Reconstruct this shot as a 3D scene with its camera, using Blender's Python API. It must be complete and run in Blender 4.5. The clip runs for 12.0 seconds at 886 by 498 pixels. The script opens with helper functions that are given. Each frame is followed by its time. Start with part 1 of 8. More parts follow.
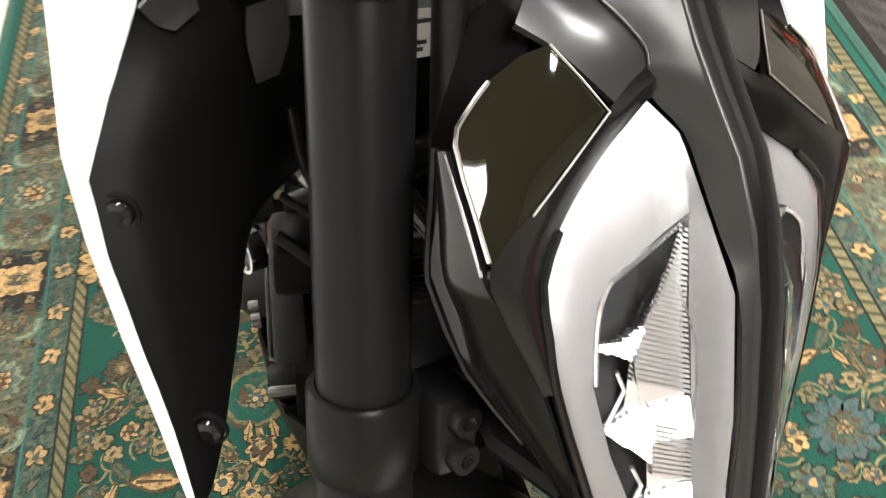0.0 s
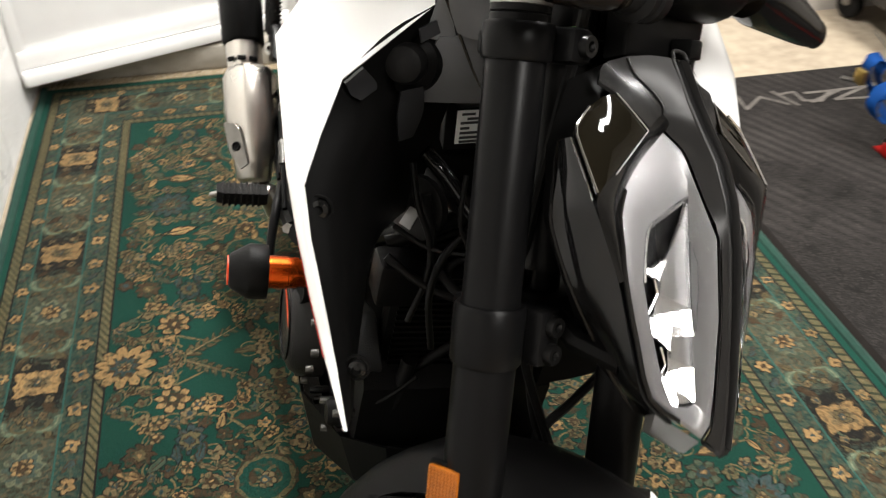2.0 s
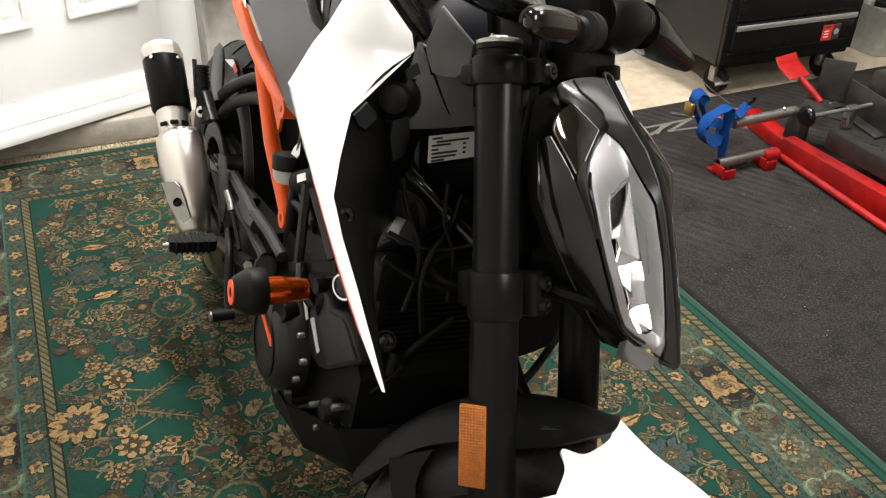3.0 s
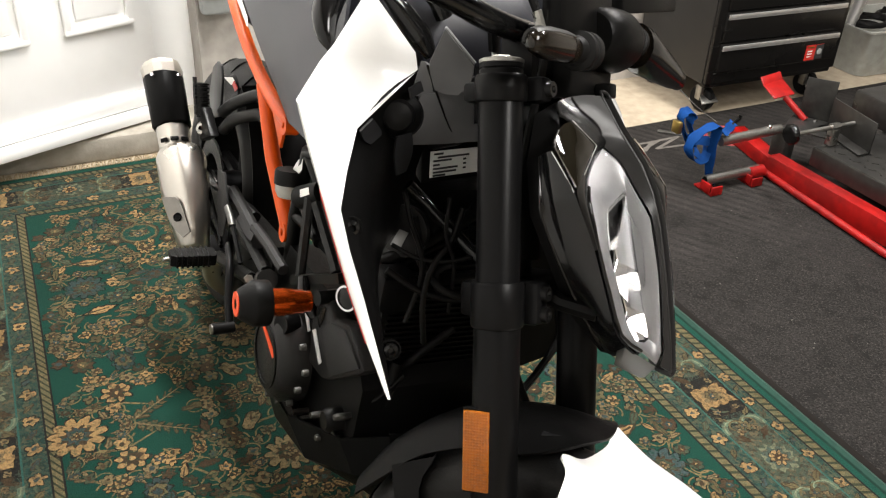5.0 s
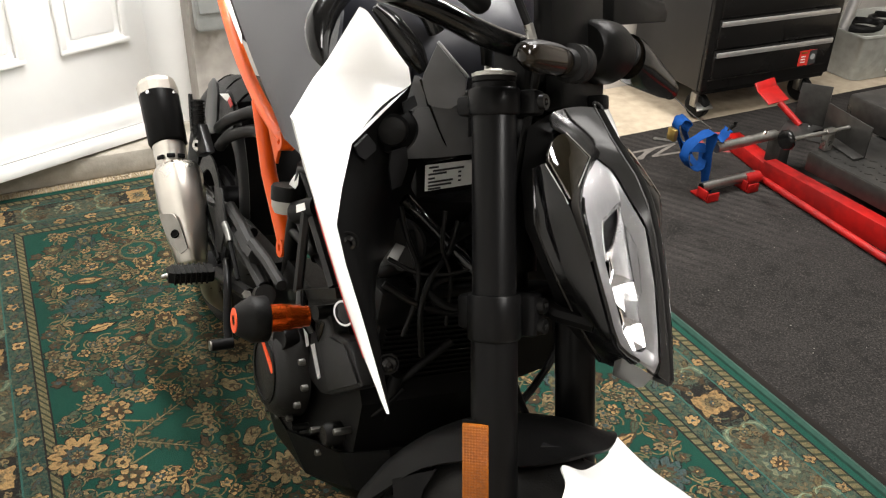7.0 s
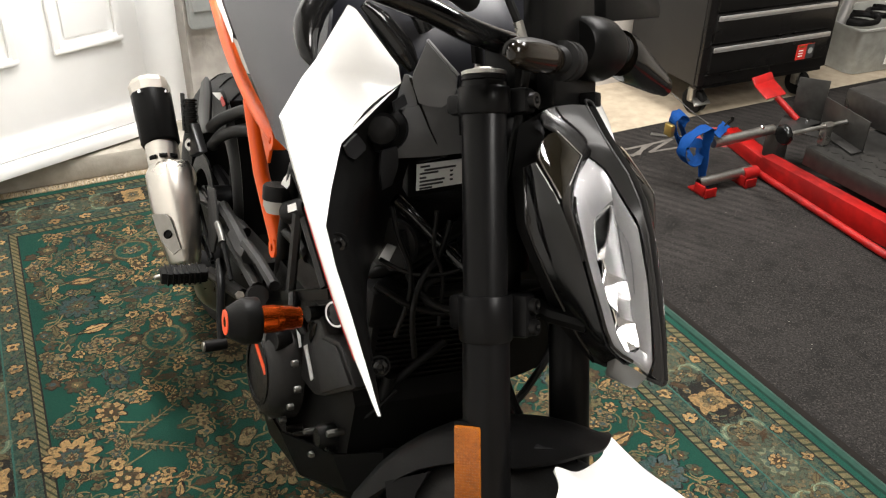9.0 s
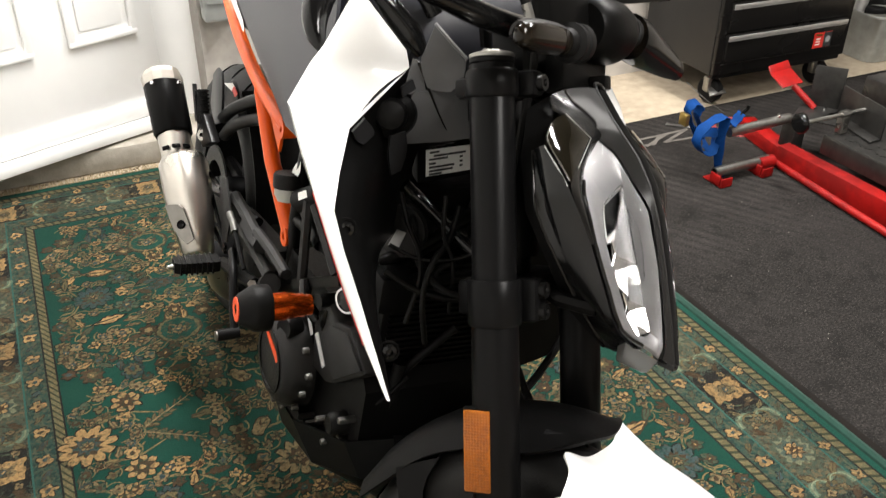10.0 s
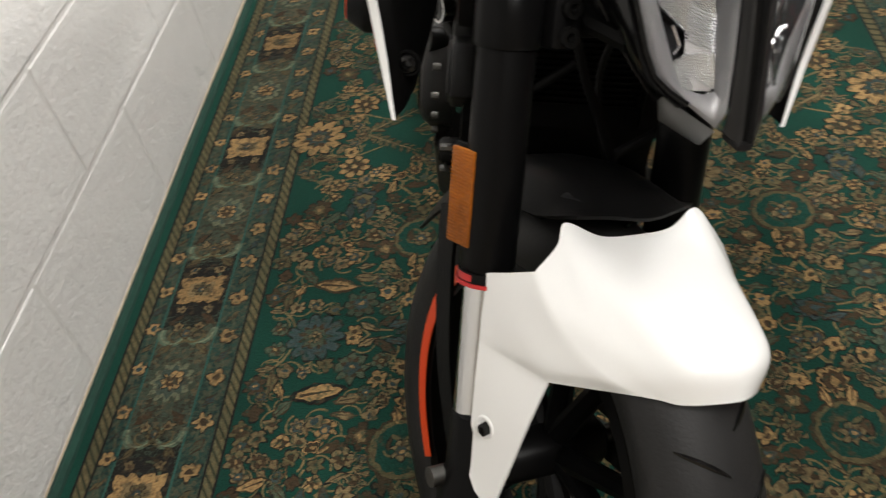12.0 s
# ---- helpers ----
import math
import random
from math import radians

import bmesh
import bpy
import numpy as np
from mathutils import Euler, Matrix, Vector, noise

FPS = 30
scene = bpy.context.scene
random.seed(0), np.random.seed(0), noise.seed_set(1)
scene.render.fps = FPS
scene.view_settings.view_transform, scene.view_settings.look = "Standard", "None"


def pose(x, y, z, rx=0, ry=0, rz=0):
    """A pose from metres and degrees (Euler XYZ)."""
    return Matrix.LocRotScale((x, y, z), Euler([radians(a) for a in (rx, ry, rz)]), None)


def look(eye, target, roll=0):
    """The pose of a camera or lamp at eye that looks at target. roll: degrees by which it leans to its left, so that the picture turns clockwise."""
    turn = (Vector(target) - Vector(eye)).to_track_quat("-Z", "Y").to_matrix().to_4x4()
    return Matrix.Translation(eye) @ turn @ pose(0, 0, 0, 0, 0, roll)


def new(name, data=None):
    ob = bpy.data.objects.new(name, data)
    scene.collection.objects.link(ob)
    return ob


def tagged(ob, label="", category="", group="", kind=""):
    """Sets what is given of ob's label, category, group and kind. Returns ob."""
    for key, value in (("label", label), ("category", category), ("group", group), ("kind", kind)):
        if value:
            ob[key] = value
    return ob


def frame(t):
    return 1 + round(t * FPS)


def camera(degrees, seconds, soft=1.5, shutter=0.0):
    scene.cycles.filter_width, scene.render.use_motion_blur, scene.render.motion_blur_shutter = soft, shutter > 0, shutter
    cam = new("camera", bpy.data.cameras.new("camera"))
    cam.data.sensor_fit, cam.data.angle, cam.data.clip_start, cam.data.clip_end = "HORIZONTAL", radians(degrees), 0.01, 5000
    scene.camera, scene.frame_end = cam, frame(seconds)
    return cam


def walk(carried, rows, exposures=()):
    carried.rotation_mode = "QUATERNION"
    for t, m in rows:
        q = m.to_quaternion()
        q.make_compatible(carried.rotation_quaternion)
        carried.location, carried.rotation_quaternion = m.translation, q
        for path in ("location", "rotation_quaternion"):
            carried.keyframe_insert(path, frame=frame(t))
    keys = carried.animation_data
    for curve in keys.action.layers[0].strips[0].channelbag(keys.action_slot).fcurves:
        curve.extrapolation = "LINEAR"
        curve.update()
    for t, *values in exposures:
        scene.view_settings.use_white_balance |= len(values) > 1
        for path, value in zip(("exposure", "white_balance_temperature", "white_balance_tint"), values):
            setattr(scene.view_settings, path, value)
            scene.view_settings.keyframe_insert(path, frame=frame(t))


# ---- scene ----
cam = camera(53.7, 12.0, soft=1.2, shutter=0.4)
PATH = [
    (0, (0.845, -0.256, 1.16), (0.903, 0.995, -0.4), -8.40),
    (0.3, (0.856, -0.3192, 1.1598), (0.839, 1.0188, -0.334), -6.90),
    (0.5, (0.825, -0.361, 1.188), (0.871, 0.982, -0.294), -4.30),
    (0.6, (0.811, -0.3886, 1.1892), (0.8952, 0.993, -0.2556), -2.48),
    (1, (0.771, -0.477, 1.217), (0.835, 0.96, -0.173), -1.30),
    (1.5, (0.741, -0.485, 1.2315), (0.7705, 0.995, -0.114), -2.00),
    (1.7, (0.7236, -0.4916, 1.2521), (0.8921, 1.0078, -0.0614), -1.36),
    (2, (0.635, -0.544, 1.245), (1.005, 0.996, 0.024), 0.70),
    (2.3, (0.5166, -0.6136, 1.2573), (1.1262, 0.8802, 0.0752), -0.24),
    (2.5, (0.467, -0.65, 1.2625), (1.127, 0.812, 0.068), 0.20),
    (2.7, (0.4378, -0.6772, 1.2765), (1.1328, 0.8022, 0.1256), 0.80),
    (3, (0.406, -0.698, 1.297), (1.142, 0.811, 0.211), 2.10),
    (5, (0.374, -0.718, 1.308), (1.147, 0.798, 0.257), 2.60),
    (5.5, (0.377, -0.716, 1.309), (1.156, 0.802, 0.266), 2.30),
    (6, (0.376, -0.719, 1.311), (1.153, 0.802, 0.269), 2.10),
    (6.5, (0.377, -0.721, 1.314), (1.156, 0.803, 0.28), 1.80),
    (7, (0.377, -0.72, 1.313), (1.156, 0.806, 0.282), 1.60),
    (9, (0.392, -0.714, 1.312), (1.169, 0.808, 0.273), 1.20),
    (9.5, (0.396, -0.714, 1.313), (1.169, 0.815, 0.281), 1.10),
    (10, (0.399, -0.721, 1.3), (1.139, 0.812, 0.251), 0.30),
    (10.5, (0.447, -0.734, 1.2545), (1.03, 0.7885, 0.0955), -2.10),
    (10.7, (0.4855, -0.7445, 1.2357), (0.9003, 0.7971, 0.0293), -3.21),
    (11, (0.61, -0.746, 1.206), (0.756, 0.807, -0.046), -6.60),
    (11.5, (0.794, -0.738, 1.16), (0.7285, 0.71, -0.2185), -9.85),
    (12, (0.838, -0.697, 1.139), (0.5485, 0.692, -0.271), -12.45),
]
EXPOSE = [(0.0, 1.05), (0.5, 0.41), (1.0, 0.36), (1.5, 0.08), (2.0, 0.02), (3.0, 0.11), (10.2, 0.11), (11.0, -0.34), (11.5, -0.58), (12.0, -0.66)]
walk(cam, [(t, look(eye, target, roll)) for t, eye, target, roll in PATH], EXPOSE)

# ---- light ----
world = bpy.data.worlds.new("world")
scene.world = world
world.use_nodes = True
wn = world.node_tree.nodes
sky = wn.new("ShaderNodeTexSky")
sky.sky_type, sky.sun_disc, sky.sun_elevation, sky.sun_rotation = "NISHITA", False, radians(35), radians(200)
wn["Background"].inputs["Strength"].default_value = 0.06
world.node_tree.links.new(sky.outputs["Color"], wn["Background"].inputs["Color"])


def area_lamp(name, m, sx, sy, watts, colour):
    data = bpy.data.lights.new(name, "AREA")
    data.shape, data.size, data.size_y, data.energy, data.color = "RECTANGLE", sx, sy, watts, colour
    ob = new(name, data)
    ob.matrix_world = m
    return ob


# unseen lamps, placed and sized to give the room its brightness
area_lamp("added_tube_source", pose(0.90, 1.42, 2.31), 0.16, 1.25, 90, (1.0, 0.975, 0.945))
area_lamp("added_tube_source", pose(2.7, 1.0, 2.31), 0.16, 1.45, 85, (1.0, 0.97, 0.94))
area_lamp("added_fill_source", pose(1.50, -1.1, 2.315), 0.58, 1.25, 60, (1.0, 0.97, 0.94))

# ---- materials ----


def material(name, colour, rough=0.5, metal=0.0, grain=0.0, grain_scale=60.0, bump=0.0, bump_scale=200.0, coat=0.0, rough_var=0.0, second=None, amount=0.5, alpha=1.0, transmission=0.0, specular=0.5, bump_depth=0.002):
    """Principled surface with a coarse and a fine variation, laid in object space."""
    m = bpy.data.materials.new(name)
    m.use_nodes = True
    nt = m.node_tree
    b = nt.nodes["Principled BSDF"]
    b.inputs["Base Color"].default_value = (*colour, 1)
    b.inputs["Roughness"].default_value = rough
    b.inputs["Metallic"].default_value = metal
    b.inputs["Coat Weight"].default_value = coat
    b.inputs["Coat Roughness"].default_value = 0.05
    b.inputs["Transmission Weight"].default_value = transmission
    b.inputs["Alpha"].default_value = alpha
    b.inputs["Specular IOR Level"].default_value = specular
    co = nt.nodes.new("ShaderNodeTexCoord")
    if grain or rough_var or second:
        n1 = nt.nodes.new("ShaderNodeTexNoise")
        n1.inputs["Scale"].default_value = grain_scale
        n1.inputs["Detail"].default_value = 6
        nt.links.new(co.outputs["Object"], n1.inputs["Vector"])
        n2 = nt.nodes.new("ShaderNodeTexNoise")
        n2.inputs["Scale"].default_value = grain_scale / 9
        n2.inputs["Detail"].default_value = 4
        nt.links.new(co.outputs["Object"], n2.inputs["Vector"])
        mix = nt.nodes.new("ShaderNodeMix")
        mix.data_type = "RGBA"
        other = second or tuple(c * (1 - grain) for c in colour)
        mix.inputs["A"].default_value = (*colour, 1)
        mix.inputs["B"].default_value = (*other, 1)
        add = nt.nodes.new("ShaderNodeMath")
        add.operation = "MULTIPLY"
        nt.links.new(n1.outputs["Fac"], add.inputs[0])
        nt.links.new(n2.outputs["Fac"], add.inputs[1])
        ramp = nt.nodes.new("ShaderNodeMapRange")
        ramp.inputs["From Min"].default_value = 0.14
        ramp.inputs["From Max"].default_value = 0.38
        ramp.inputs["To Max"].default_value = 1.0 if not second else amount * 2
        nt.links.new(add.outputs[0], ramp.inputs["Value"])
        nt.links.new(ramp.outputs[0], mix.inputs["Factor"])
        nt.links.new(mix.outputs["Result"], b.inputs["Base Color"])
        if rough_var:
            rr = nt.nodes.new("ShaderNodeMapRange")
            rr.inputs["From Min"].default_value = 0.3
            rr.inputs["From Max"].default_value = 0.7
            rr.inputs["To Min"].default_value = max(0.02, rough - rough_var)
            rr.inputs["To Max"].default_value = min(1, rough + rough_var)
            nt.links.new(n2.outputs["Fac"], rr.inputs["Value"])
            nt.links.new(rr.outputs[0], b.inputs["Roughness"])
    if bump:
        n3 = nt.nodes.new("ShaderNodeTexNoise")
        n3.inputs["Scale"].default_value = bump_scale
        n3.inputs["Detail"].default_value = 3
        nt.links.new(co.outputs["Object"], n3.inputs["Vector"])
        bp = nt.nodes.new("ShaderNodeBump")
        bp.inputs["Strength"].default_value = bump
        bp.inputs["Distance"].default_value = bump_depth
        nt.links.new(n3.outputs["Fac"], bp.inputs["Height"])
        nt.links.new(bp.outputs[0], b.inputs["Normal"])
    return m


def nodes_of(m):
    nt = m.node_tree

    def op(kind, a, b=None, c=None):
        n = nt.nodes.new("ShaderNodeMath")
        n.operation = kind
        for i, v in enumerate((a, b, c)):
            if v is None:
                continue
            if isinstance(v, (int, float)):
                n.inputs[i].default_value = v
            else:
                nt.links.new(v, n.inputs[i])
        return n.outputs[0]

    def mix(f, a, b):
        n = nt.nodes.new("ShaderNodeMix")
        n.data_type = "RGBA"
        for key, v in (("Factor", f), ("A", a), ("B", b)):
            if isinstance(v, (int, float)):
                n.inputs[key].default_value = v
            elif isinstance(v, tuple):
                n.inputs[key].default_value = (*v, 1)
            else:
                nt.links.new(v, n.inputs[key])
        return n.outputs["Result"]

    return nt, op, mix


RUG_X0, RUG_X1, RUG_Y0, RUG_Y1 = 0.02, 1.755, -0.75, 2.03


def rug_material():
    """Woven wool carpet: green field with tan blossoms, leaves and scrolling stems, framed by a wide border between rope stripes."""
    m = bpy.data.materials.new("rug_wool")
    m.use_nodes = True
    nt, op, mix = nodes_of(m)
    L = nt.links.new
    b = nt.nodes["Principled BSDF"]
    b.inputs["Roughness"].default_value = 0.95
    b.inputs["Specular IOR Level"].default_value = 0.15
    geo = nt.nodes.new("ShaderNodeNewGeometry")
    sep = nt.nodes.new("ShaderNodeSeparateXYZ")
    L(geo.outputs["Position"], sep.inputs[0])
    x, y = sep.outputs[0], sep.outputs[1]
    ex = op("MINIMUM", op("SUBTRACT", x, RUG_X0), op("SUBTRACT", RUG_X1, x))
    ey = op("MINIMUM", op("SUBTRACT", y, RUG_Y0), op("SUBTRACT", RUG_Y1, y))
    edge = op("MINIMUM", ex, ey)

    dark, green, teal = (0.010, 0.009, 0.008), (0.005, 0.033, 0.022), (0.011, 0.036, 0.029)
    cloud = nt.nodes.new("ShaderNodeTexNoise")
    cloud.inputs["Scale"].default_value = 9
    L(geo.outputs["Position"], cloud.inputs["Vector"])
    field = green
    knot = nt.nodes.new("ShaderNodeTexVoronoi")
    knot.inputs["Scale"].default_value = 150
    L(geo.outputs["Position"], knot.inputs["Vector"])
    pick = nt.nodes.new("ShaderNodeSeparateColor")
    L(knot.outputs["Color"], pick.inputs[0])
    knots = mix(op("GREATER_THAN", pick.outputs[0], 0.30), (0.013, 0.012, 0.009), mix(op("GREATER_THAN", pick.outputs[0], 0.55), (0.026, 0.046, 0.033), mix(op("GREATER_THAN", pick.outputs[0], 0.78), (0.050, 0.055, 0.034), (0.105, 0.078, 0.040))))
    swell = op("COSINE", op("MULTIPLY", op("SUBTRACT", y, 0.355), 2 * math.pi / 0.4152))
    ragged = op("MULTIPLY_ADD", op("SUBTRACT", cloud.outputs["Fac"], 0.5), 1.4, swell)
    ground = mix(cloud.outputs["Fac"], (0.026, 0.034, 0.023), (0.072, 0.056, 0.032))
    band = mix(op("GREATER_THAN", ragged, 0.30), mix(0.55, ground, knots), mix(0.14, (0.0085, 0.0080, 0.0072), knots))
    scroll = nt.nodes.new("ShaderNodeTexNoise")
    scroll.inputs["Scale"].default_value = 34
    scroll.inputs["Detail"].default_value = 1
    scroll.inputs["Distortion"].default_value = 1.6
    L(geo.outputs["Position"], scroll.inputs["Vector"])
    curl = op("LESS_THAN", op("ABSOLUTE", op("SUBTRACT", op("FRACT", op("MULTIPLY", scroll.outputs["Fac"], 7)), 0.5)), 0.14)
    band = mix(op("MULTIPLY", curl, 0.8), band, (0.040, 0.056, 0.040))
    thin = mix(0.34, mix(op("MULTIPLY", curl, 0.6), teal, (0.052, 0.052, 0.030)), knots)
    rope_t = op("FRACT", op("MULTIPLY", op("ADD", op("ADD", x, y), op("MULTIPLY", edge, 0.6)), 46))
    rope = mix(op("LESS_THAN", rope_t, 0.34), mix(0.30, mix(cloud.outputs["Fac"], (0.080, 0.072, 0.034), (0.135, 0.105, 0.050)), knots), (0.026, 0.030, 0.016))

    def between(lo, hi):
        return op("MULTIPLY", op("GREATER_THAN", edge, lo), op("LESS_THAN", edge, hi))

    col = mix(op("LESS_THAN", edge, 0.262), field, dark)
    col = mix(between(0.240, 0.258), col, rope)
    col = mix(op("LESS_THAN", edge, 0.236), col, thin)
    col = mix(op("LESS_THAN", edge, 0.190), col, (0.022, 0.070, 0.055))
    col = mix(op("LESS_THAN", edge, 0.186), col, band)
    col = mix(op("LESS_THAN", edge, 0.084), col, (0.022, 0.070, 0.055))
    col = mix(op("LESS_THAN", edge, 0.080), col, thin)
    col = mix(op("LESS_THAN", edge, 0.054), col, dark)
    col = mix(between(0.030, 0.050), col, rope)
    col = mix(op("LESS_THAN", edge, 0.026), col, (0.007, 0.044, 0.030))
    # woven motifs bring their own yarn colours
    yarn = nt.nodes.new("ShaderNodeVertexColor")
    yarn.layer_name = "yarn"
    worn = nt.nodes.new("ShaderNodeTexNoise")
    worn.inputs["Scale"].default_value = 130
    worn.inputs["Detail"].default_value = 3
    L(geo.outputs["Position"], worn.inputs["Vector"])
    gap = nt.nodes.new("ShaderNodeMapRange")
    gap.inputs["From Min"].default_value = 0.34
    gap.inputs["From Max"].default_value = 0.47
    gap.inputs["To Min"].default_value = 0.35
    L(worn.outputs["Fac"], gap.inputs["Value"])
    dye = nt.nodes.new("ShaderNodeTexNoise")
    dye.inputs["Scale"].default_value = 70
    dye.inputs["Detail"].default_value = 2
    L(geo.outputs["Position"], dye.inputs["Vector"])
    tint = nt.nodes.new("ShaderNodeMapRange")
    tint.inputs["From Min"].default_value = 0.54
    tint.inputs["From Max"].default_value = 0.66
    tint.inputs["To Max"].default_value = 0.6
    L(dye.outputs["Fac"], tint.inputs["Value"])
    wool = mix(tint.outputs[0], yarn.outputs["Color"], (0.050, 0.034, 0.018))
    cover = op("MULTIPLY", op("MULTIPLY", yarn.outputs["Alpha"], gap.outputs[0]), op("MULTIPLY_ADD", cloud.outputs["Fac"], 0.4, 0.75))
    col = mix(op("MINIMUM", cover, 1.0), col, wool)
    # pile: fine fleck and slow fading
    fleck = nt.nodes.new("ShaderNodeTexNoise")
    fleck.inputs["Scale"].default_value = 420
    fleck.inputs["Detail"].default_value = 2
    L(geo.outputs["Position"], fleck.inputs["Vector"])
    slow = nt.nodes.new("ShaderNodeTexNoise")
    slow.inputs["Scale"].default_value = 3.5
    slow.inputs["Detail"].default_value = 5
    L(geo.outputs["Position"], slow.inputs["Vector"])
    hs = nt.nodes.new("ShaderNodeHueSaturation")
    L(col, hs.inputs["Color"])
    L(op("ADD", op("MULTIPLY_ADD", fleck.outputs["Fac"], 1.5, -0.28), op("MULTIPLY", slow.outputs["Fac"], 0.85)), hs.inputs["Value"])
    L(hs.outputs[0], b.inputs["Base Color"])
    bp = nt.nodes.new("ShaderNodeBump")
    bp.inputs["Strength"].default_value = 0.55
    bp.inputs["Distance"].default_value = 0.003
    L(fleck.outputs["Fac"], bp.inputs["Height"])
    L(bp.outputs[0], b.inputs["Normal"])
    return m


def mat_rubber():
    """Black rubber matting with fine ribs, dust and scuffs."""
    m = material("ribbed_rubber", (0.022, 0.021, 0.02), 0.8, grain=0.3, grain_scale=40, specular=0.1)
    nt, op, mix = nodes_of(m)
    L = nt.links.new
    b = nt.nodes["Principled BSDF"]
    geo = nt.nodes.new("ShaderNodeNewGeometry")
    sep = nt.nodes.new("ShaderNodeSeparateXYZ")
    L(geo.outputs["Position"], sep.inputs[0])
    across = op("ADD", op("MULTIPLY", sep.outputs[0], 0.87), op("MULTIPLY", sep.outputs[1], 0.50))
    rib = op("SINE", op("MULTIPLY", across, 2 * math.pi / 0.037))
    bp = nt.nodes.new("ShaderNodeBump")
    bp.inputs["Strength"].default_value = 0.16
    bp.inputs["Distance"].default_value = 0.0015
    L(rib, bp.inputs["Height"])
    L(bp.outputs[0], b.inputs["Normal"])
    dust = nt.nodes.new("ShaderNodeTexNoise")
    dust.inputs["Scale"].default_value = 4.5
    dust.inputs["Detail"].default_value = 8
    mp = nt.nodes.new("ShaderNodeMapping")
    mp.inputs["Scale"].default_value = (0.8, 1.1, 1)
    L(geo.outputs["Position"], mp.inputs["Vector"])
    L(mp.outputs[0], dust.inputs["Vector"])
    f = nt.nodes.new("ShaderNodeMapRange")
    f.inputs["From Min"].default_value = 0.36
    f.inputs["From Max"].default_value = 0.72
    L(dust.outputs["Fac"], f.inputs["Value"])
    speck = nt.nodes.new("ShaderNodeTexVoronoi")
    speck.inputs["Scale"].default_value = 17
    L(geo.outputs["Position"], speck.inputs["Vector"])
    grit = nt.nodes.new("ShaderNodeTexNoise")
    grit.inputs["Scale"].default_value = 170
    grit.inputs["Detail"].default_value = 4
    L(geo.outputs["Position"], grit.inputs["Vector"])
    fleck = nt.nodes.new("ShaderNodeTexNoise")
    fleck.inputs["Scale"].default_value = 260
    fleck.inputs["Detail"].default_value = 2
    L(geo.outputs["Position"], fleck.inputs["Vector"])
    stain = nt.nodes.new("ShaderNodeTexNoise")
    stain.inputs["Scale"].default_value = 17
    stain.inputs["Detail"].default_value = 5
    L(geo.outputs["Position"], stain.inputs["Vector"])
    where = nt.nodes.new("ShaderNodeTexNoise")
    where.inputs["Scale"].default_value = 1.7
    L(geo.outputs["Position"], where.inputs["Vector"])

    def ranged(value, lo, hi, top=1.0):
        n = nt.nodes.new("ShaderNodeMapRange")
        n.inputs["From Min"].default_value, n.inputs["From Max"].default_value, n.inputs["To Max"].default_value = lo, hi, top
        L(value, n.inputs["Value"])
        return n.outputs[0]

    far = op("MAXIMUM", ranged(sep.outputs[1], 0.72, 0.98), ranged(where.outputs["Fac"], 0.57, 0.70))
    ribs = op("MULTIPLY", far, op("MULTIPLY_ADD", rib, 0.5, 0.5))
    base = mix(ranged(grit.outputs["Fac"], 0.36, 0.66), (0.0055, 0.0050, 0.0046), (0.0215, 0.0190, 0.0175))
    base = mix(ranged(stain.outputs["Fac"], 0.52, 0.64, 0.7), base, (0.0055, 0.0050, 0.0046))
    dusty = op("MULTIPLY", f.outputs[0], op("MULTIPLY_ADD", ribs, 0.75, 0.10))
    base = mix(dusty, base, (0.043, 0.0385, 0.0355))
    base = mix(ranged(fleck.outputs["Fac"], 0.58, 0.70, 0.7), base, (0.060, 0.053, 0.047))
    dots = op("LESS_THAN", speck.outputs["Distance"], 0.034)
    L(mix(dots, base, (0.13, 0.122, 0.11)), b.inputs["Base Color"])
    return m


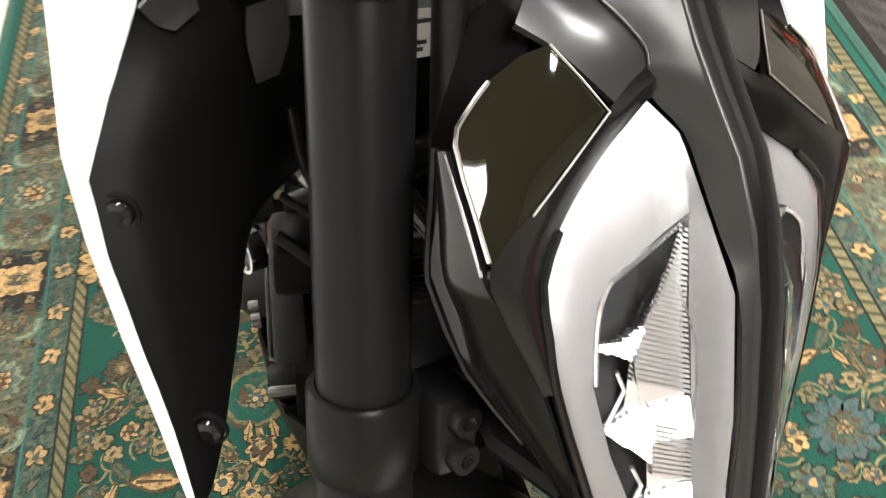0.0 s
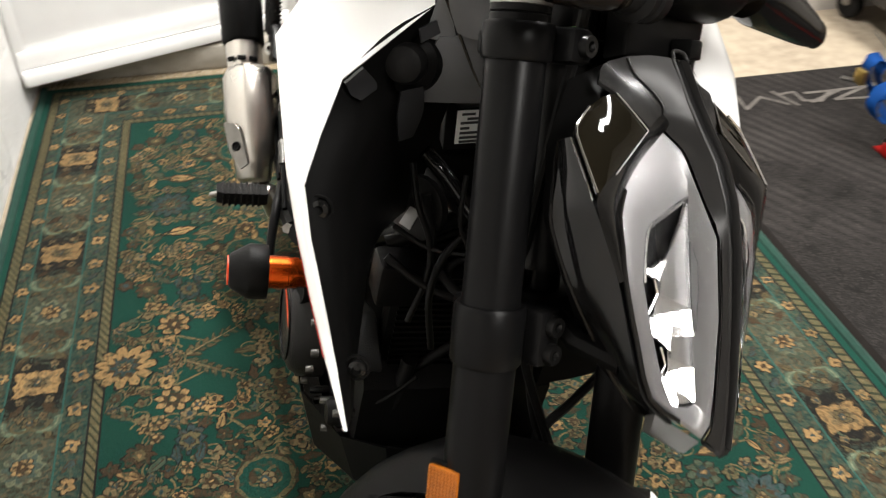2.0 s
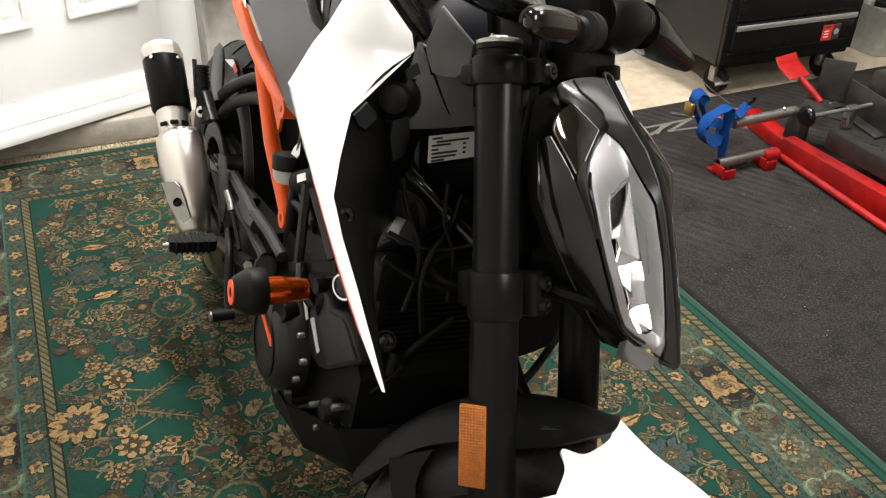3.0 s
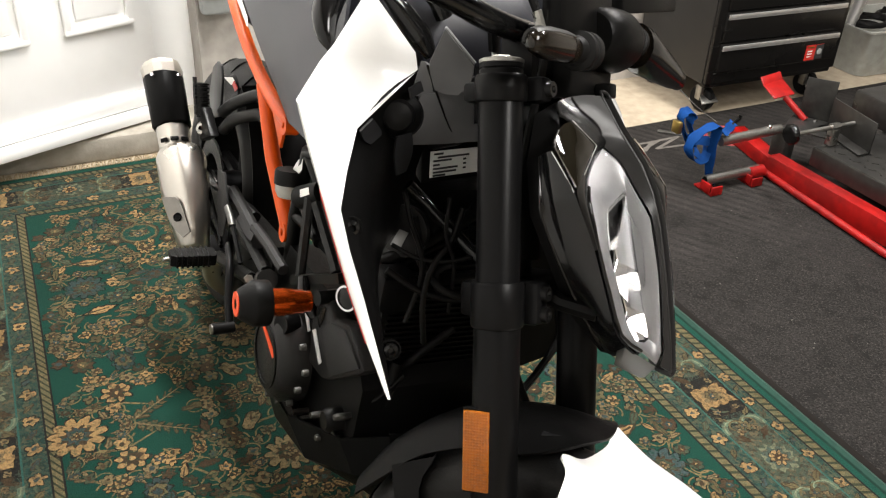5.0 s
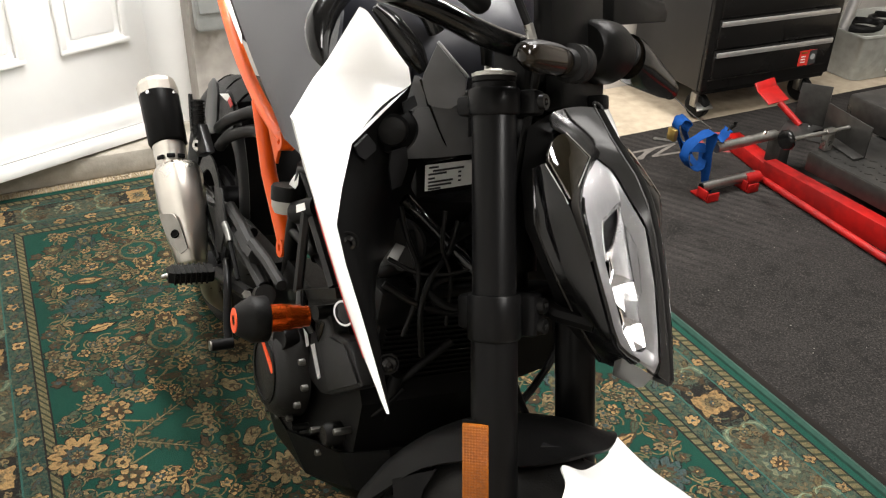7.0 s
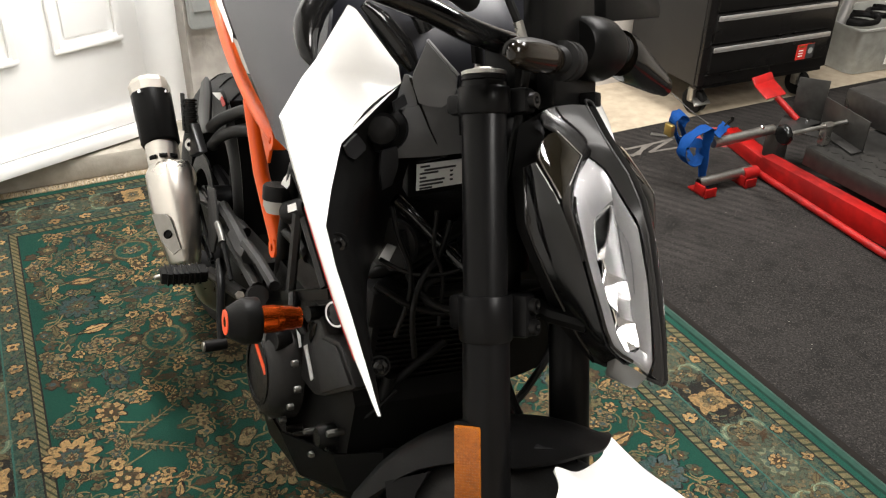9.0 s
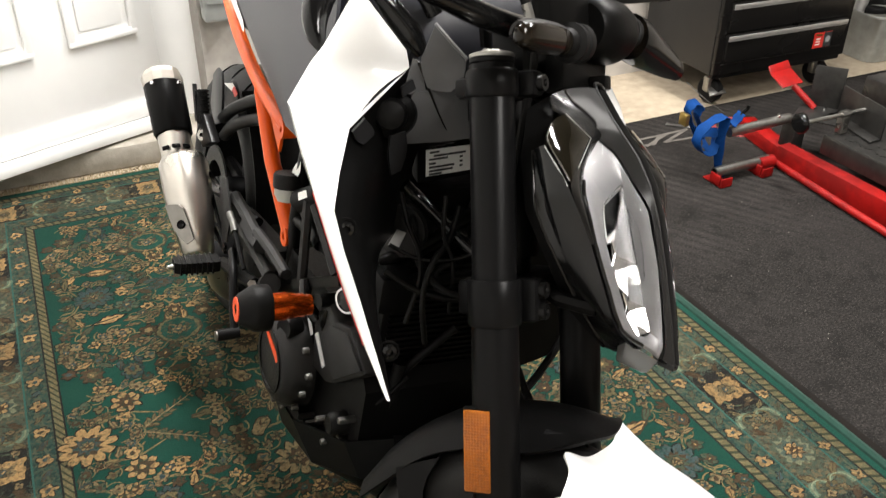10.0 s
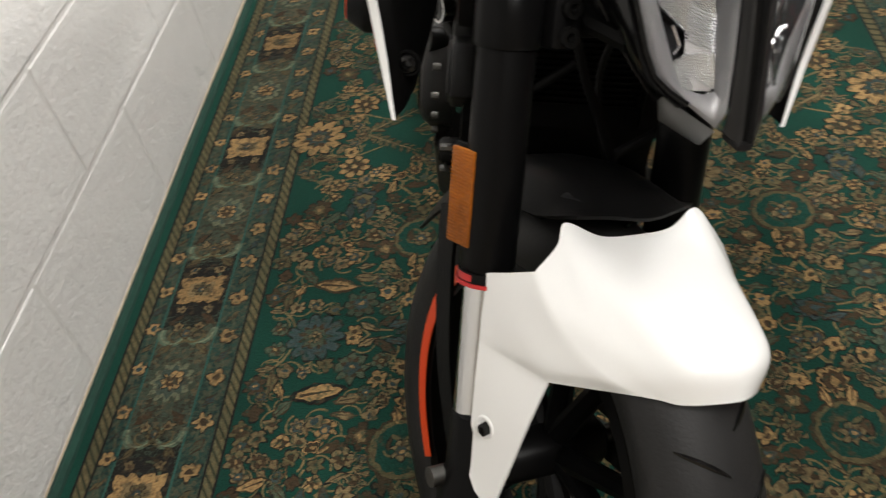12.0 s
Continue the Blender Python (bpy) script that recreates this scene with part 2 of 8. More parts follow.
M = {
    "gloss_white": material("gloss_white_paint", (0.88, 0.88, 0.865), 0.24, coat=0.4, grain=0.02, grain_scale=14),
    "matt_black": material("textured_black_plastic", (0.0040, 0.0039, 0.0038), 0.36, bump=0.12, bump_scale=900, rough_var=0.06, grain=0.2, specular=0.06),
    "grey_black": material("dark_grey_plastic", (0.0040, 0.0039, 0.0040), 0.38, bump=0.2, bump_scale=800, grain=0.15, specular=0.06),
    "cowl_grey": material("dark_grey_cowl_plastic", (0.095, 0.095, 0.098), 0.4, bump=0.15, bump_scale=900, grain=0.1, specular=0.4),
    "fin_grey": material("graphite_plastic", (0.013, 0.0126, 0.0122), 0.38, specular=0.27, grain=0.1, rough_var=0.05),
    "fin_satin": material("satin_grey_plastic", (0.014, 0.0136, 0.0132), 0.26, specular=0.26, rough_var=0.04),
    "cheek_black": material("gloss_black_cheek", (0.004, 0.004, 0.0042), 0.16, specular=0.35),
    "lip_grey": material("translucent_grey_plastic", (0.13, 0.13, 0.125), 0.35, transmission=0.6),
    "stay_black": material("dark_textured_plastic", (0.0052, 0.0051, 0.0051), 0.42, bump=0.25, bump_scale=700, grain=0.2, specular=0.09),
    "panel_sheen": material("satin_black_plastic", (0.013, 0.013, 0.0138), 0.36, specular=0.36, grain=0.1),
    "cowl_edge": material("light_grey_highlight_and_label", (0.22, 0.22, 0.22), 0.45, grain=0.15),
    "gloss_black": material("gloss_black_plastic", (0.0045, 0.0044, 0.0043), 0.14, specular=0.3),
    "smoke": material("smoked_black_lens", (0.006, 0.005, 0.003), 0.04, specular=0.45),
    "smoke_lens": material("smoked_brown_lens", (0.010, 0.0075, 0.005), 0.16, grain=0.5, grain_scale=70, specular=0.28),
    "satin_black": material("satin_black_anodising", (0.0042, 0.0041, 0.0042), 0.33, grain=0.15, rough_var=0.05, specular=0.095),
    "frame_black": material("black_powder_coat", (0.0055, 0.0053, 0.0051), 0.28, bump=0.1, bump_scale=500, grain=0.2, specular=0.12),
    "engine": material("cast_engine_black", (0.0055, 0.0053, 0.0051), 0.38, bump=0.4, bump_scale=600, grain=0.25, specular=0.09),
    "engine_grey": material("cast_engine_grey", (0.0130, 0.0126, 0.0122), 0.38, bump=0.3, bump_scale=600, grain=0.25, specular=0.18),
    "orange": material("orange_powder_coat", (0.64, 0.078, 0.003), 0.38, specular=0.35, grain=0.08),
    "orange_ano": material("orange_anodised_aluminium", (0.72, 0.105, 0.010), 0.2, metal=0.9, grain=0.1),
    "orange_rim": material("orange_rim_paint", (0.80, 0.075, 0.012), 0.4),
    "red": material("red_enamel", (0.30, 0.0055, 0.0045), 0.42, grain=0.45, grain_scale=30, rough_var=0.12, specular=0.3),
    "red_dark": material("red_plastic_seal", (0.45, 0.02, 0.02), 0.45),
    "steel": material("brushed_stainless", (0.58, 0.55, 0.50), 0.34, metal=1.0, grain=0.04, rough_var=0.1, grain_scale=90),
    "steel_shaded": material("shaded_stainless", (0.30, 0.285, 0.26), 0.42, metal=1.0, grain=0.15, rough_var=0.08, grain_scale=70),
    "chrome": material("chromed_steel", (0.75, 0.75, 0.75), 0.12, metal=1.0),
    "bolt": material("dull_steel_bolt", (0.13, 0.128, 0.12), 0.45, metal=1.0, grain=0.3, grain_scale=120),
    "zinc": material("zinc_plated_steel", (0.42, 0.41, 0.38), 0.38, metal=1.0, grain=0.3, grain_scale=120, rough_var=0.12),
    "plate": material("oily_steel_plate", (0.062, 0.060, 0.056), 0.40, metal=0.75, grain=0.4, grain_scale=40, rough_var=0.15),
    "rubber": material("black_rubber", (0.007, 0.0068, 0.0066), 0.5, bump=0.2, grain=0.2, specular=0.10),
    "tyre": material("tyre_rubber", (0.0165, 0.0162, 0.016), 0.55, bump=0.25, bump_scale=300, grain=0.3, grain_scale=25, specular=0.25),
    "amber": material("amber_reflector", (0.36, 0.10, 0.002), 0.28, specular=0.4, grain=0.4, grain_scale=240),
    "lamp_grey": material("silver_lamp_housing", (0.165, 0.163, 0.164), 0.48, metal=0.7, rough_var=0.04),
    "reflector": material("mirror_reflector", (0.85, 0.85, 0.86), 0.26, metal=1.0),
    "mirror": material("polished_reflector", (0.88, 0.88, 0.88), 0.20, metal=1.0),
    "lamp_dark": material("lamp_bowl_dark_reflection", (0.05, 0.05, 0.052), 0.2, metal=0.6),
    "sticker": material("white_sticker", (0.78, 0.78, 0.75), 0.5),
    "ink": material("black_print", (0.03, 0.03, 0.03), 0.5),
    "red_ink": material("red_print", (0.55, 0.03, 0.02), 0.4),
    "silver_ink": material("silver_print", (0.6, 0.6, 0.6), 0.4, metal=0.3),
    "tank": material("dark_blue_grey_paint", (0.021, 0.022, 0.029), 0.42, bump=0.15, bump_scale=900, grain=0.12),
    "block": material("white_painted_blockwork", (0.80, 0.79, 0.765), 0.34, bump=1.0, bump_scale=85, bump_depth=0.0024, grain=0.05, grain_scale=24, rough_var=0.12),
    "mortar": material("painted_mortar", (0.76, 0.75, 0.72), 0.7, bump=0.6, bump_scale=140, grain=0.15),
    "door": material("white_door_paint", (0.85, 0.845, 0.83), 0.35, grain=0.04, grain_scale=12),
    "concrete": material("beige_concrete", (0.40, 0.335, 0.245), 0.7, bump=0.4, bump_scale=120, grain=0.35, grain_scale=26, second=(0.27, 0.22, 0.16)),
    "step": material("worn_concrete_step", (0.36, 0.33, 0.28), 0.8, bump=0.7, bump_scale=80, grain=0.4, grain_scale=22, second=(0.24, 0.22, 0.18)),
    "plaster": material("grey_render", (0.44, 0.41, 0.37), 0.8, bump=0.8, bump_scale=60, grain=0.3, grain_scale=15),
    "ceiling": material("dark_unseen_ceiling", (0.16, 0.145, 0.125), 0.8, grain=0.08, grain_scale=10),
    "fringe": material("rug_fringe_cotton", (0.32, 0.25, 0.15), 0.95, grain=0.5, grain_scale=60),
    "rug_side": material("rug_edge_binding", (0.007, 0.042, 0.028), 0.95, bump=0.5, bump_scale=300, grain=0.3),
    "rubber_edge": material("grey_mat_edging", (0.0095, 0.0075, 0.0063), 0.85, grain=0.3, specular=0.12),
    "mat_print": material("worn_white_print", (0.13, 0.118, 0.105), 0.85, specular=0.15, grain=0.55, grain_scale=50),
    "mat_red": material("worn_red_print", (0.25, 0.03, 0.03), 0.8, grain=0.5, grain_scale=50),
    "chest": material("black_enamel_cabinet", (0.0075, 0.007, 0.0065), 0.28, specular=0.28, grain=0.2, grain_scale=20, rough_var=0.08),
    "chest_side": material("black_enamel_with_reflection", (0.0101, 0.0099, 0.0096), 0.45, grain=0.2, grain_scale=20, rough_var=0.1),
    "alu": material("aluminium_trim", (0.75, 0.74, 0.72), 0.4, metal=0.9, grain=0.1),
    "bin": material("grey_translucent_plastic", (0.36, 0.36, 0.33), 0.35, grain=0.3, grain_scale=25, second=(0.25, 0.25, 0.22)),
    "green": material("green_leaf_print", (0.10, 0.30, 0.06), 0.5),
    "blue": material("blue_webbing", (0.002, 0.038, 0.165), 0.75, bump=0.4, bump_scale=700, grain=0.25, specular=0.12),
    "brass": material("yellow_zinc", (0.5, 0.36, 0.12), 0.35, metal=1.0),
    "grey_box": material("grey_plastic_case", (0.30, 0.31, 0.30), 0.45, grain=0.1),
    "rug": rug_material(),
    "ribbed": mat_rubber(),
}
clear = material("clear_lens", (1, 1, 1), 0.02, transmission=1.0)
clear.node_tree.nodes["Principled BSDF"].inputs["IOR"].default_value = 1.08
M["clear"] = clear
tube_glow = bpy.data.materials.new("lit_tube")
tube_glow.use_nodes = True
tube_glow.node_tree.nodes["Principled BSDF"].inputs["Emission Color"].default_value = (1.0, 0.95, 0.86, 1)
tube_glow.node_tree.nodes["Principled BSDF"].inputs["Emission Strength"].default_value = 6
M["glow"] = tube_glow

# ---- mesh helpers ----


def part(name, bm, mat, parent=None, label="", smooth=40):
    """Links a bmesh as one mesh object, under a thing or a part."""
    bmesh.ops.recalc_face_normals(bm, faces=bm.faces)
    me = bpy.data.meshes.new(name)
    if smooth:
        for e in bm.edges:
            if len(e.link_faces) == 2 and e.calc_face_angle(0) > radians(smooth):
                e.smooth = False
        for f in bm.faces:
            f.smooth = True
    bm.to_mesh(me)
    bm.free()
    me.materials.append(M[mat])
    ob = new(name, me)
    ob.parent = parent
    if label:
        ob["label"] = label
    return ob


def thing(name, m, label, category, group="", kind=""):
    ob = new(name)
    ob.empty_display_size = 0.05
    ob.matrix_basis = m
    return tagged(ob, label, category, group, kind)


def box(c, s, bevel=0.0, m=None, bm=None, seg=2):
    bm = bm or bmesh.new()
    t = Matrix.Translation(c) @ Matrix.Diagonal((*s, 1))
    geom = bmesh.ops.create_cube(bm, size=1.0, matrix=t)
    if bevel:
        es = list({e for v in geom["verts"] for e in v.link_edges})
        bmesh.ops.bevel(bm, geom=es, offset=bevel, segments=seg, profile=0.5, affect="EDGES")
    if m is not None:
        bm.transform(m)
    return bm


def spline(pts, n):
    """Catmull-Rom through the points, n steps to each span."""
    P = [np.array(p, float) for p in pts]
    P = [2 * P[0] - P[1]] + P + [2 * P[-1] - P[-2]]
    out = []
    for i in range(1, len(P) - 2):
        a, b, c, d = P[i - 1 : i + 3]
        for k in range(n):
            t = k / n
            out.append(0.5 * (2 * b + (c - a) * t + (2 * a - 5 * b + 4 * c - d) * t * t + (3 * b - a - 3 * c + d) * t**3))
    out.append(P[-2])
    return out


def tube(pts, r, seg=10, bm=None, smooth=0, flat=1.0):
    """A round bar along the points; r one radius or one per point."""
    bm = bm or bmesh.new()
    if smooth:
        pts = spline(pts, smooth)
    pts = [Vector(p) for p in pts]
    rs = list(r) if isinstance(r, (list, tuple)) else [r] * len(pts)
    if len(rs) != len(pts):
        rs = [float(v) for v in np.interp(np.linspace(0, 1, len(pts)), np.linspace(0, 1, len(rs)), rs)]
    up, rings = None, []
    for i, p in enumerate(pts):
        d = (pts[min(i + 1, len(pts) - 1)] - pts[max(i - 1, 0)]).normalized()
        if up is None:
            up = d.orthogonal().normalized()
        up = (up - d * up.dot(d)).normalized()
        side = d.cross(up)
        rings.append([bm.verts.new(p + rs[i] * (math.cos(a) * up + flat * math.sin(a) * side)) for a in (2 * math.pi * k / seg for k in range(seg))])
    for a, b in zip(rings, rings[1:]):
        for k in range(seg):
            bm.faces.new((a[k], a[(k + 1) % seg], b[(k + 1) % seg], b[k]))
    bm.faces.new(rings[0])
    bm.faces.new(rings[-1])
    return bm


def lathe(profile, origin, axis, seg=32, bm=None, closed=False):
    """Turns (radius, along) pairs round an axis."""
    bm = bm or bmesh.new()
    axis = Vector(axis).normalized()
    u = axis.orthogonal().normalized()
    w = axis.cross(u)
    o = Vector(origin)
    rings = []
    for r, h in profile:
        rings.append([bm.verts.new(o + axis * h + max(r, 1e-4) * (math.cos(a) * u + math.sin(a) * w)) for a in (2 * math.pi * k / seg for k in range(seg))])
    pairs = list(zip(rings, rings[1:])) + ([(rings[-1], rings[0])] if closed else [])
    for a, b in pairs:
        for k in range(seg):
            bm.faces.new((a[k], a[(k + 1) % seg], b[(k + 1) % seg], b[k]))
    if not closed:
        bm.faces.new(rings[0])
        bm.faces.new(rings[-1])
    return bm


def prism(pts, vec, bevel=0.0, bm=None):
    """A flat outline given depth along vec."""
    bm = bm or bmesh.new()
    vec = Vector(vec)
    a = [bm.verts.new(Vector(p)) for p in pts]
    b = [bm.verts.new(Vector(p) + vec) for p in pts]
    n = len(pts)
    faces = [bm.faces.new(a), bm.faces.new(b[::-1])]
    for k in range(n):
        faces.append(bm.faces.new((a[k], b[k], b[(k + 1) % n], a[(k + 1) % n])))
    if bevel:
        bmesh.ops.recalc_face_normals(bm, faces=bm.faces)
        bmesh.ops.bevel(bm, geom=list({e for f in faces for e in f.edges}), offset=bevel, segments=2, profile=0.5, affect="EDGES", clamp_overlap=True)
    return bm


def sheet(rows, thick, nu=4, nv=4, inward=None, sharp_u=False, sharp_v=False):
    """A curved panel through rows of points, with thickness towards inward."""
    rows = [[np.array(p, float) for p in r] for r in rows]
    if nv > 1:
        cols = list(zip(*rows))
        cols = [spline(c, nv) if not sharp_v else lerp_line(c, nv) for c in cols]
        rows = list(zip(*cols))
    if nu > 1:
        rows = [spline(r, nu) if not sharp_u else lerp_line(r, nu) for r in rows]
    bm = bmesh.new()
    g = [[bm.verts.new(Vector(p)) for p in r] for r in rows]
    for a, b in zip(g, g[1:]):
        for k in range(len(a) - 1):
            bm.faces.new((a[k], a[k + 1], b[k + 1], b[k]))
    bmesh.ops.remove_doubles(bm, verts=bm.verts, dist=1e-5)
    bmesh.ops.recalc_face_normals(bm, faces=bm.faces)
    if inward is not None:
        f = bm.faces[0] if not hasattr(bm.faces, "ensure_lookup_table") else (bm.faces.ensure_lookup_table() or bm.faces[len(bm.faces) // 2])
        if f.normal.dot(Vector(inward)) > 0:
            bmesh.ops.reverse_faces(bm, faces=bm.faces)
    bmesh.ops.solidify(bm, geom=list(bm.faces), thickness=thick)
    return bm


def lerp_line(pts, n):
    out = []
    for a, b in zip(pts, pts[1:]):
        for k in range(n):
            out.append(a + (b - a) * (k / n))
    out.append(pts[-1])
    return out


def loft(loops, caps=True, bm=None):
    """Skins closed loops of equal length."""
    bm = bm or bmesh.new()
    rings = [[bm.verts.new(Vector(p)) for p in l] for l in loops]
    n = len(rings[0])
    for a, b in zip(rings, rings[1:]):
        for k in range(n):
            bm.faces.new((a[k], a[(k + 1) % n], b[(k + 1) % n], b[k]))
    if caps:
        bm.faces.new(rings[0])
        bm.faces.new(rings[-1])
    return bm


def mirrored(pts):
    return [(-p[0], p[1], p[2]) for p in pts]


# ---- the garage ----
WX, EX, SY, NY, HZ = 0.0, 4.7, -2.6, 2.12, 2.36


def setting(name, bm, mat, label, smooth=40):
    return tagged(part(name, bm, mat, None, "", smooth), label, name.split("_")[0], "", "structure")


setting("floor", box(((WX + EX) / 2, -0.1, -0.05), (EX - WX + 0.6, 5.6, 0.1)), "concrete", "worn beige concrete garage floor with stains")
wall_w = setting("wall_west", box((-0.1542, -0.1, HZ / 2), (0.3, 5.6, HZ)), "mortar", "white painted concrete block wall beside the rug")
setting("wall_south", box(((WX + EX) / 2, SY - 0.1, HZ / 2), (EX, 0.2, HZ)), "plaster", "plain rendered garage wall")
setting("wall_east", box((EX + 0.1, -0.1, HZ / 2), (0.2, 5.6, HZ)), "plaster", "plain rendered garage wall")
# north wall with the door's opening
bm = box(((0.895 + EX) / 2, NY + 0.14, HZ / 2), (EX - 0.895, 0.28, HZ))
box((0.435, NY + 0.14, 2.2), (0.87, 0.28, 0.32), bm=bm)
wall_n = setting("wall_north", bm, "plaster", "grey rendered garage wall beside the white door")
# ceiling out of view, dark so that less fill light reaches the black parts
setting("ceiling", box(((WX + EX) / 2, -0.1, HZ + 0.05), (EX + 0.6, 5.6, 0.1)), "ceiling", "unseen garage ceiling kept dark to cut fill light")
setting("doorstep", box((0.447, 2.30, 0.041), (0.886, 0.44, 0.082), 0.012), "step", "worn concrete doorstep under the white door")
setting("wall_porch", box((0.5, 2.95, 1.1), (2.4, 0.1, 2.4)), "plaster", "plain wall outside the door")

# door leaf, hung at the far jamb and standing ajar
d0, d1 = Vector((0.0, 1.902, 0)), Vector((0.767, 2.203, 0))
dw = (d1 - d0).length
dm = Matrix.Translation(d0) @ Matrix.Rotation(math.atan2(d1.y - d0.y, d1.x - d0.x), 4, "Z")
door = thing("door_1", dm, "white painted panel door standing ajar over a concrete step", "door", kind="structure")
part("leaf", box((dw / 2, 0.025, 1.092), (dw, 0.044, 2.0), 0.003), "door", door)
part("weather_board", box((dw / 2, -0.014, 0.113), (dw - 0.004, 0.030, 0.046), 0.008), "door", door)
part("bottom_rail", box((dw / 2, -0.005, 0.165), (dw - 0.002, 0.014, 0.054), 0.004), "door", door)
for cx, w in ((0.307, 0.205), (0.644, 0.205)):
    for cz, h in ((0.745, 0.63), (1.55, 0.75)):
        bm = bmesh.new()
        for a, b_, c_, s_ in ((cx, cz - h / 2, w, 1), (cx, cz + h / 2, w, 1)):
            box((a, -0.006, b_), (c_ + 0.024, 0.018, 0.024), 0.006, bm=bm)
        for s in (-1, 1):
            box((cx + s * w / 2, -0.006, cz), (0.024, 0.018, h), 0.006, bm=bm)
        frame_ = part("panel_moulding", bm, "door", door)
        part("panel", box((cx, 0.0, cz), (w - 0.06, 0.012, h - 0.06), 0.005), "door", frame_)
part("lock_stile", box((0.012, -0.004, 1.1), (0.03, 0.012, 1.98), 0.003), "door", door)
jamb = thing("door_frame", pose(0.830, 2.288, 0), "white painted timber door frame", "door frame", kind="structure")
part("post", box((0.0, 0.0, 1.05), (0.15, 0.06, 2.1), 0.006), "door", jamb)
part("stop", box((-0.045, 0.047, 1.05), (0.03, 0.03, 2.1), 0.004), "door", jamb)
part("head", box((-0.42, 0.0, 2.075), (0.77, 0.17, 0.07), 0.006), "door", jamb)

# grey case hung on the wall beside the frame
case = thing("wall_case", pose(0.965, 2.09, 0.455), "grey plastic case hung on the wall", "case")
part("shell", box((0, -0.02, 0.35), (0.13, 0.055, 0.70), 0.014), "grey_box", case)
part("lid", box((0, -0.052, 0.36), (0.11, 0.012, 0.6), 0.006), "grey_box", case)
for q in range(4):
    part("print_bar", box((-0.01, -0.0585, 0.30 - 0.05 * q), (0.07 - 0.012 * (q % 2), 0.001, 0.008)), "ink", case)

# ---- rug ----
rug = thing("rug", pose(0, 0, 0), "green floral wool rug with tan blossoms and patterned border", "rug")
gy = np.linspace(RUG_Y0, RUG_Y1, 40)
RZ = 0.0095
part("rug_field", box(((RUG_X0 + RUG_X1) / 2, (RUG_Y0 + RUG_Y1) / 2, RZ / 2 + 0.0005), (RUG_X1 - RUG_X0, RUG_Y1 - RUG_Y0, RZ - 0.001), 0.002), "rug", rug)
TAN, STRAW, OLIVE, SAGE, SLATE, UMBER, INK, LEAF = (0.235, 0.148, 0.062), (0.135, 0.098, 0.048), (0.082, 0.066, 0.031), (0.046, 0.058, 0.036), (0.028, 0.043, 0.042), (0.036, 0.023, 0.013), (0.010, 0.009, 0.008), (0.012, 0.055, 0.036)
rr = random.Random(21)


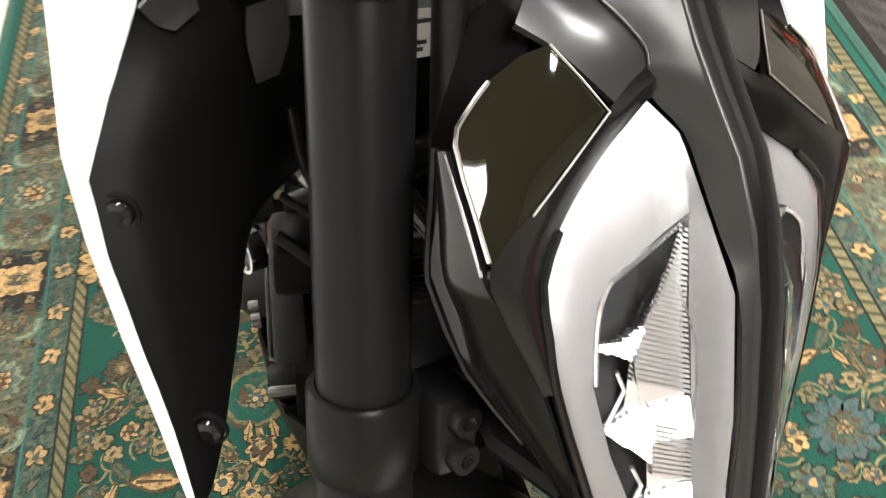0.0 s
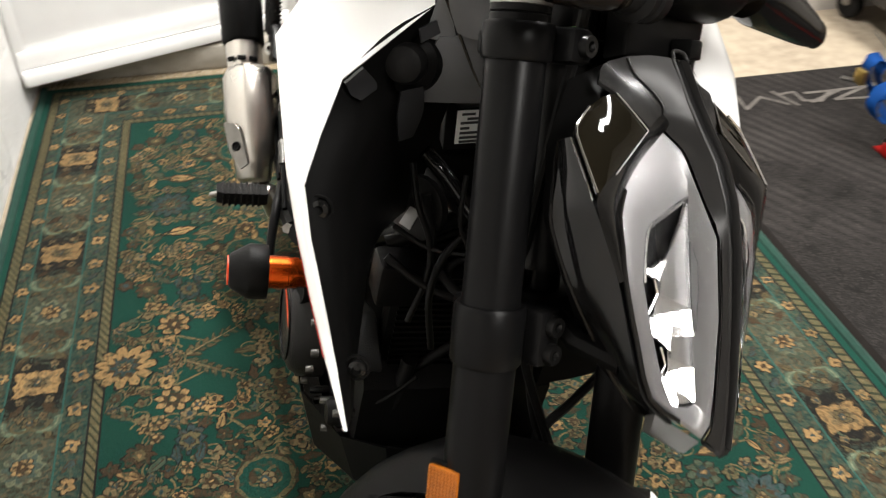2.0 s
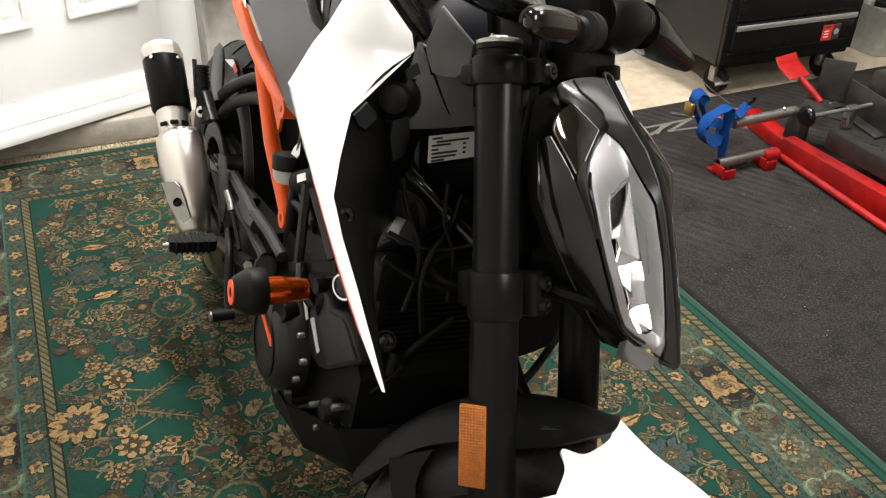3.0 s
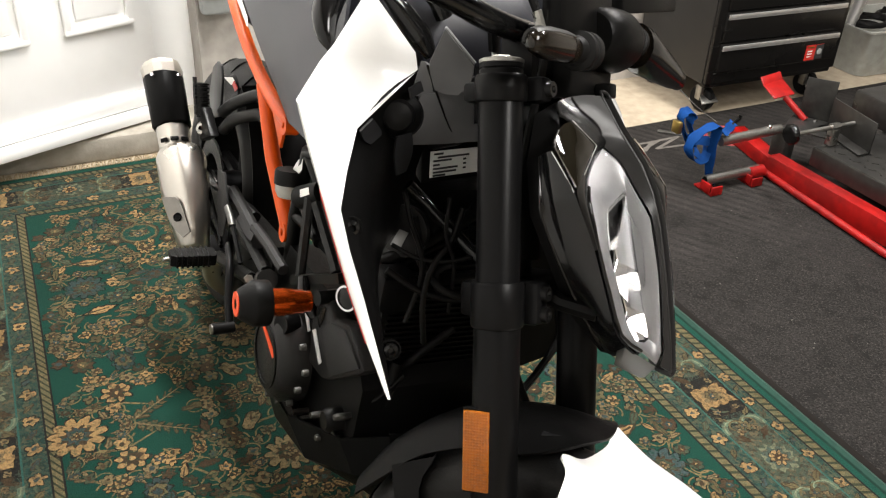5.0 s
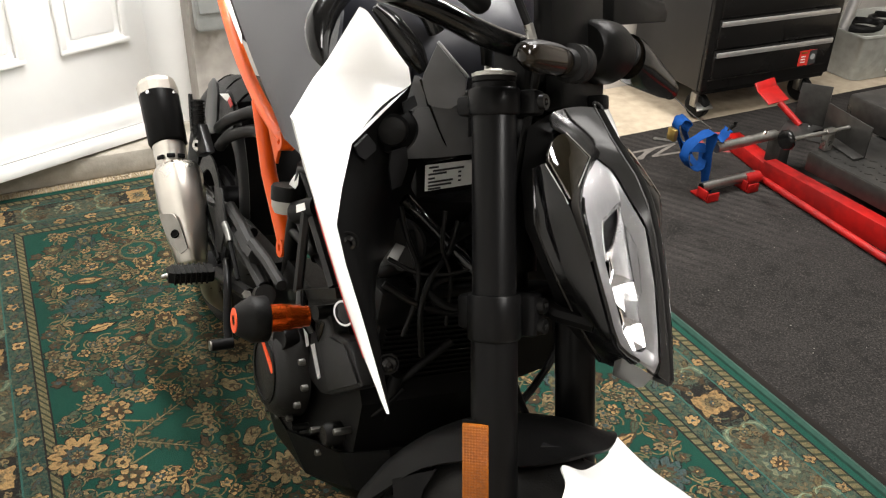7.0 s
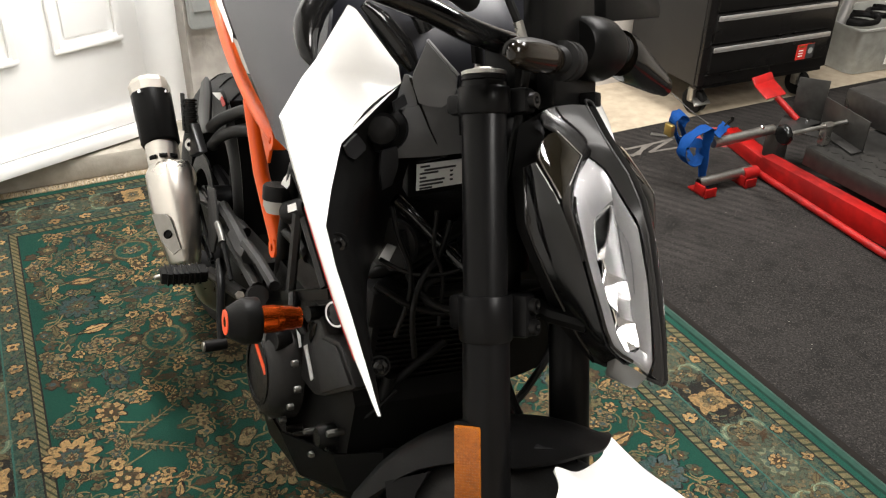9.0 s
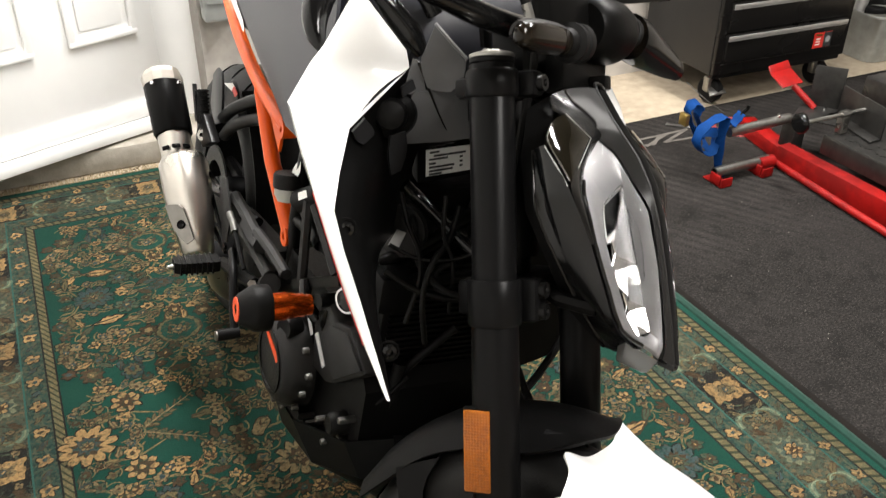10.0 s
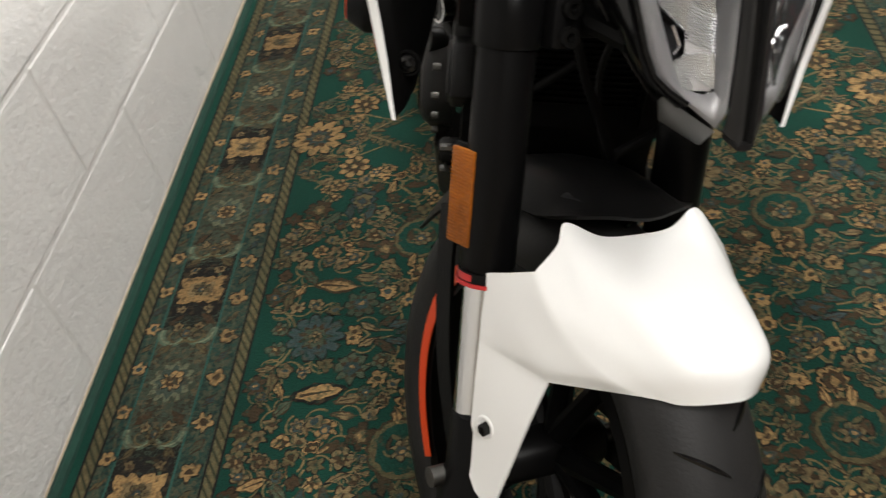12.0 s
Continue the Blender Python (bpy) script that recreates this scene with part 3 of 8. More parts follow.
class Weave:
    """Collects flat motif shapes, each a fan of faces with one yarn colour."""

    def __init__(self):
        self.v, self.f, self.c = [], [], []

    def polar(self, c, radius, colour, level, turn=0.0, n=40, squash=1.0):
        """Fills the outline radius(angle), with angles taken from the motif's own axis."""
        z = RZ + 0.00018 * level
        z += (len(self.f) % 41) * 4e-6
        base = len(self.v)
        shade = rr.uniform(0.8, 1.15)
        self.v.append((c[0], c[1], z))
        for k in range(n):
            a = 2 * math.pi * k / n
            q = radius(a)
            lx, ly = q * math.cos(a), q * math.sin(a) * squash
            x, y = c[0] + lx * math.cos(turn) - ly * math.sin(turn), c[1] + lx * math.sin(turn) + ly * math.cos(turn)
            x, y = x + 0.006 * noise.noise((x * 95, y * 95, 3.0)), y + 0.006 * noise.noise((x * 95, y * 95, 9.0))
            self.v.append((min(max(x, RUG_X0 + 0.003), RUG_X1 - 0.003), min(max(y, RUG_Y0 + 0.003), RUG_Y1 - 0.003), z))
        for k in range(n):
            self.f.append((base, base + 1 + k, base + 1 + (k + 1) % n))
        self.c.extend([tuple(q * shade for q in colour) + (1.0,)] * (n + 1))

    def stem(self, pts, w, colour, level):
        """Ribbon along a curve, tapering to its end."""
        z = RZ + 0.00018 * level
        z += (len(self.f) % 41) * 4e-6
        n = len(pts)
        base = len(self.v)
        for i, p in enumerate(pts):
            a, b = pts[max(i - 1, 0)], pts[min(i + 1, n - 1)]
            dx, dy = b[0] - a[0], b[1] - a[1]
            q = math.hypot(dx, dy) or 1
            ww = w * (1 - 0.55 * i / (n - 1)) / 2
            for s in (1, -1):
                x, y = p[0] - s * dy / q * ww, p[1] + s * dx / q * ww
                self.v.append((min(max(x, RUG_X0 + 0.003), RUG_X1 - 0.003), min(max(y, RUG_Y0 + 0.003), RUG_Y1 - 0.003), z))
        for i in range(n - 1):
            self.f.append((base + 2 * i, base + 2 * i + 1, base + 2 * i + 3, base + 2 * i + 2))
        self.c.extend([(*colour, 1.0)] * (2 * n))

    def rosette(self, c, size, petals, turn, fill, heart, lv=4, squash=1.0):
        lobe = lambda k, d: (lambda a: size * k * (1 - d + d * abs(math.cos(petals * a / 2))))
        self.polar(c, lobe(1.1, 0.3), INK, lv, turn, petals * 8, squash)
        self.polar(c, lobe(0.98, 0.32), fill, lv + 1, turn, petals * 8, squash)
        self.polar(c, lambda a: size * (0.56 + 0.16 * math.cos(petals * a + math.pi)), UMBER, lv + 2, turn, petals * 8, squash)
        self.polar(c, lambda a: size * (0.42 + 0.06 * math.cos(petals * a)), heart, lv + 3, turn, petals * 4, squash)
        self.polar(c, lambda a: size * 0.17, TAN, lv + 4, turn, 10, squash)

    def palmette(self, c, size, turn, fill, heart, lv=4, squash=0.85):
        """Fan-shaped blossom, lobed on its crown and drawn in at the foot."""
        def edge_(k, lobes, d):
            return lambda a: size * k * ((0.72 + 0.28 * math.cos(a)) * (1 - d + d * abs(math.cos(lobes * a))) + (0.22 if abs(a - math.pi) < 0.3 else 0.0))
        self.polar(c, edge_(1.12, 5, 0.26), INK, lv, turn, 60, squash)
        self.polar(c, edge_(1.0, 5, 0.28), fill, lv + 1, turn, 60, squash)
        self.polar(c, edge_(0.78, 5, 0.34), INK, lv + 2, turn, 60, squash)
        self.polar(c, edge_(0.70, 4, 0.22), heart, lv + 3, turn, 48, squash)
        self.polar(c, edge_(0.44, 3, 0.2), UMBER, lv + 4, turn, 36, squash)
        self.polar(c, edge_(0.32, 3, 0.3), fill, lv + 5, turn, 36, squash)
        for s in (-1, 1):
            a = turn + math.pi - s * 0.7
            self.leaf((c[0] + size * 0.8 * math.cos(a), c[1] + size * 0.8 * math.sin(a)), size * 0.55, a + s * 0.9, fill, lv + 1)

    def leaf(self, c, size, turn, fill, lv=3):
        cut = rr.choice((0, 4, 6))
        def edge_(k):
            return lambda a: size * k * (abs(math.cos(a)) ** 1.35 + abs(math.sin(a) / 0.46) ** 1.35) ** (-1 / 1.35) * (1 - 0.16 * abs(math.sin(cut * a)))
        self.polar(c, edge_(1.16), INK if rr.random() < 0.35 else UMBER, lv, turn, 30, 0.95)
        self.polar(c, edge_(0.95), fill, lv + 1, turn, 30, 0.8)
        q = [(c[0] + size * k * math.cos(turn), c[1] + size * k * math.sin(turn)) for k in (-0.75, -0.2, 0.5)]
        self.stem(q, size * 0.14, UMBER if fill != UMBER else OLIVE, lv + 2)

    def floret(self, c, size, turn, fill, lv=4):
        n = rr.choice((4, 5, 5, 6))
        self.polar(c, lambda a: size * 1.12 * (0.62 + 0.38 * abs(math.cos(n * a / 2))), INK, lv, turn, n * 6)
        self.polar(c, lambda a: size * 0.95 * (0.58 + 0.42 * abs(math.cos(n * a / 2))), fill, lv + 1, turn, n * 6)
        self.polar(c, lambda a: size * 0.34, UMBER if rr.random() < 0.7 else SLATE, lv + 2, turn, 8)

    def done(self, name, label):
        me = bpy.data.meshes.new(name)
        me.from_pydata(self.v, [], self.f)
        me.materials.append(M["rug"])
        lay = me.color_attributes.new("yarn", "FLOAT_COLOR", "POINT")
        lay.data.foreach_set("color", np.array(self.c, np.float32).ravel())
        ob = new(name, me)
        ob.parent = rug
        ob["label"] = label
        return tagged(ob, kind="stuff")


def arc(c, r0, r1, a0, a1, n=14):
    return [(c[0] + (r0 + (r1 - r0) * k / n) * math.cos(a0 + (a1 - a0) * k / n), c[1] + (r0 + (r1 - r0) * k / n) * math.sin(a0 + (a1 - a0) * k / n)) for k in range(n + 1)]


def scatter(x0, x1, y0, y1, gap, taken, tries=9000):
    out = []
    for _ in range(tries):
        p = (rr.uniform(x0, x1), rr.uniform(y0, y1))
        if all(math.hypot(p[0] - q[0], p[1] - q[1]) > gap(q) for q in taken + out):
            out.append((*p, 0.0))
    return out


# field: one quarter of the woven repeat, turned over left to right and end to end
E0 = 0.262
fx0, fx1, fy0, fy1 = RUG_X0 + E0 + 0.01, RUG_X1 - E0 - 0.01, RUG_Y0 + E0 + 0.01, RUG_Y1 - E0 - 0.01
MID_X, MIRROR_Y, HALF = (RUG_X0 + RUG_X1) / 2, 0.778, 0.553
RUST, VINE = (0.040, 0.024, 0.013), (0.120, 0.092, 0.041)
weave = Weave()


def places(x, y):
    """Every place of one point of the repeat, with the turns over that bring it there."""
    u = y - MIRROR_Y
    out = []
    for k in range(-3, 3):
        yy = MIRROR_Y + k * HALF + (u if k % 2 == 0 else HALF - u)
        for side_ in (1, -1):
            xx = x if side_ > 0 else 2 * MID_X - x
            out.append((xx, yy, side_, 1 if k % 2 == 0 else -1))
    return out


def inside(x, y, m):
    return fx0 + m < x < fx1 - m and fy0 + m < y < fy1 - m


def turned(a, sx_, sy_):
    return math.atan2(math.sin(a) * sy_, math.cos(a) * sx_)


def repeat(kind_, x, y, size, turn, fill, heart, lv=5):
    for xx, yy, sx_, sy_ in places(x, y):
        if not inside(xx, yy, size * 0.35):
            continue
        a = turned(turn, sx_, sy_)
        if kind_ == "sun":
            weave.polar((xx, yy), lambda q: size * (0.74 + 0.36 * abs(math.cos(5.5 * q)) ** 0.6), INK, lv, a, 88)
            weave.polar((xx, yy), lambda q: size * (0.66 + 0.34 * abs(math.cos(5.5 * q)) ** 0.6), fill, lv + 1, a, 88)
            weave.polar((xx, yy), lambda q: size * (0.50 + 0.10 * math.cos(11 * q)), UMBER, lv + 2, a, 66)
            weave.polar((xx, yy), lambda q: size * (0.40 + 0.08 * math.cos(8 * q)), heart, lv + 3, a, 48)
            weave.rosette((xx, yy), size * 0.26, 8, a, STRAW, RUST, lv + 4)
        elif kind_ == "ring":
            weave.polar((xx, yy), lambda q: size * 1.08, UMBER, lv, a, 40)
            weave.polar((xx, yy), lambda q: size * 0.98, OLIVE, lv + 1, a, 40)
            weave.polar((xx, yy), lambda q: size * 0.84, (0.006, 0.032, 0.022), lv + 2, a, 40)
            for s in (-1, 1):
                weave.stem(arc((xx + s * size * 0.36, yy), size * 0.42, size * 0.18, 1.57, 1.57 + s * 4.4, 16), size * 0.14, OLIVE, lv + 3)
                weave.leaf((xx + s * size * 0.40, yy + 0.1 * size), size * 0.26, 1.57, RUST, lv + 4)
            weave.rosette((xx, yy - 0.08 * size), size * 0.36, 7, a, STRAW, SLATE, lv + 4)
            for j in range(5):
                q = a + (j - 2) * 0.34
                weave.stem([(xx + size * math.cos(q), yy + size * math.sin(q)), (xx + size * 1.5 * math.cos(q), yy + size * 1.5 * math.sin(q))], 0.004, OLIVE, lv)
        elif kind_ == "boteh":
            weave.polar((xx, yy), lambda q: size * (1.1 if q < 0.6 or q > 5.7 else 0.86) * (0.80 + 0.2 * math.cos(q)), INK, lv, a, 44, 0.62)
            weave.polar((xx, yy), lambda q: size * (1.0 if q < 0.6 or q > 5.7 else 0.76) * (0.80 + 0.2 * math.cos(q)), fill, lv + 1, a, 44, 0.60)
            weave.polar((xx - 0.12 * size * math.cos(a), yy - 0.12 * size * math.sin(a)), lambda q: size * 0.46 * (0.85 + 0.15 * math.cos(7 * q)), heart, lv + 2, a, 36, 0.55)
            weave.polar((xx - 0.16 * size * math.cos(a), yy - 0.16 * size * math.sin(a)), lambda q: size * 0.24, fill, lv + 3, a, 18, 0.6)
        elif kind_ == "fern":
            for j in range(7):
                f = -0.9 + 0.3 * j
                for s in (-1, 1):
                    c = (xx + size * f * math.cos(a) - s * size * 0.12 * math.sin(a), yy + size * f * math.sin(a) + s * size * 0.12 * math.cos(a))
                    weave.leaf(c, size * 0.21 * (1.15 - 0.09 * j), a + s * 0.75, fill, lv)
            weave.stem([(xx - size * 1.1 * math.cos(a), yy - size * 1.1 * math.sin(a)), (xx, yy), (xx + size * math.cos(a), yy + size * math.sin(a))], size * 0.09, STRAW, lv + 3)
        elif kind_ == "palmette":
            weave.palmette((xx, yy), size, a, fill, heart, lv)
        elif kind_ == "leaf":
            weave.leaf((xx, yy), size, a, fill, lv)
        elif kind_ == "floret":
            weave.floret((xx, yy), size, a, fill, lv)
        else:
            weave.rosette((xx, yy), size, 8 if size > 0.025 else 6, a, fill, heart, lv)


big = [("sun", 0.315, 0.778, 0.058, 0.0, TAN, SLATE), ("boteh", 0.297, 0.975, 0.046, -0.5, TAN, RUST), ("rosette", 0.408, 0.885, 0.034, 0.2, TAN, UMBER),
       ("palmette", 0.438, 0.998, 0.040, -1.5, SLATE, OLIVE), ("ring", 0.565, 1.106, 0.052, -1.57, STRAW, UMBER), ("palmette", 0.570, 1.186, 0.036, 1.57, TAN, RUST),
       ("rosette", 0.497, 1.130, 0.024, 0.4, RUST, STRAW), ("rosette", 0.635, 1.160, 0.024, 1.0, RUST, STRAW), ("leaf", 0.418, 1.215, 0.042, 0.15, TAN, UMBER),
       ("rosette", 0.467, 1.262, 0.031, 0.0, SAGE, SLATE), ("palmette", 0.560, 1.331, 0.036, 0.0, SLATE, UMBER), ("sun", 0.394, 1.331, 0.050, 0.0, SLATE, SAGE),
       ("rosette", 0.290, 1.318, 0.026, 0.3, TAN, RUST), ("fern", 0.490, 0.822, 0.062, 0.55, OLIVE, UMBER), ("rosette", 0.352, 1.010, 0.028, 0.0, RUST, OLIVE),
       ("palmette", 0.345, 1.090, 0.024, 2.4, STRAW, RUST), ("sun", 0.700, 0.990, 0.050, 0.4, STRAW, RUST), ("palmette", 0.800, 1.110, 0.042, 0.6, TAN, SLATE),
       ("ring", 0.830, 0.860, 0.046, 1.57, STRAW, UMBER), ("rosette", 0.720, 1.260, 0.034, 0.2, TAN, SLATE), ("boteh", 0.660, 0.860, 0.040, 2.2, STRAW, RUST), ("palmette", 0.840, 1.270, 0.038, -1.2, SAGE, RUST)]
for row in big:
    repeat(*row)
vines = [[(0.275, 1.130), (0.330, 1.135), (0.400, 1.105), (0.465, 1.085)], [(0.275, 1.110), (0.320, 1.090), (0.350, 1.040), (0.360, 1.000)], [(0.300, 0.900), (0.345, 0.930), (0.370, 0.965), (0.350, 1.000)],
         [(0.340, 0.840), (0.400, 0.850), (0.440, 0.835), (0.480, 0.815)], [(0.565, 1.160), (0.568, 1.220), (0.530, 1.270), (0.470, 1.262)], [(0.568, 1.225), (0.600, 1.275), (0.580, 1.331)],
         [(0.500, 1.170), (0.530, 1.205), (0.570, 1.215), (0.615, 1.205), (0.640, 1.175)], [(0.430, 1.331), (0.480, 1.320), (0.530, 1.325)], [(0.300, 1.250), (0.340, 1.280), (0.360, 1.320)],
         [(0.440, 1.030), (0.470, 1.060), (0.520, 1.080)], [(0.565, 1.050), (0.540, 0.990), (0.500, 0.950), (0.440, 0.930)], [(0.580, 1.030), (0.640, 0.990), (0.690, 0.990), (0.760, 1.060), (0.800, 1.100)], [(0.660, 0.880), (0.740, 0.870), (0.800, 0.870)]]
for pts in vines:
    line = spline([(*p, 0.0) for p in pts], 6)
    for sx_, sy_, k in ((a, b, c) for a in (1, -1) for b, c in ((1, -2), (1, 0), (1, 2), (-1, -3), (-1, -1), (-1, 1))):
        q = [(p[0] if sx_ > 0 else 2 * MID_X - p[0], MIRROR_Y + k * HALF + ((p[1] - MIRROR_Y) if sy_ > 0 else HALF - (p[1] - MIRROR_Y))) for p in line]
        if all(inside(*p, 0.0) for p in q):
            weave.stem(q, 0.0072, VINE, 1)
taken = [(x, y, q * 0.95) for _, x, y, q, *_ in big]
for x, y, _ in scatter(fx0 + 0.006, MID_X, MIRROR_Y, MIRROR_Y + HALF, lambda q: 0.0255 if q[2] < 0.02 else q[2] + 0.014, taken, 12000):
    t0, kind_ = rr.uniform(0, 6.28), rr.random()
    fill = rr.choice((TAN, STRAW, TAN, STRAW, OLIVE, SAGE, RUST, STRAW))
    for sx_, sy_, k in ((a, b, c) for a in (1, -1) for b, c in ((1, -2), (1, 0), (1, 2), (-1, -3), (-1, -1), (-1, 1))):
        q = [(p[0] if sx_ > 0 else 2 * MID_X - p[0], MIRROR_Y + k * HALF + ((p[1] - MIRROR_Y) if sy_ > 0 else HALF - (p[1] - MIRROR_Y))) for p in arc((x, y), 0.028, 0.012, t0, t0 + 2.4, 8)]
        if all(inside(*p, 0.0) for p in q):
            weave.stem(q, 0.0044, VINE, 1)
    if kind_ < 0.24:
        repeat("leaf", x, y, rr.uniform(0.016, 0.026), t0, fill, UMBER, 2)
    elif kind_ < 0.62:
        repeat("floret", x, y, rr.uniform(0.012, 0.019), t0, fill, UMBER, 4)
    elif kind_ < 0.80:
        repeat("rosette", x, y, rr.uniform(0.014, 0.020), t0, fill, rr.choice((SLATE, UMBER, RUST)), 3)
    else:
        repeat("palmette", x, y, rr.uniform(0.015, 0.021), t0, fill, rr.choice((SLATE, RUST)), 3)
weave.done("field_blossom", "tan blossoms and scrolling stems on the green field")

# borders: cartouches and medallions in the wide band, florets in the two guard stripes
weave = Weave()


def along(dist, step, start=0.0, anchor=None):
    """Points at one distance inside the edge, all the way round, with the direction of the run."""
    out = []
    x0, x1, y0, y1 = RUG_X0 + dist, RUG_X1 - dist, RUG_Y0 + dist, RUG_Y1 - dist
    for a, b in (((x0, y0), (x0, y1)), ((x0, y1), (x1, y1)), ((x1, y1), (x1, y0)), ((x1, y0), (x0, y0))):
        ln = math.hypot(b[0] - a[0], b[1] - a[1])
        n = max(1, round(ln / step))
        if anchor is not None and a[0] == b[0]:
            k0, k1 = math.ceil((y0 - anchor) / step), math.floor((y1 - anchor) / step)
            out += [(a[0], anchor + k * step, math.atan2(b[1] - a[1], 0), k) for k in range(k0, k1 + 1)]
            continue
        for k in range(n):
            t = (k + start) / n
            out.append((a[0] + (b[0] - a[0]) * t, a[1] + (b[1] - a[1]) * t, math.atan2(b[1] - a[1], b[0] - a[0]), k))
    return out


for x, y, a, k in along(0.135, 0.1038, 0.5, 0.355):
    side_ = (-math.sin(a), math.cos(a))
    if k % 4 == 0:
        # tan palmette in a dark cartouche
        weave.polar((x, y), lambda q: 1 / max(abs(math.cos(q)) / 0.062, abs(math.sin(q)) / 0.049), INK, 2, a, 40)
        weave.polar((x, y), lambda q: (0.85 + 0.15 * abs(math.sin(4.5 * q))) / max(abs(math.cos(q)) / 0.033, abs(math.sin(q)) / 0.044), TAN, 5, a, 54)
        weave.polar((x, y), lambda q: (0.8 + 0.2 * abs(math.sin(4.5 * q))) / max(abs(math.cos(q)) / 0.017, abs(math.sin(q)) / 0.026), STRAW, 6, a, 54)
        weave.rosette((x, y), 0.016, 7, a, OLIVE, SLATE, 7)
        for s in (-1, 1):
            weave.stem(arc((x + s * 0.028 * math.cos(a), y + s * 0.028 * math.sin(a)), 0.030, 0.026, a - s * 0.9 - 0.9, a - s * 0.9 + 0.9, 10), 0.007, SAGE, 4)
            for j in (-1, 1):
                weave.floret((x + s * 0.048 * math.cos(a) + j * 0.026 * side_[0], y + s * 0.048 * math.sin(a) + j * 0.026 * side_[1]), 0.010, a, STRAW, 4)
    elif k % 4 == 2:
        # round medallion on a brown ground
        weave.polar((x, y), lambda q: 0.050 * (0.9 + 0.1 * math.cos(6 * q)), (0.040, 0.052, 0.034), 4, a, 48, 0.92)
        weave.polar((x, y), lambda q: 0.044 * (0.88 + 0.12 * math.cos(12 * q)), (0.095, 0.100, 0.062), 5, a, 60, 0.92)
        weave.polar((x, y), lambda q: 0.036 * (0.84 + 0.16 * math.cos(8 * q)), (0.040, 0.058, 0.045), 6, a, 48, 0.92)
        weave.rosette((x, y), 0.021, 8, a, TAN, RUST, 7)
    else:
        # sage S-scrolls with small blossoms
        for s in (-1, 1):
            c = (x + s * 0.020 * side_[0], y + s * 0.020 * side_[1])
            weave.stem(arc(c, 0.030, 0.010, a + s * 1.2, a + s * 1.2 + s * 5.0, 20), 0.0150, (0.070, 0.100, 0.066), 3)
            weave.stem(arc(c, 0.030, 0.010, a + s * 1.2, a + s * 1.2 + s * 5.0, 20), 0.0042, (0.130, 0.150, 0.095), 4)
            weave.stem(arc(c, 0.026, 0.008, a - s * 1.9, a - s * 1.9 - s * 3.5, 16), 0.006, OLIVE, 4)
            weave.floret((c[0] + 0.014 * math.cos(a), c[1] + 0.014 * math.sin(a)), 0.010, a, STRAW, 6)
            weave.leaf((x + 0.032 * math.cos(a) - s * 0.030 * side_[0], y + 0.032 * math.sin(a) - s * 0.030 * side_[1]), 0.019, a + s * 0.8, RUST, 3)
            weave.leaf((x - 0.034 * math.cos(a) + s * 0.034 * side_[0], y - 0.034 * math.sin(a) + s * 0.034 * side_[1]), 0.018, a - s * 0.8, OLIVE, 3)
        weave.rosette((x, y), 0.015, 6, a, OLIVE, SLATE, 6)
for dist, size in ((0.067, 0.0135), (0.213, 0.0165)):
    for x, y, a, k in along(dist, 0.044, 0.5):
        side_ = (-math.sin(a), math.cos(a))
        s = 1 if k % 2 else -1
        weave.stem([(x - 0.024 * math.cos(a) + s * 0.4 * size * side_[0], y - 0.024 * math.sin(a) + s * 0.4 * size * side_[1]), (x, y), (x + 0.024 * math.cos(a) - s * 0.4 * size * side_[0], y + 0.024 * math.sin(a) - s * 0.4 * size * side_[1])], 0.006, SAGE, 1)
        if k % 2:
            weave.floret((x, y), size * 1.1, a + rr.uniform(0, 6), TAN, 3)
        else:
            weave.leaf((x, y), size * 0.95, a + s * 0.7, rr.choice((SAGE, OLIVE, SLATE)), 2)
weave.done("border_blossom", "tan medallions and florets woven into the border")
for s, x in ((0, RUG_X0), (1, RUG_X1)):
    bm = tube([(x + 0.006 * noise.noise((0, y * 2, 1)), y, 0.006) for y in gy], 0.0125, 8)
    part("binding", bm, "rug_side", rug, "dark green bound edge")
rf = random.Random(4)
bm = bmesh.new()
for k in range(330):
    x = RUG_X0 + 0.005 + (RUG_X1 - RUG_X0 - 0.01) * k / 329
    dx, dy = rf.uniform(-0.012, 0.012), rf.uniform(0.02, 0.048)
    tube([(x, RUG_Y1 - 0.004, 0.010), (x + dx * 0.4, RUG_Y1 + dy * 0.5, 0.012), (x + dx, min(RUG_Y1 + dy, 2.056), rf.uniform(0.004, 0.016))], 0.0024, 5, bm=bm)
tagged(part("fringe", bm, "fringe", rug, "frayed cotton fringe"), kind="stuff")

# ---- rubber mat ----
mat_ = thing("garage_mat", pose(0, 0, 0), "black ribbed rubber garage mat with worn lettering", "mat")
part("mat_surface", box((3.0, 0.0, 0.003), (2.42, 3.36, 0.006), 0.002), "ribbed", mat_)
part("mat_edge", box((1.7785, 0.0, 0.004), (0.027, 3.36, 0.008), 0.003), "rubber_edge", mat_)
lines = ([(2.045, 1.566), (2.038, 1.484), (2.115, 1.545), (2.176, 1.486)], [(2.168, 1.566), (2.200, 1.476)], [(2.180, 1.548), (2.230, 1.552), (2.232, 1.496), (2.282, 1.484), (2.345, 1.536)],
         [(2.262, 1.538), (2.345, 1.536), (2.470, 1.540)], [(2.378, 1.536), (2.250, 1.482)], [(2.470, 1.540), (2.330, 1.482), (2.440, 1.472)])
strokes = [(p, q) for l in lines for p, q in zip(l, l[1:])]
bm = bmesh.new()
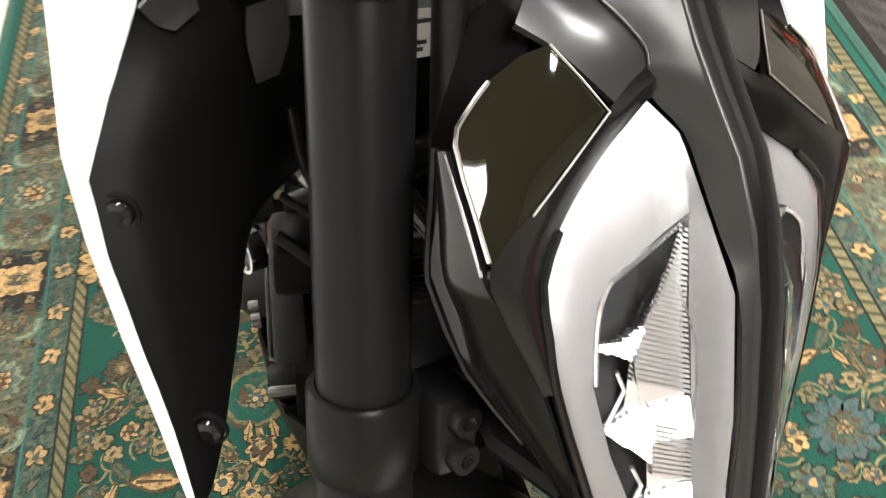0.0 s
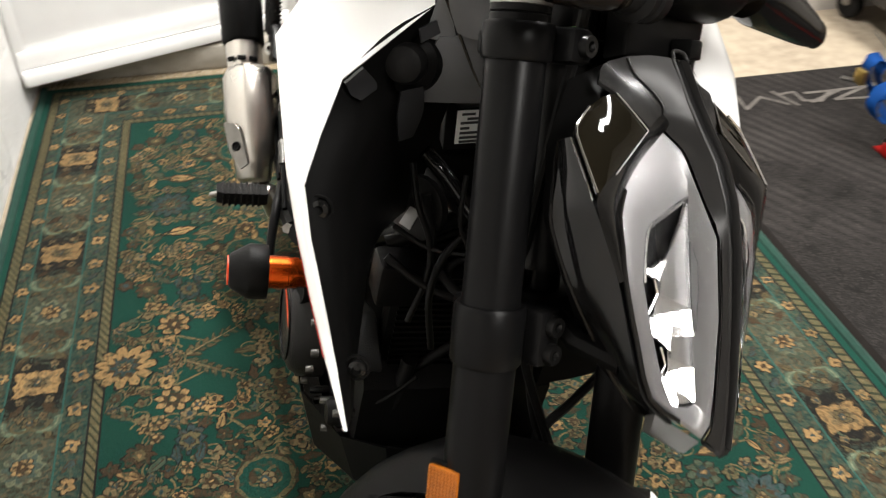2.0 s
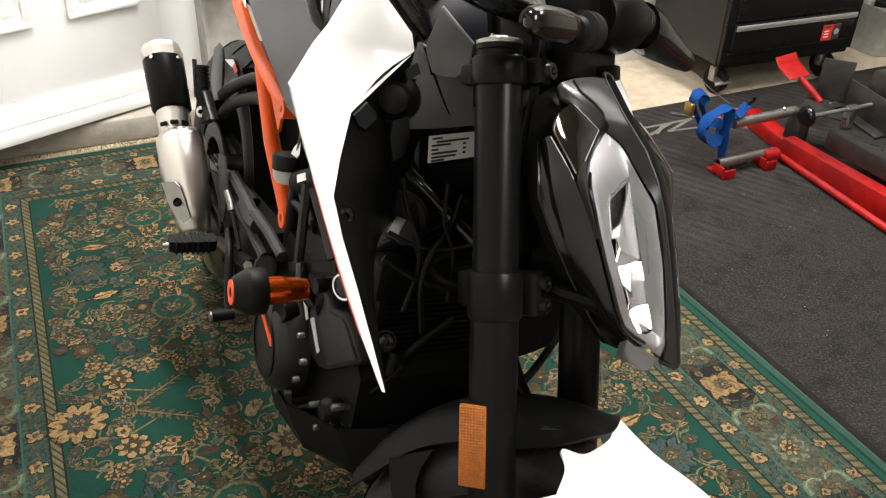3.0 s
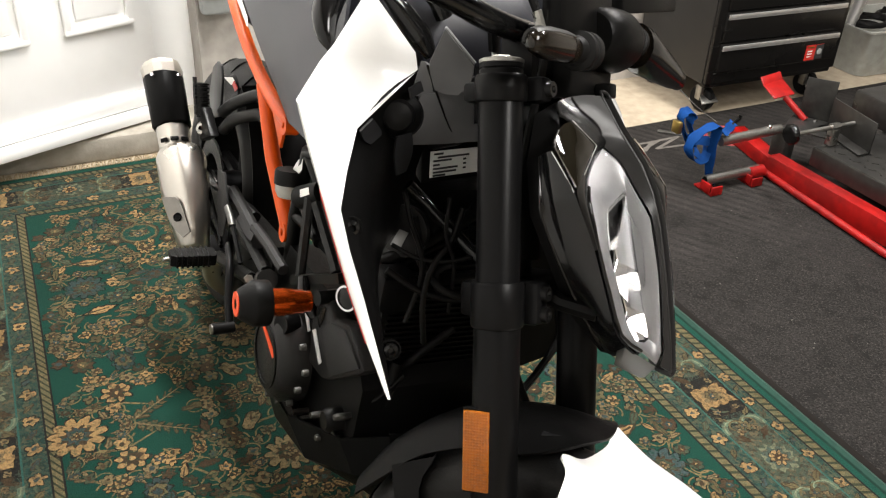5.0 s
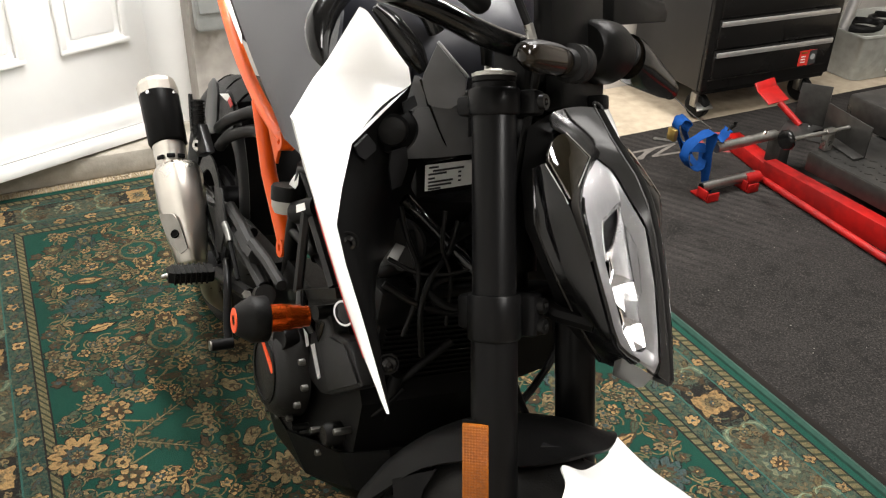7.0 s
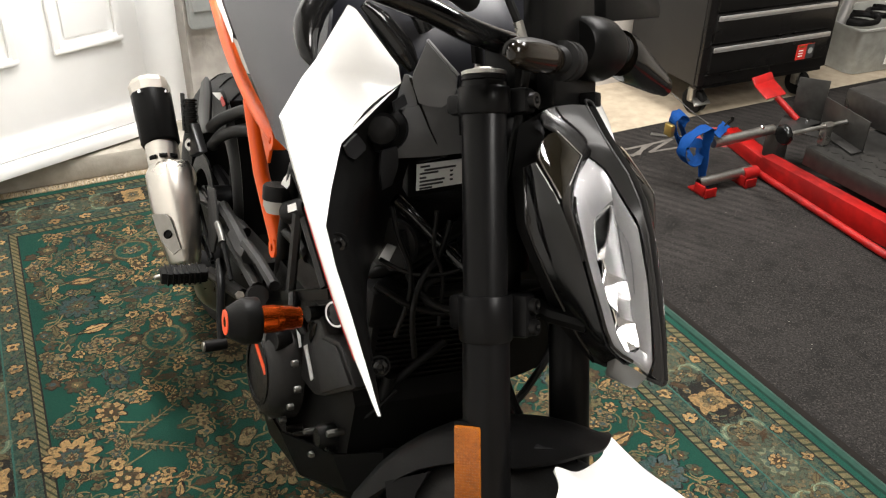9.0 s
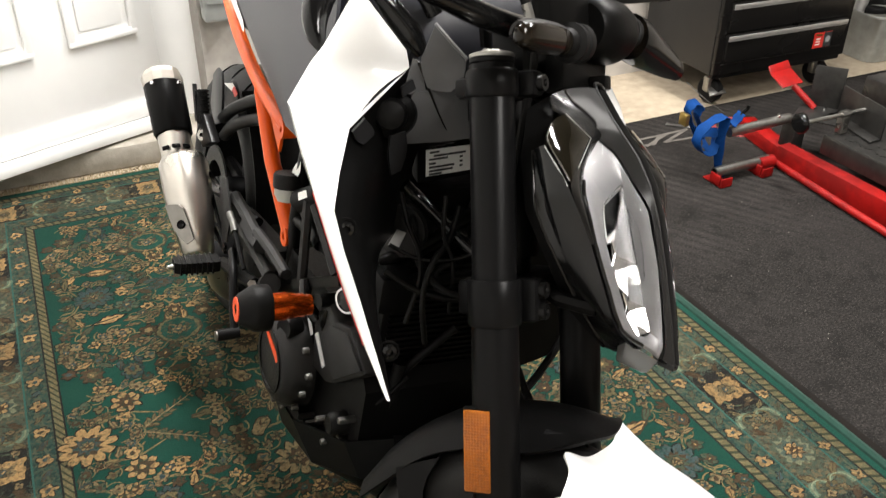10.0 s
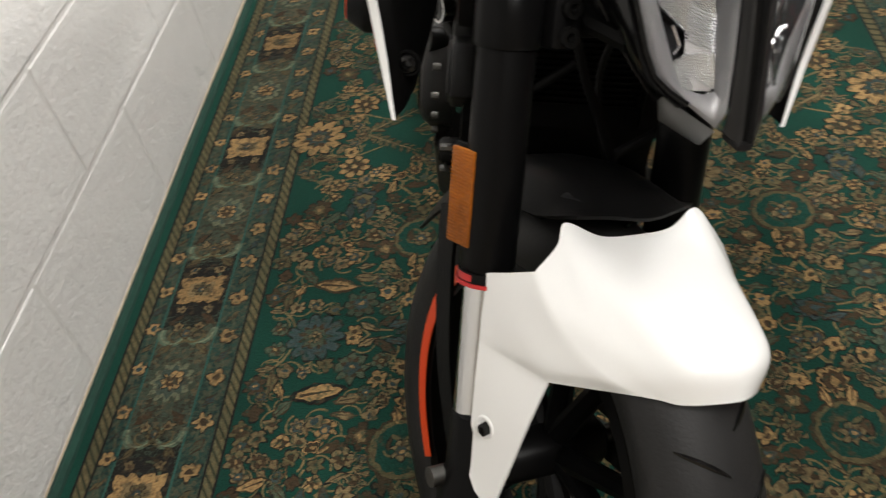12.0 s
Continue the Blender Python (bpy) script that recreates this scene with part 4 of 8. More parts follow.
for k, ((x0, y0), (x1, y1)) in enumerate(strokes):
    d = Vector((x1 - x0, y1 - y0, 0))
    n = Vector((-d.y, d.x, 0)).normalized() * 0.0062
    z = 0.0062 + 0.0001 * k
    v = [Vector((x0, y0, z)) - d.normalized() * 0.004, Vector((x1, y1, z)) + d.normalized() * 0.004]
    prism([v[0] + n, v[1] + n, v[1] - n, v[0] - n], (0, 0, 0.0006), bm=bm)
part("worn_print", bm, "mat_print", mat_, "worn white zigzag print")
ring = [(2.655 + 0.088 * math.cos(a), 1.480 + 0.080 * math.sin(a)) for a in np.linspace(0, 2 * math.pi, 33)]
bm = bmesh.new()
for (x0, y0), (x1, y1) in zip(ring, ring[1:]):
    d = Vector((x1 - x0, y1 - y0, 0))
    n = Vector((-d.y, d.x, 0)).normalized() * 0.009
    prism([Vector((x0, y0, 0.0062)) + n, Vector((x1, y1, 0.0062)) + n, Vector((x1, y1, 0.0062)) - n, Vector((x0, y0, 0.0062)) - n], (0, 0, 0.0006), bm=bm)
part("red_ring_print", bm, "mat_red", mat_, "worn red ring print")

# ---- tool cabinet ----
chest = thing("tool_cabinet", pose(2.656, 1.66, 0.0, 0, 0, -2), "black steel roller tool cabinet with silver drawer handles", "tool cabinet")
CW, CD = 0.644, 0.42
# carcass a little lighter than the front, for the reflection on its side
part("carcass", box((CW / 2, CD / 2 + 0.012, 0.545), (CW, CD, 0.82), 0.006), "chest_side", chest)
part("front_frame", box((CW / 2, 0.004, 0.545), (CW - 0.006, 0.02, 0.81), 0.004), "chest", chest)
for k, (z, h) in enumerate([(0.2405 + 0.117 * q, 0.108) for q in range(6)]):
    dr = part("drawer", box((CW / 2, -0.01, z), (CW - 0.07, 0.016, h), 0.004), "chest", chest)
    bm = box((CW / 2, -0.023, z + h / 2 - 0.013), (CW - 0.075, 0.007, 0.016), 0.0012)
    box((CW / 2, -0.021, z + h / 2 - 0.022), (CW - 0.075, 0.010, 0.003), 0.001, bm=bm)
    part("handle", bm, "alu", dr, "long silver drawer handle")
    if k == 0:
        lab = part("sticker", box((CW - 0.145, -0.0195, z - 0.020), (0.088, 0.002, 0.060)), "red_ink", dr, "red and white product sticker")
        part("print", box((CW - 0.121, -0.021, z - 0.020), (0.038, 0.001, 0.058)), "ink", dr)
        part("print", lathe([(0.002, 0), (0.012, 0), (0.012, 0.001), (0.002, 0.001)], (CW - 0.121, -0.0215, z - 0.018), (0, -1, 0), 16), "grey_box", dr)
        part("print", box((CW - 0.166, -0.021, z + 0.002), (0.03, 0.001, 0.006)), "brass", dr)
        for q in range(3):
            part("print", box((CW - 0.168, -0.021, z - 0.014 - 0.011 * q), (0.022, 0.001, 0.004)), "sticker", dr)
part("plinth", box((CW / 2, 0.02, 0.130), (CW - 0.02, 0.03, 0.02), 0.004), "chest", chest)
part("drawer_gap", box((CW / 2, -0.0065, 0.1795), (CW - 0.06, 0.003, 0.004), 0.001), "plate", chest, "worn steel edge under the drawers")
for cx in (0.06, CW - 0.06):
    for cy in (0.06, CD - 0.04):
        c = part("castor", lathe([(0.008, -0.018), (0.044, -0.018), (0.050, -0.012), (0.050, 0.012), (0.044, 0.018), (0.008, 0.018)], (cx, cy, 0.057), (1, 0.25, 0), 24), "rubber", chest, "black rubber castor")
        part("fork", box((cx, cy, 0.082), (0.056, 0.034, 0.06), 0.006), "zinc", c)
        if cy < 0.1:
            part("brake_lever", prism([(cx - 0.045, cy - 0.055, 0.052), (cx + 0.03, cy - 0.06, 0.056), (cx + 0.04, cy - 0.02, 0.07), (cx - 0.03, cy - 0.02, 0.07)], (0, 0, 0.006), 0.002), "zinc", c)

# ---- storage bin with odds and ends ----
binb = thing("storage_bin", pose(3.665, 1.90, 0.0, 0, 0, -3), "scratched grey plastic storage bin full of parts", "bin")
lo, hi = [(-0.02, -0.13), (0.40, -0.13), (0.40, 0.15), (-0.02, 0.15)], [(-0.05, -0.16), (0.43, -0.16), (0.43, 0.18), (-0.05, 0.18)]


def rounded(q, r, z):
    out = []
    for i, (x, y) in enumerate(q):
        p, n = q[i - 1], q[(i + 1) % len(q)]
        for k in range(5):
            t = k / 4
            a = Vector((x, y)) + (Vector(p) - Vector((x, y))).normalized() * r
            b = Vector((x, y)) + (Vector(n) - Vector((x, y))).normalized() * r
            c = a.lerp(Vector((x, y)), t).lerp(Vector((x, y)).lerp(b, t), t)
            out.append((c.x, c.y, z))
    return out


bm = loft([rounded(lo, 0.05, 0.003), rounded(lo, 0.05, 0.012), rounded(hi, 0.05, 0.20), rounded([(x * 1.02, y * 1.03) for x, y in hi], 0.05, 0.203), rounded([(x * 1.02, y * 1.03) for x, y in hi], 0.05, 0.212), rounded([(x * 0.97, y * 0.95) for x, y in hi], 0.05, 0.212), rounded([(x * 0.97, y * 0.95) for x, y in lo], 0.05, 0.02)])
part("tub", bm, "bin", binb)
part("label_card", box((0.20, -0.152, 0.10), (0.11, 0.003, 0.12)), "sticker", binb, "white card with green leaf pattern")
for k, (a, b_) in enumerate(((0.175, 0.13), (0.20, 0.10), (0.23, 0.125), (0.185, 0.07), (0.225, 0.075))):
    part("leaf_print", lathe([(0.001, 0), (0.019, 0), (0.019, 0.002), (0.001, 0.002)], (a, -0.1535, b_), (0, -1, 0), 10), "green", binb)
pipe = thing("steel_pipe", pose(3.66, 1.93, 0.03), "bare aluminium pipe standing in the bin", "pipe")
part("pipe_wall", lathe([(0.021, 0), (0.025, 0), (0.025, 0.5), (0.021, 0.5)], (0.0, 0.0, 0.0), (0.16, -0.05, 0.95), 20, closed=True), "alu", pipe)
for k, (x, y, z, r, mt, lb) in enumerate(((3.78, 1.89, 0.17, 0.06, "rubber", "coiled black rubber hose in the bin"), (3.92, 1.91, 0.18, 0.05, "frame_black", "black coiled cable in the bin"))):
    hose = thing("coiled_hose", pose(x, y, z), lb, "hose")
    pts = [(r * math.cos(a) * 1.3, r * math.sin(a), 0.012 * math.sin(a * 0.37) + 0.004 * a) for a in np.linspace(0, 14, 60)]
    part("hose_coil", tube(pts, 0.011, 8), mt, hose)
canister = thing("canister", pose(4.22, 1.92, 0.0), "black plastic canister standing behind the bin", "canister")
part("canister_body", lathe([(0.001, 0), (0.10, 0), (0.105, 0.02), (0.105, 0.40), (0.09, 0.44), (0.035, 0.46), (0.035, 0.49), (0.001, 0.49)], (0, 0, 0), (0, 0, 1), 28), "matt_black", canister)
part("cap", lathe([(0.001, 0.488), (0.04, 0.488), (0.04, 0.53), (0.001, 0.53)], (0, 0, 0), (0, 0, 1), 20), "red", canister)

# ---- motorcycle lift with wheel clamp ----
lift = thing("motorcycle_lift", pose(0, 0, 0), "red and grey steel motorcycle lift with a wheel clamp", "lift")
deck = part("deck", box((2.93, 0.10, 0.150), (0.66, 1.92, 0.014), 0.003), "plate", lift, "oily grey chequer plate deck")
part("deck_side", box((2.604, 0.10, 0.123), (0.012, 1.92, 0.062), 0.003), "plate", deck)
bm = bmesh.new()
for i in range(46):
    for j in range(3):
        x, y = 2.64 + j * 0.045, 1.04 - i * 0.03
        s = 1 if (i + j) % 2 else -1
        prism([Vector((x, y, 0.157)) + Vector((a, b * s, 0)) for a, b in ((-0.010, -0.007), (-0.006, -0.010), (0.010, 0.007), (0.006, 0.010))], (0, 0, 0.002), bm=bm)
tagged(part("tread_pattern", bm, "plate", deck), kind="stuff")
# red base beam along the deck
sec = [(0.0, 0.008), (0.0, 0.080), (0.05, 0.080), (0.05, 0.073), (0.008, 0.073), (0.008, 0.008)]
bm = prism([(2.545 + a, 1.18, z) for a, z in sec], (0, -2.02, 0), 0.001)
beam = part("base_beam", bm, "red", lift, "red painted steel channel")
part("lower_rail", tube([(2.546, 1.218, 0.02), (2.495, 0.64, 0.02), (2.495, -0.84, 0.02)], 0.012, 12), "red", beam)
part("cross_beam", box((0, 0, 0.032), (0.06, 0.28, 0.05), 0.004, m=pose(2.627, 1.312, 0, 0, 0, -12)), "red", lift)
part("axle_tube", tube([(2.275, 1.17, 0.042), (2.50, 1.17, 0.042)], 0.0165, 18), "zinc", lift, "bare steel tube")
# black disc on the solid end for the shade inside the tube
part("bore_shade", tube([(2.2745, 1.17, 0.042), (2.28, 1.17, 0.042)], 0.0125, 16), "matt_black", lift)
for x in (2.29, 2.46):
    bm = box((x, 1.165, 0.011), (0.045, 0.085, 0.006), 0.001)
    box((x - 0.0195, 1.155, 0.026), (0.006, 0.045, 0.034), 0.001, bm=bm)
    box((x + 0.0, 1.125, 0.022), (0.045, 0.006, 0.03), 0.001, bm=bm)
    part("foot_bracket", bm, "red", lift)
part("collar", tube([(2.455, 1.165, 0.037), (2.515, 1.165, 0.037)], 0.021, 18), "red", lift)
part("upper_tube", tube([(2.335, 1.20, 0.157), (2.590, 1.20, 0.161)], 0.0165, 18), "zinc", lift, "bare steel tube")
part("upper_post", box((2.62, 1.20, 0.08), (0.05, 0.06, 0.15), 0.004), "plate", lift)
part("pin", lathe([(0.0005, 0), (0.006, 0), (0.006, 0.01), (0.0005, 0.012)], (2.535, 1.195, 0.175), (-0.1, -0.3, 1), 12), "chrome", lift)
# red paddle on its arm
paddle = part("paddle", prism([(2.653, 1.377, 0.241), (2.748, 1.387, 0.246), (2.729, 1.30, 0.224), (2.64, 1.30, 0.219)], (0.002, -0.002, 0.005), 0.002), "red", lift, "red bent steel paddle")
part("paddle_lip", prism([(2.658, 1.400, 0.260), (2.745, 1.402, 0.269), (2.749, 1.386, 0.246), (2.653, 1.376, 0.241)], (0.002, -0.004, 0.004), 0.002), "red", paddle)
part("paddle_arm", tube([(2.69, 1.30, 0.222), (2.72, 1.22, 0.165)], 0.011, 12), "red", paddle)
# clamp plates
part("upright_plate", prism([(2.733, 1.263, 0.160), (2.786, 1.178, 0.160), (2.786, 1.178, 0.305), (2.733, 1.263, 0.300)], (0.005, 0.003, 0), 0.001), "plate", lift)
part("base_plate", prism([(2.60, 1.20, 0.160), (2.72, 1.275, 0.160), (2.80, 1.15, 0.160), (2.68, 1.07, 0.160)], (0, 0, 0.005), 0.001), "plate", lift)
for x, y in ((2.722, 1.235), (2.745, 1.198)):
    part("bolt", lathe([(0.0005, 0), (0.007, 0), (0.007, 0.005), (0.0005, 0.006)], (x, y, 0.165), (0, 0, 1), 6), "chrome", lift)
part("side_plate", prism([(2.767, 1.165, 0.16), (2.716, 0.945, 0.16), (2.716, 0.945, 0.262), (2.767, 1.165, 0.258)], (0.006, 0, 0), 0.001), "plate", lift)
part("side_plate_foot", prism([(2.72, 1.165, 0.16), (2.767, 1.165, 0.16), (2.716, 0.945, 0.16), (2.67, 0.945, 0.16)], (0, 0, 0.005), 0.001), "plate", lift)
part("far_block", box((3.03, 1.02, 0.21), (0.26, 0.36, 0.10), 0.012), "plate", lift)
part("screw", tube([(2.49, 1.053, 0.218), (2.738, 1.045, 0.222)], 0.0075, 12), "zinc", lift, "threaded clamp screw")
part("screw_nut", tube([(2.640, 1.048, 0.2205), (2.672, 1.047, 0.221)], 0.014, 6), "zinc", lift)
part("screw_bush", box((2.656, 1.047, 0.187), (0.03, 0.025, 0.055), 0.002), "zinc", lift)
part("knob", lathe([(0.001, 0), (0.028, 0), (0.033, 0.006), (0.033, 0.018), (0.026, 0.024), (0.001, 0.026)], (2.466, 1.055, 0.2195), (1, -0.09, 0.06), 10), "gloss_black", lift, "black clamp knob")
part("floor_bar", prism([(2.42, 1.60, 0.007), (2.435, 1.61, 0.007), (2.70, 1.36, 0.007), (2.685, 1.35, 0.007)], (0, 0, 0.006), 0.001), "zinc", lift)

# blue ratchet strap hung over the tubes
strap = thing("ratchet_strap", pose(0, 0, 0), "blue ratchet strap draped over the lift's steel tubes", "strap")


def ribbon(pts, width_dir, w, smooth=6):
    pts = spline(pts, smooth)
    bm = bmesh.new()
    wd = Vector(width_dir).normalized() * w / 2
    loops = []
    for i, p in enumerate(pts):
        p = Vector(p)
        d = (Vector(pts[min(i + 1, len(pts) - 1)]) - Vector(pts[max(i - 1, 0)])).normalized()
        n = d.cross(wd).normalized() * 0.0012
        q = wd * (1 + 0.12 * math.sin(i * 0.9))
        loops.append([p + q + n, p - q + n, p - q - n, p + q - n])
    return loft(loops, bm=bm)


part("webbing", ribbon([(2.322, 1.19, 0.014), (2.311, 1.20, 0.064), (2.306, 1.20, 0.153), (2.313, 1.20, 0.205), (2.306, 1.20, 0.219), (2.286, 1.205, 0.214), (2.236, 1.21, 0.188), (2.216, 1.21, 0.147), (2.235, 1.205, 0.109), (2.265, 1.20, 0.097), (2.294, 1.21, 0.108), (2.310, 1.22, 0.130)], (-0.25, 1, 0.15), 0.034), "blue", strap)
part("webbing", ribbon([(2.278, 1.27, 0.112), (2.254, 1.275, 0.155), (2.236, 1.28, 0.192), (2.224, 1.28, 0.222), (2.238, 1.28, 0.243), (2.262, 1.28, 0.243), (2.276, 1.28, 0.228), (2.266, 1.28, 0.212), (2.264, 1.28, 0.198), (2.282, 1.275, 0.157), (2.290, 1.27, 0.128), (2.284, 1.24, 0.112), (2.268, 1.215, 0.101)], (-0.1, 1, 0.35), 0.034), "blue", strap)
part("webbing", ribbon([(2.313, 1.20, 0.207), (2.336, 1.20, 0.186), (2.352, 1.20, 0.190), (2.368, 1.20, 0.210), (2.376, 1.20, 0.217)], (-0.2, 1, 0.3), 0.030), "blue", strap)
part("webbing", ribbon([(2.240, 1.275, 0.18), (2.262, 1.27, 0.150), (2.285, 1.24, 0.150), (2.300, 1.21, 0.160)], (0.1, 0.6, 1), 0.030), "blue", strap)
part("ratchet", box((2.212, 1.275, 0.196), (0.016, 0.034, 0.040), 0.003), "brass", strap, "yellow zinc ratchet buckle")
part("hook", tube([(2.372, 1.20, 0.208), (2.386, 1.20, 0.222), (2.396, 1.20, 0.226), (2.398, 1.20, 0.238)], 0.006, 8), "matt_black", strap)
cable = thing("pull_wire", pose(0, 0, 0), "thin grey wire running to the strap", "wire")
part("wire", tube([(2.381, 1.28, 0.185), (2.390, 1.39, 0.193), (2.400, 1.50, 0.213)], 0.0018, 6, smooth=5), "bolt", cable)

# assumed ceiling battens over the lamps, out of view
for x, y in ((0.90, 1.42), (2.7, 1.0)):
    light = thing("ceiling_light", pose(x, y, HZ), "assumed ceiling batten light with a lit tube, out of view", "light", "garage lights")
    part("tray", box((0, 0, -0.012), (0.10, 1.38, 0.024), 0.004), "door", light)
    part("tube", tube([(0, -0.64, -0.034), (0, 0.64, -0.034)], 0.010, 12), "glow", light)

# unseen panel added over the fill lamp, wide to soften shadows
fill_panel = thing("fill_panel", pose(1.50, -1.1, HZ), "added ceiling panel with a lit diffuser, filling from the front", "light", "garage lights")
part("tray", box((0, 0, -0.014), (0.62, 1.30, 0.028), 0.004), "door", fill_panel)
part("diffuser", box((0, 0, -0.031), (0.58, 1.25, 0.006), 0.002), "glow", fill_panel)

# painted blocks of the west wall
gy0, ch, bl = 0.187, 0.2255, 0.465
rb = random.Random(9)
for row in range(4):
    z0 = row * ch + 0.003
    off = 0.0 if row % 2 == 0 else bl / 2 + 0.03
    base = box((0, 0, 0), (0.012, bl - 0.0075, ch - 0.0080), 0.0030, seg=2)
    me = bpy.data.meshes.new("block")
    bmesh.ops.recalc_face_normals(base, faces=base.faces)
    base.to_mesh(me)
    base.free()
    me.materials.append(M["block"])
    for k in range(-4, 5):
        cy = gy0 + off + (k + 0.5) * bl
        if cy + bl / 2 > 2.12 or cy < -2.3:
            continue
        ob = new("block", me)
        ob.parent = wall_w
        ob.location = (-0.0088 + rb.uniform(-0.0006, 0.0006), cy, z0 + ch / 2)
# ---- the motorcycle ----
LEAN, STEER = 11, 28
BIKE = Matrix.Translation((0.736, -0.179, 0.0)) @ Matrix.Rotation(radians(LEAN), 4, "Y")
RAKE = radians(25)
AXIS = Vector((0, math.sin(RAKE), math.cos(RAKE)))
AHEAD = Vector((0, -math.cos(RAKE), math.sin(RAKE)))
PIVOT, FOOT = Vector((0, 0.327, 0.917)), Vector((0, 0.046, 0.29))
# x to the bike's left, y ahead of the fork, z up along it
FORK = Matrix.Translation(PIVOT) @ Matrix.Rotation(radians(STEER), 4, AXIS) @ Matrix.Translation(-PIVOT) @ Matrix.Translation(FOOT) @ Matrix(((1, 0, 0, 0), (0, AHEAD.y, AXIS.y, 0), (0, AHEAD.z, AXIS.z, 0), (0, 0, 0, 1)))
TOE = FORK @ Matrix(((1, 0, 0.012, -0.0024), (0, 1, 0, 0), (0, 0, 1, 0), (0, 0, 0, 1)))
bike = thing("motorcycle", BIKE, "white and black naked motorcycle with orange frame leaning on its stand", "motorcycle")


def fpart(name, bm, mat, parent=None, label="", smooth=40):
    bm.transform(TOE)
    return part(name, bm, mat, parent or bike, label, smooth)


def bpart(name, bm, mat, parent=None, label="", smooth=40):
    return part(name, bm, mat, parent or bike, label, smooth)


LX, LD = 0.1095, 0.044
# fork legs
for s in (-1, 1):
    leg = fpart("fork_leg", lathe([(0.024, 0.215), (0.027, 0.22), (0.027, 0.42), (0.0252, 0.428), (0.0252, 0.702), (0.024, 0.706)], (s * LX, LD, 0), (0, 0, 1), 32), "satin_black", None, "satin black upper fork tube")
    fpart("stanchion", lathe([(0.021, 0.02), (0.021, 0.216)], (s * LX, LD, 0), (0, 0, 1), 28), "chrome", leg, "polished fork stanchion")
    fpart("dust_seal", lathe([(0.022, 0.203), (0.0275, 0.205), (0.0275, 0.216), (0.022, 0.2165)], (s * LX, LD, 0), (0, 0, 1), 28), "rubber", leg, "black dust seal")
    fpart("seal_ring", lathe([(0.0222, 0.2030), (0.0292, 0.2030), (0.0292, 0.2068), (0.0222, 0.2068)], (s * LX, LD, 0), (0, 0, 1), 28, closed=True), "red_dark", leg, "thin red seal ring")
    fpart("seal_label", sheet([[(s * LX + s * 0.0284 * math.sin(a), LD + 0.0284 * math.cos(a), h) for h in (0.2085, 0.2150)] for a in np.linspace(1.05, 1.75, 7)], 0.0008, 1, 1), "red_dark", leg, "small red label on the seal")
    fpart("fork_foot", loft([[(s * LX + a * w, LD + 0.004 + b * w * 1.25, h) for a, b in ((1, 0.4), (0.4, 1), (-0.4, 1), (-1, 0.4), (-1, -0.4), (-0.4, -1), (0.4, -1), (1, -0.4))] for h, w in ((0.060, 0.0215), (0.050, 0.0235), (0.0, 0.0235), (-0.03, 0.030), (-0.055, 0.03))]), "satin_black", leg, "black axle clamp")
    fpart("fork_cap", lathe([(0.001, 0.724), (0.022, 0.724), (0.0252, 0.7225), (0.0252, 0.719), (0.023, 0.718), (0.023, 0.702), (0.001, 0.702)], (s * LX, LD, 0), (0, 0, 1), 28), "zinc" if s < 0 else "satin_black", leg, "turned fork cap")
    fpart("cap_nut", lathe([(0.001, 0.7275), (0.011, 0.7275), (0.012, 0.7262), (0.012, 0.723), (0.001, 0.723)], (s * LX, LD, 0), (0, 0, 1), 6), "zinc", leg)
    fpart("cap_ring", lathe([(0.0225, 0.7035), (0.0248, 0.7045), (0.0248, 0.7115), (0.0238, 0.7125), (0.0248, 0.7135), (0.0248, 0.7185), (0.0225, 0.719)], (s * LX, LD, 0), (0, 0, 1), 28), "satin_black", leg)
# amber reflector on the leg guard
n = Vector((-0.978, 0.208, 0))
t_ = Vector((0.208, 0.978, 0))
base = Vector((-LX - 0.0262, 0.0357, 0.2860))
q = lambda a, h, o: Vector(((base + t_ * a + n * o).x, (base + t_ * a + n * o).y, base.z + h))
rim = fpart("reflector_backing", prism([q(-0.017, -0.049, -0.006), q(0.017, -0.049, -0.006), q(0.017, 0.049, -0.006), q(-0.017, 0.049, -0.006)], q(0, 0, 0.005) - q(0, 0, -0.001), 0.001), "matt_black")
fpart("reflector", prism([q(-0.0155, -0.046, 0), q(0.0155, -0.046, 0), q(0.0155, 0.046, 0), q(-0.0155, 0.046, 0)], q(0, 0, 0.005) - q(0, 0, 0), 0.0015), "amber", rim, "amber side reflector")
bm = bmesh.new()
for i in range(9):
    for j in range(28):
        c = q(-0.0136 + 0.0034 * i, -0.0435 + 0.00322 * j, 0.0052)
        lathe([(0.0003, 0.0009), (0.0011, 0.0006), (0.0014, 0)], c, q(0, 0, 1) - q(0, 0, 0) + Vector((0, 0, 0.9 if j > 13 else -0.6)), 4, bm=bm)
tagged(fpart("reflector_prism", bm, "amber", rim, smooth=0), kind="stuff")


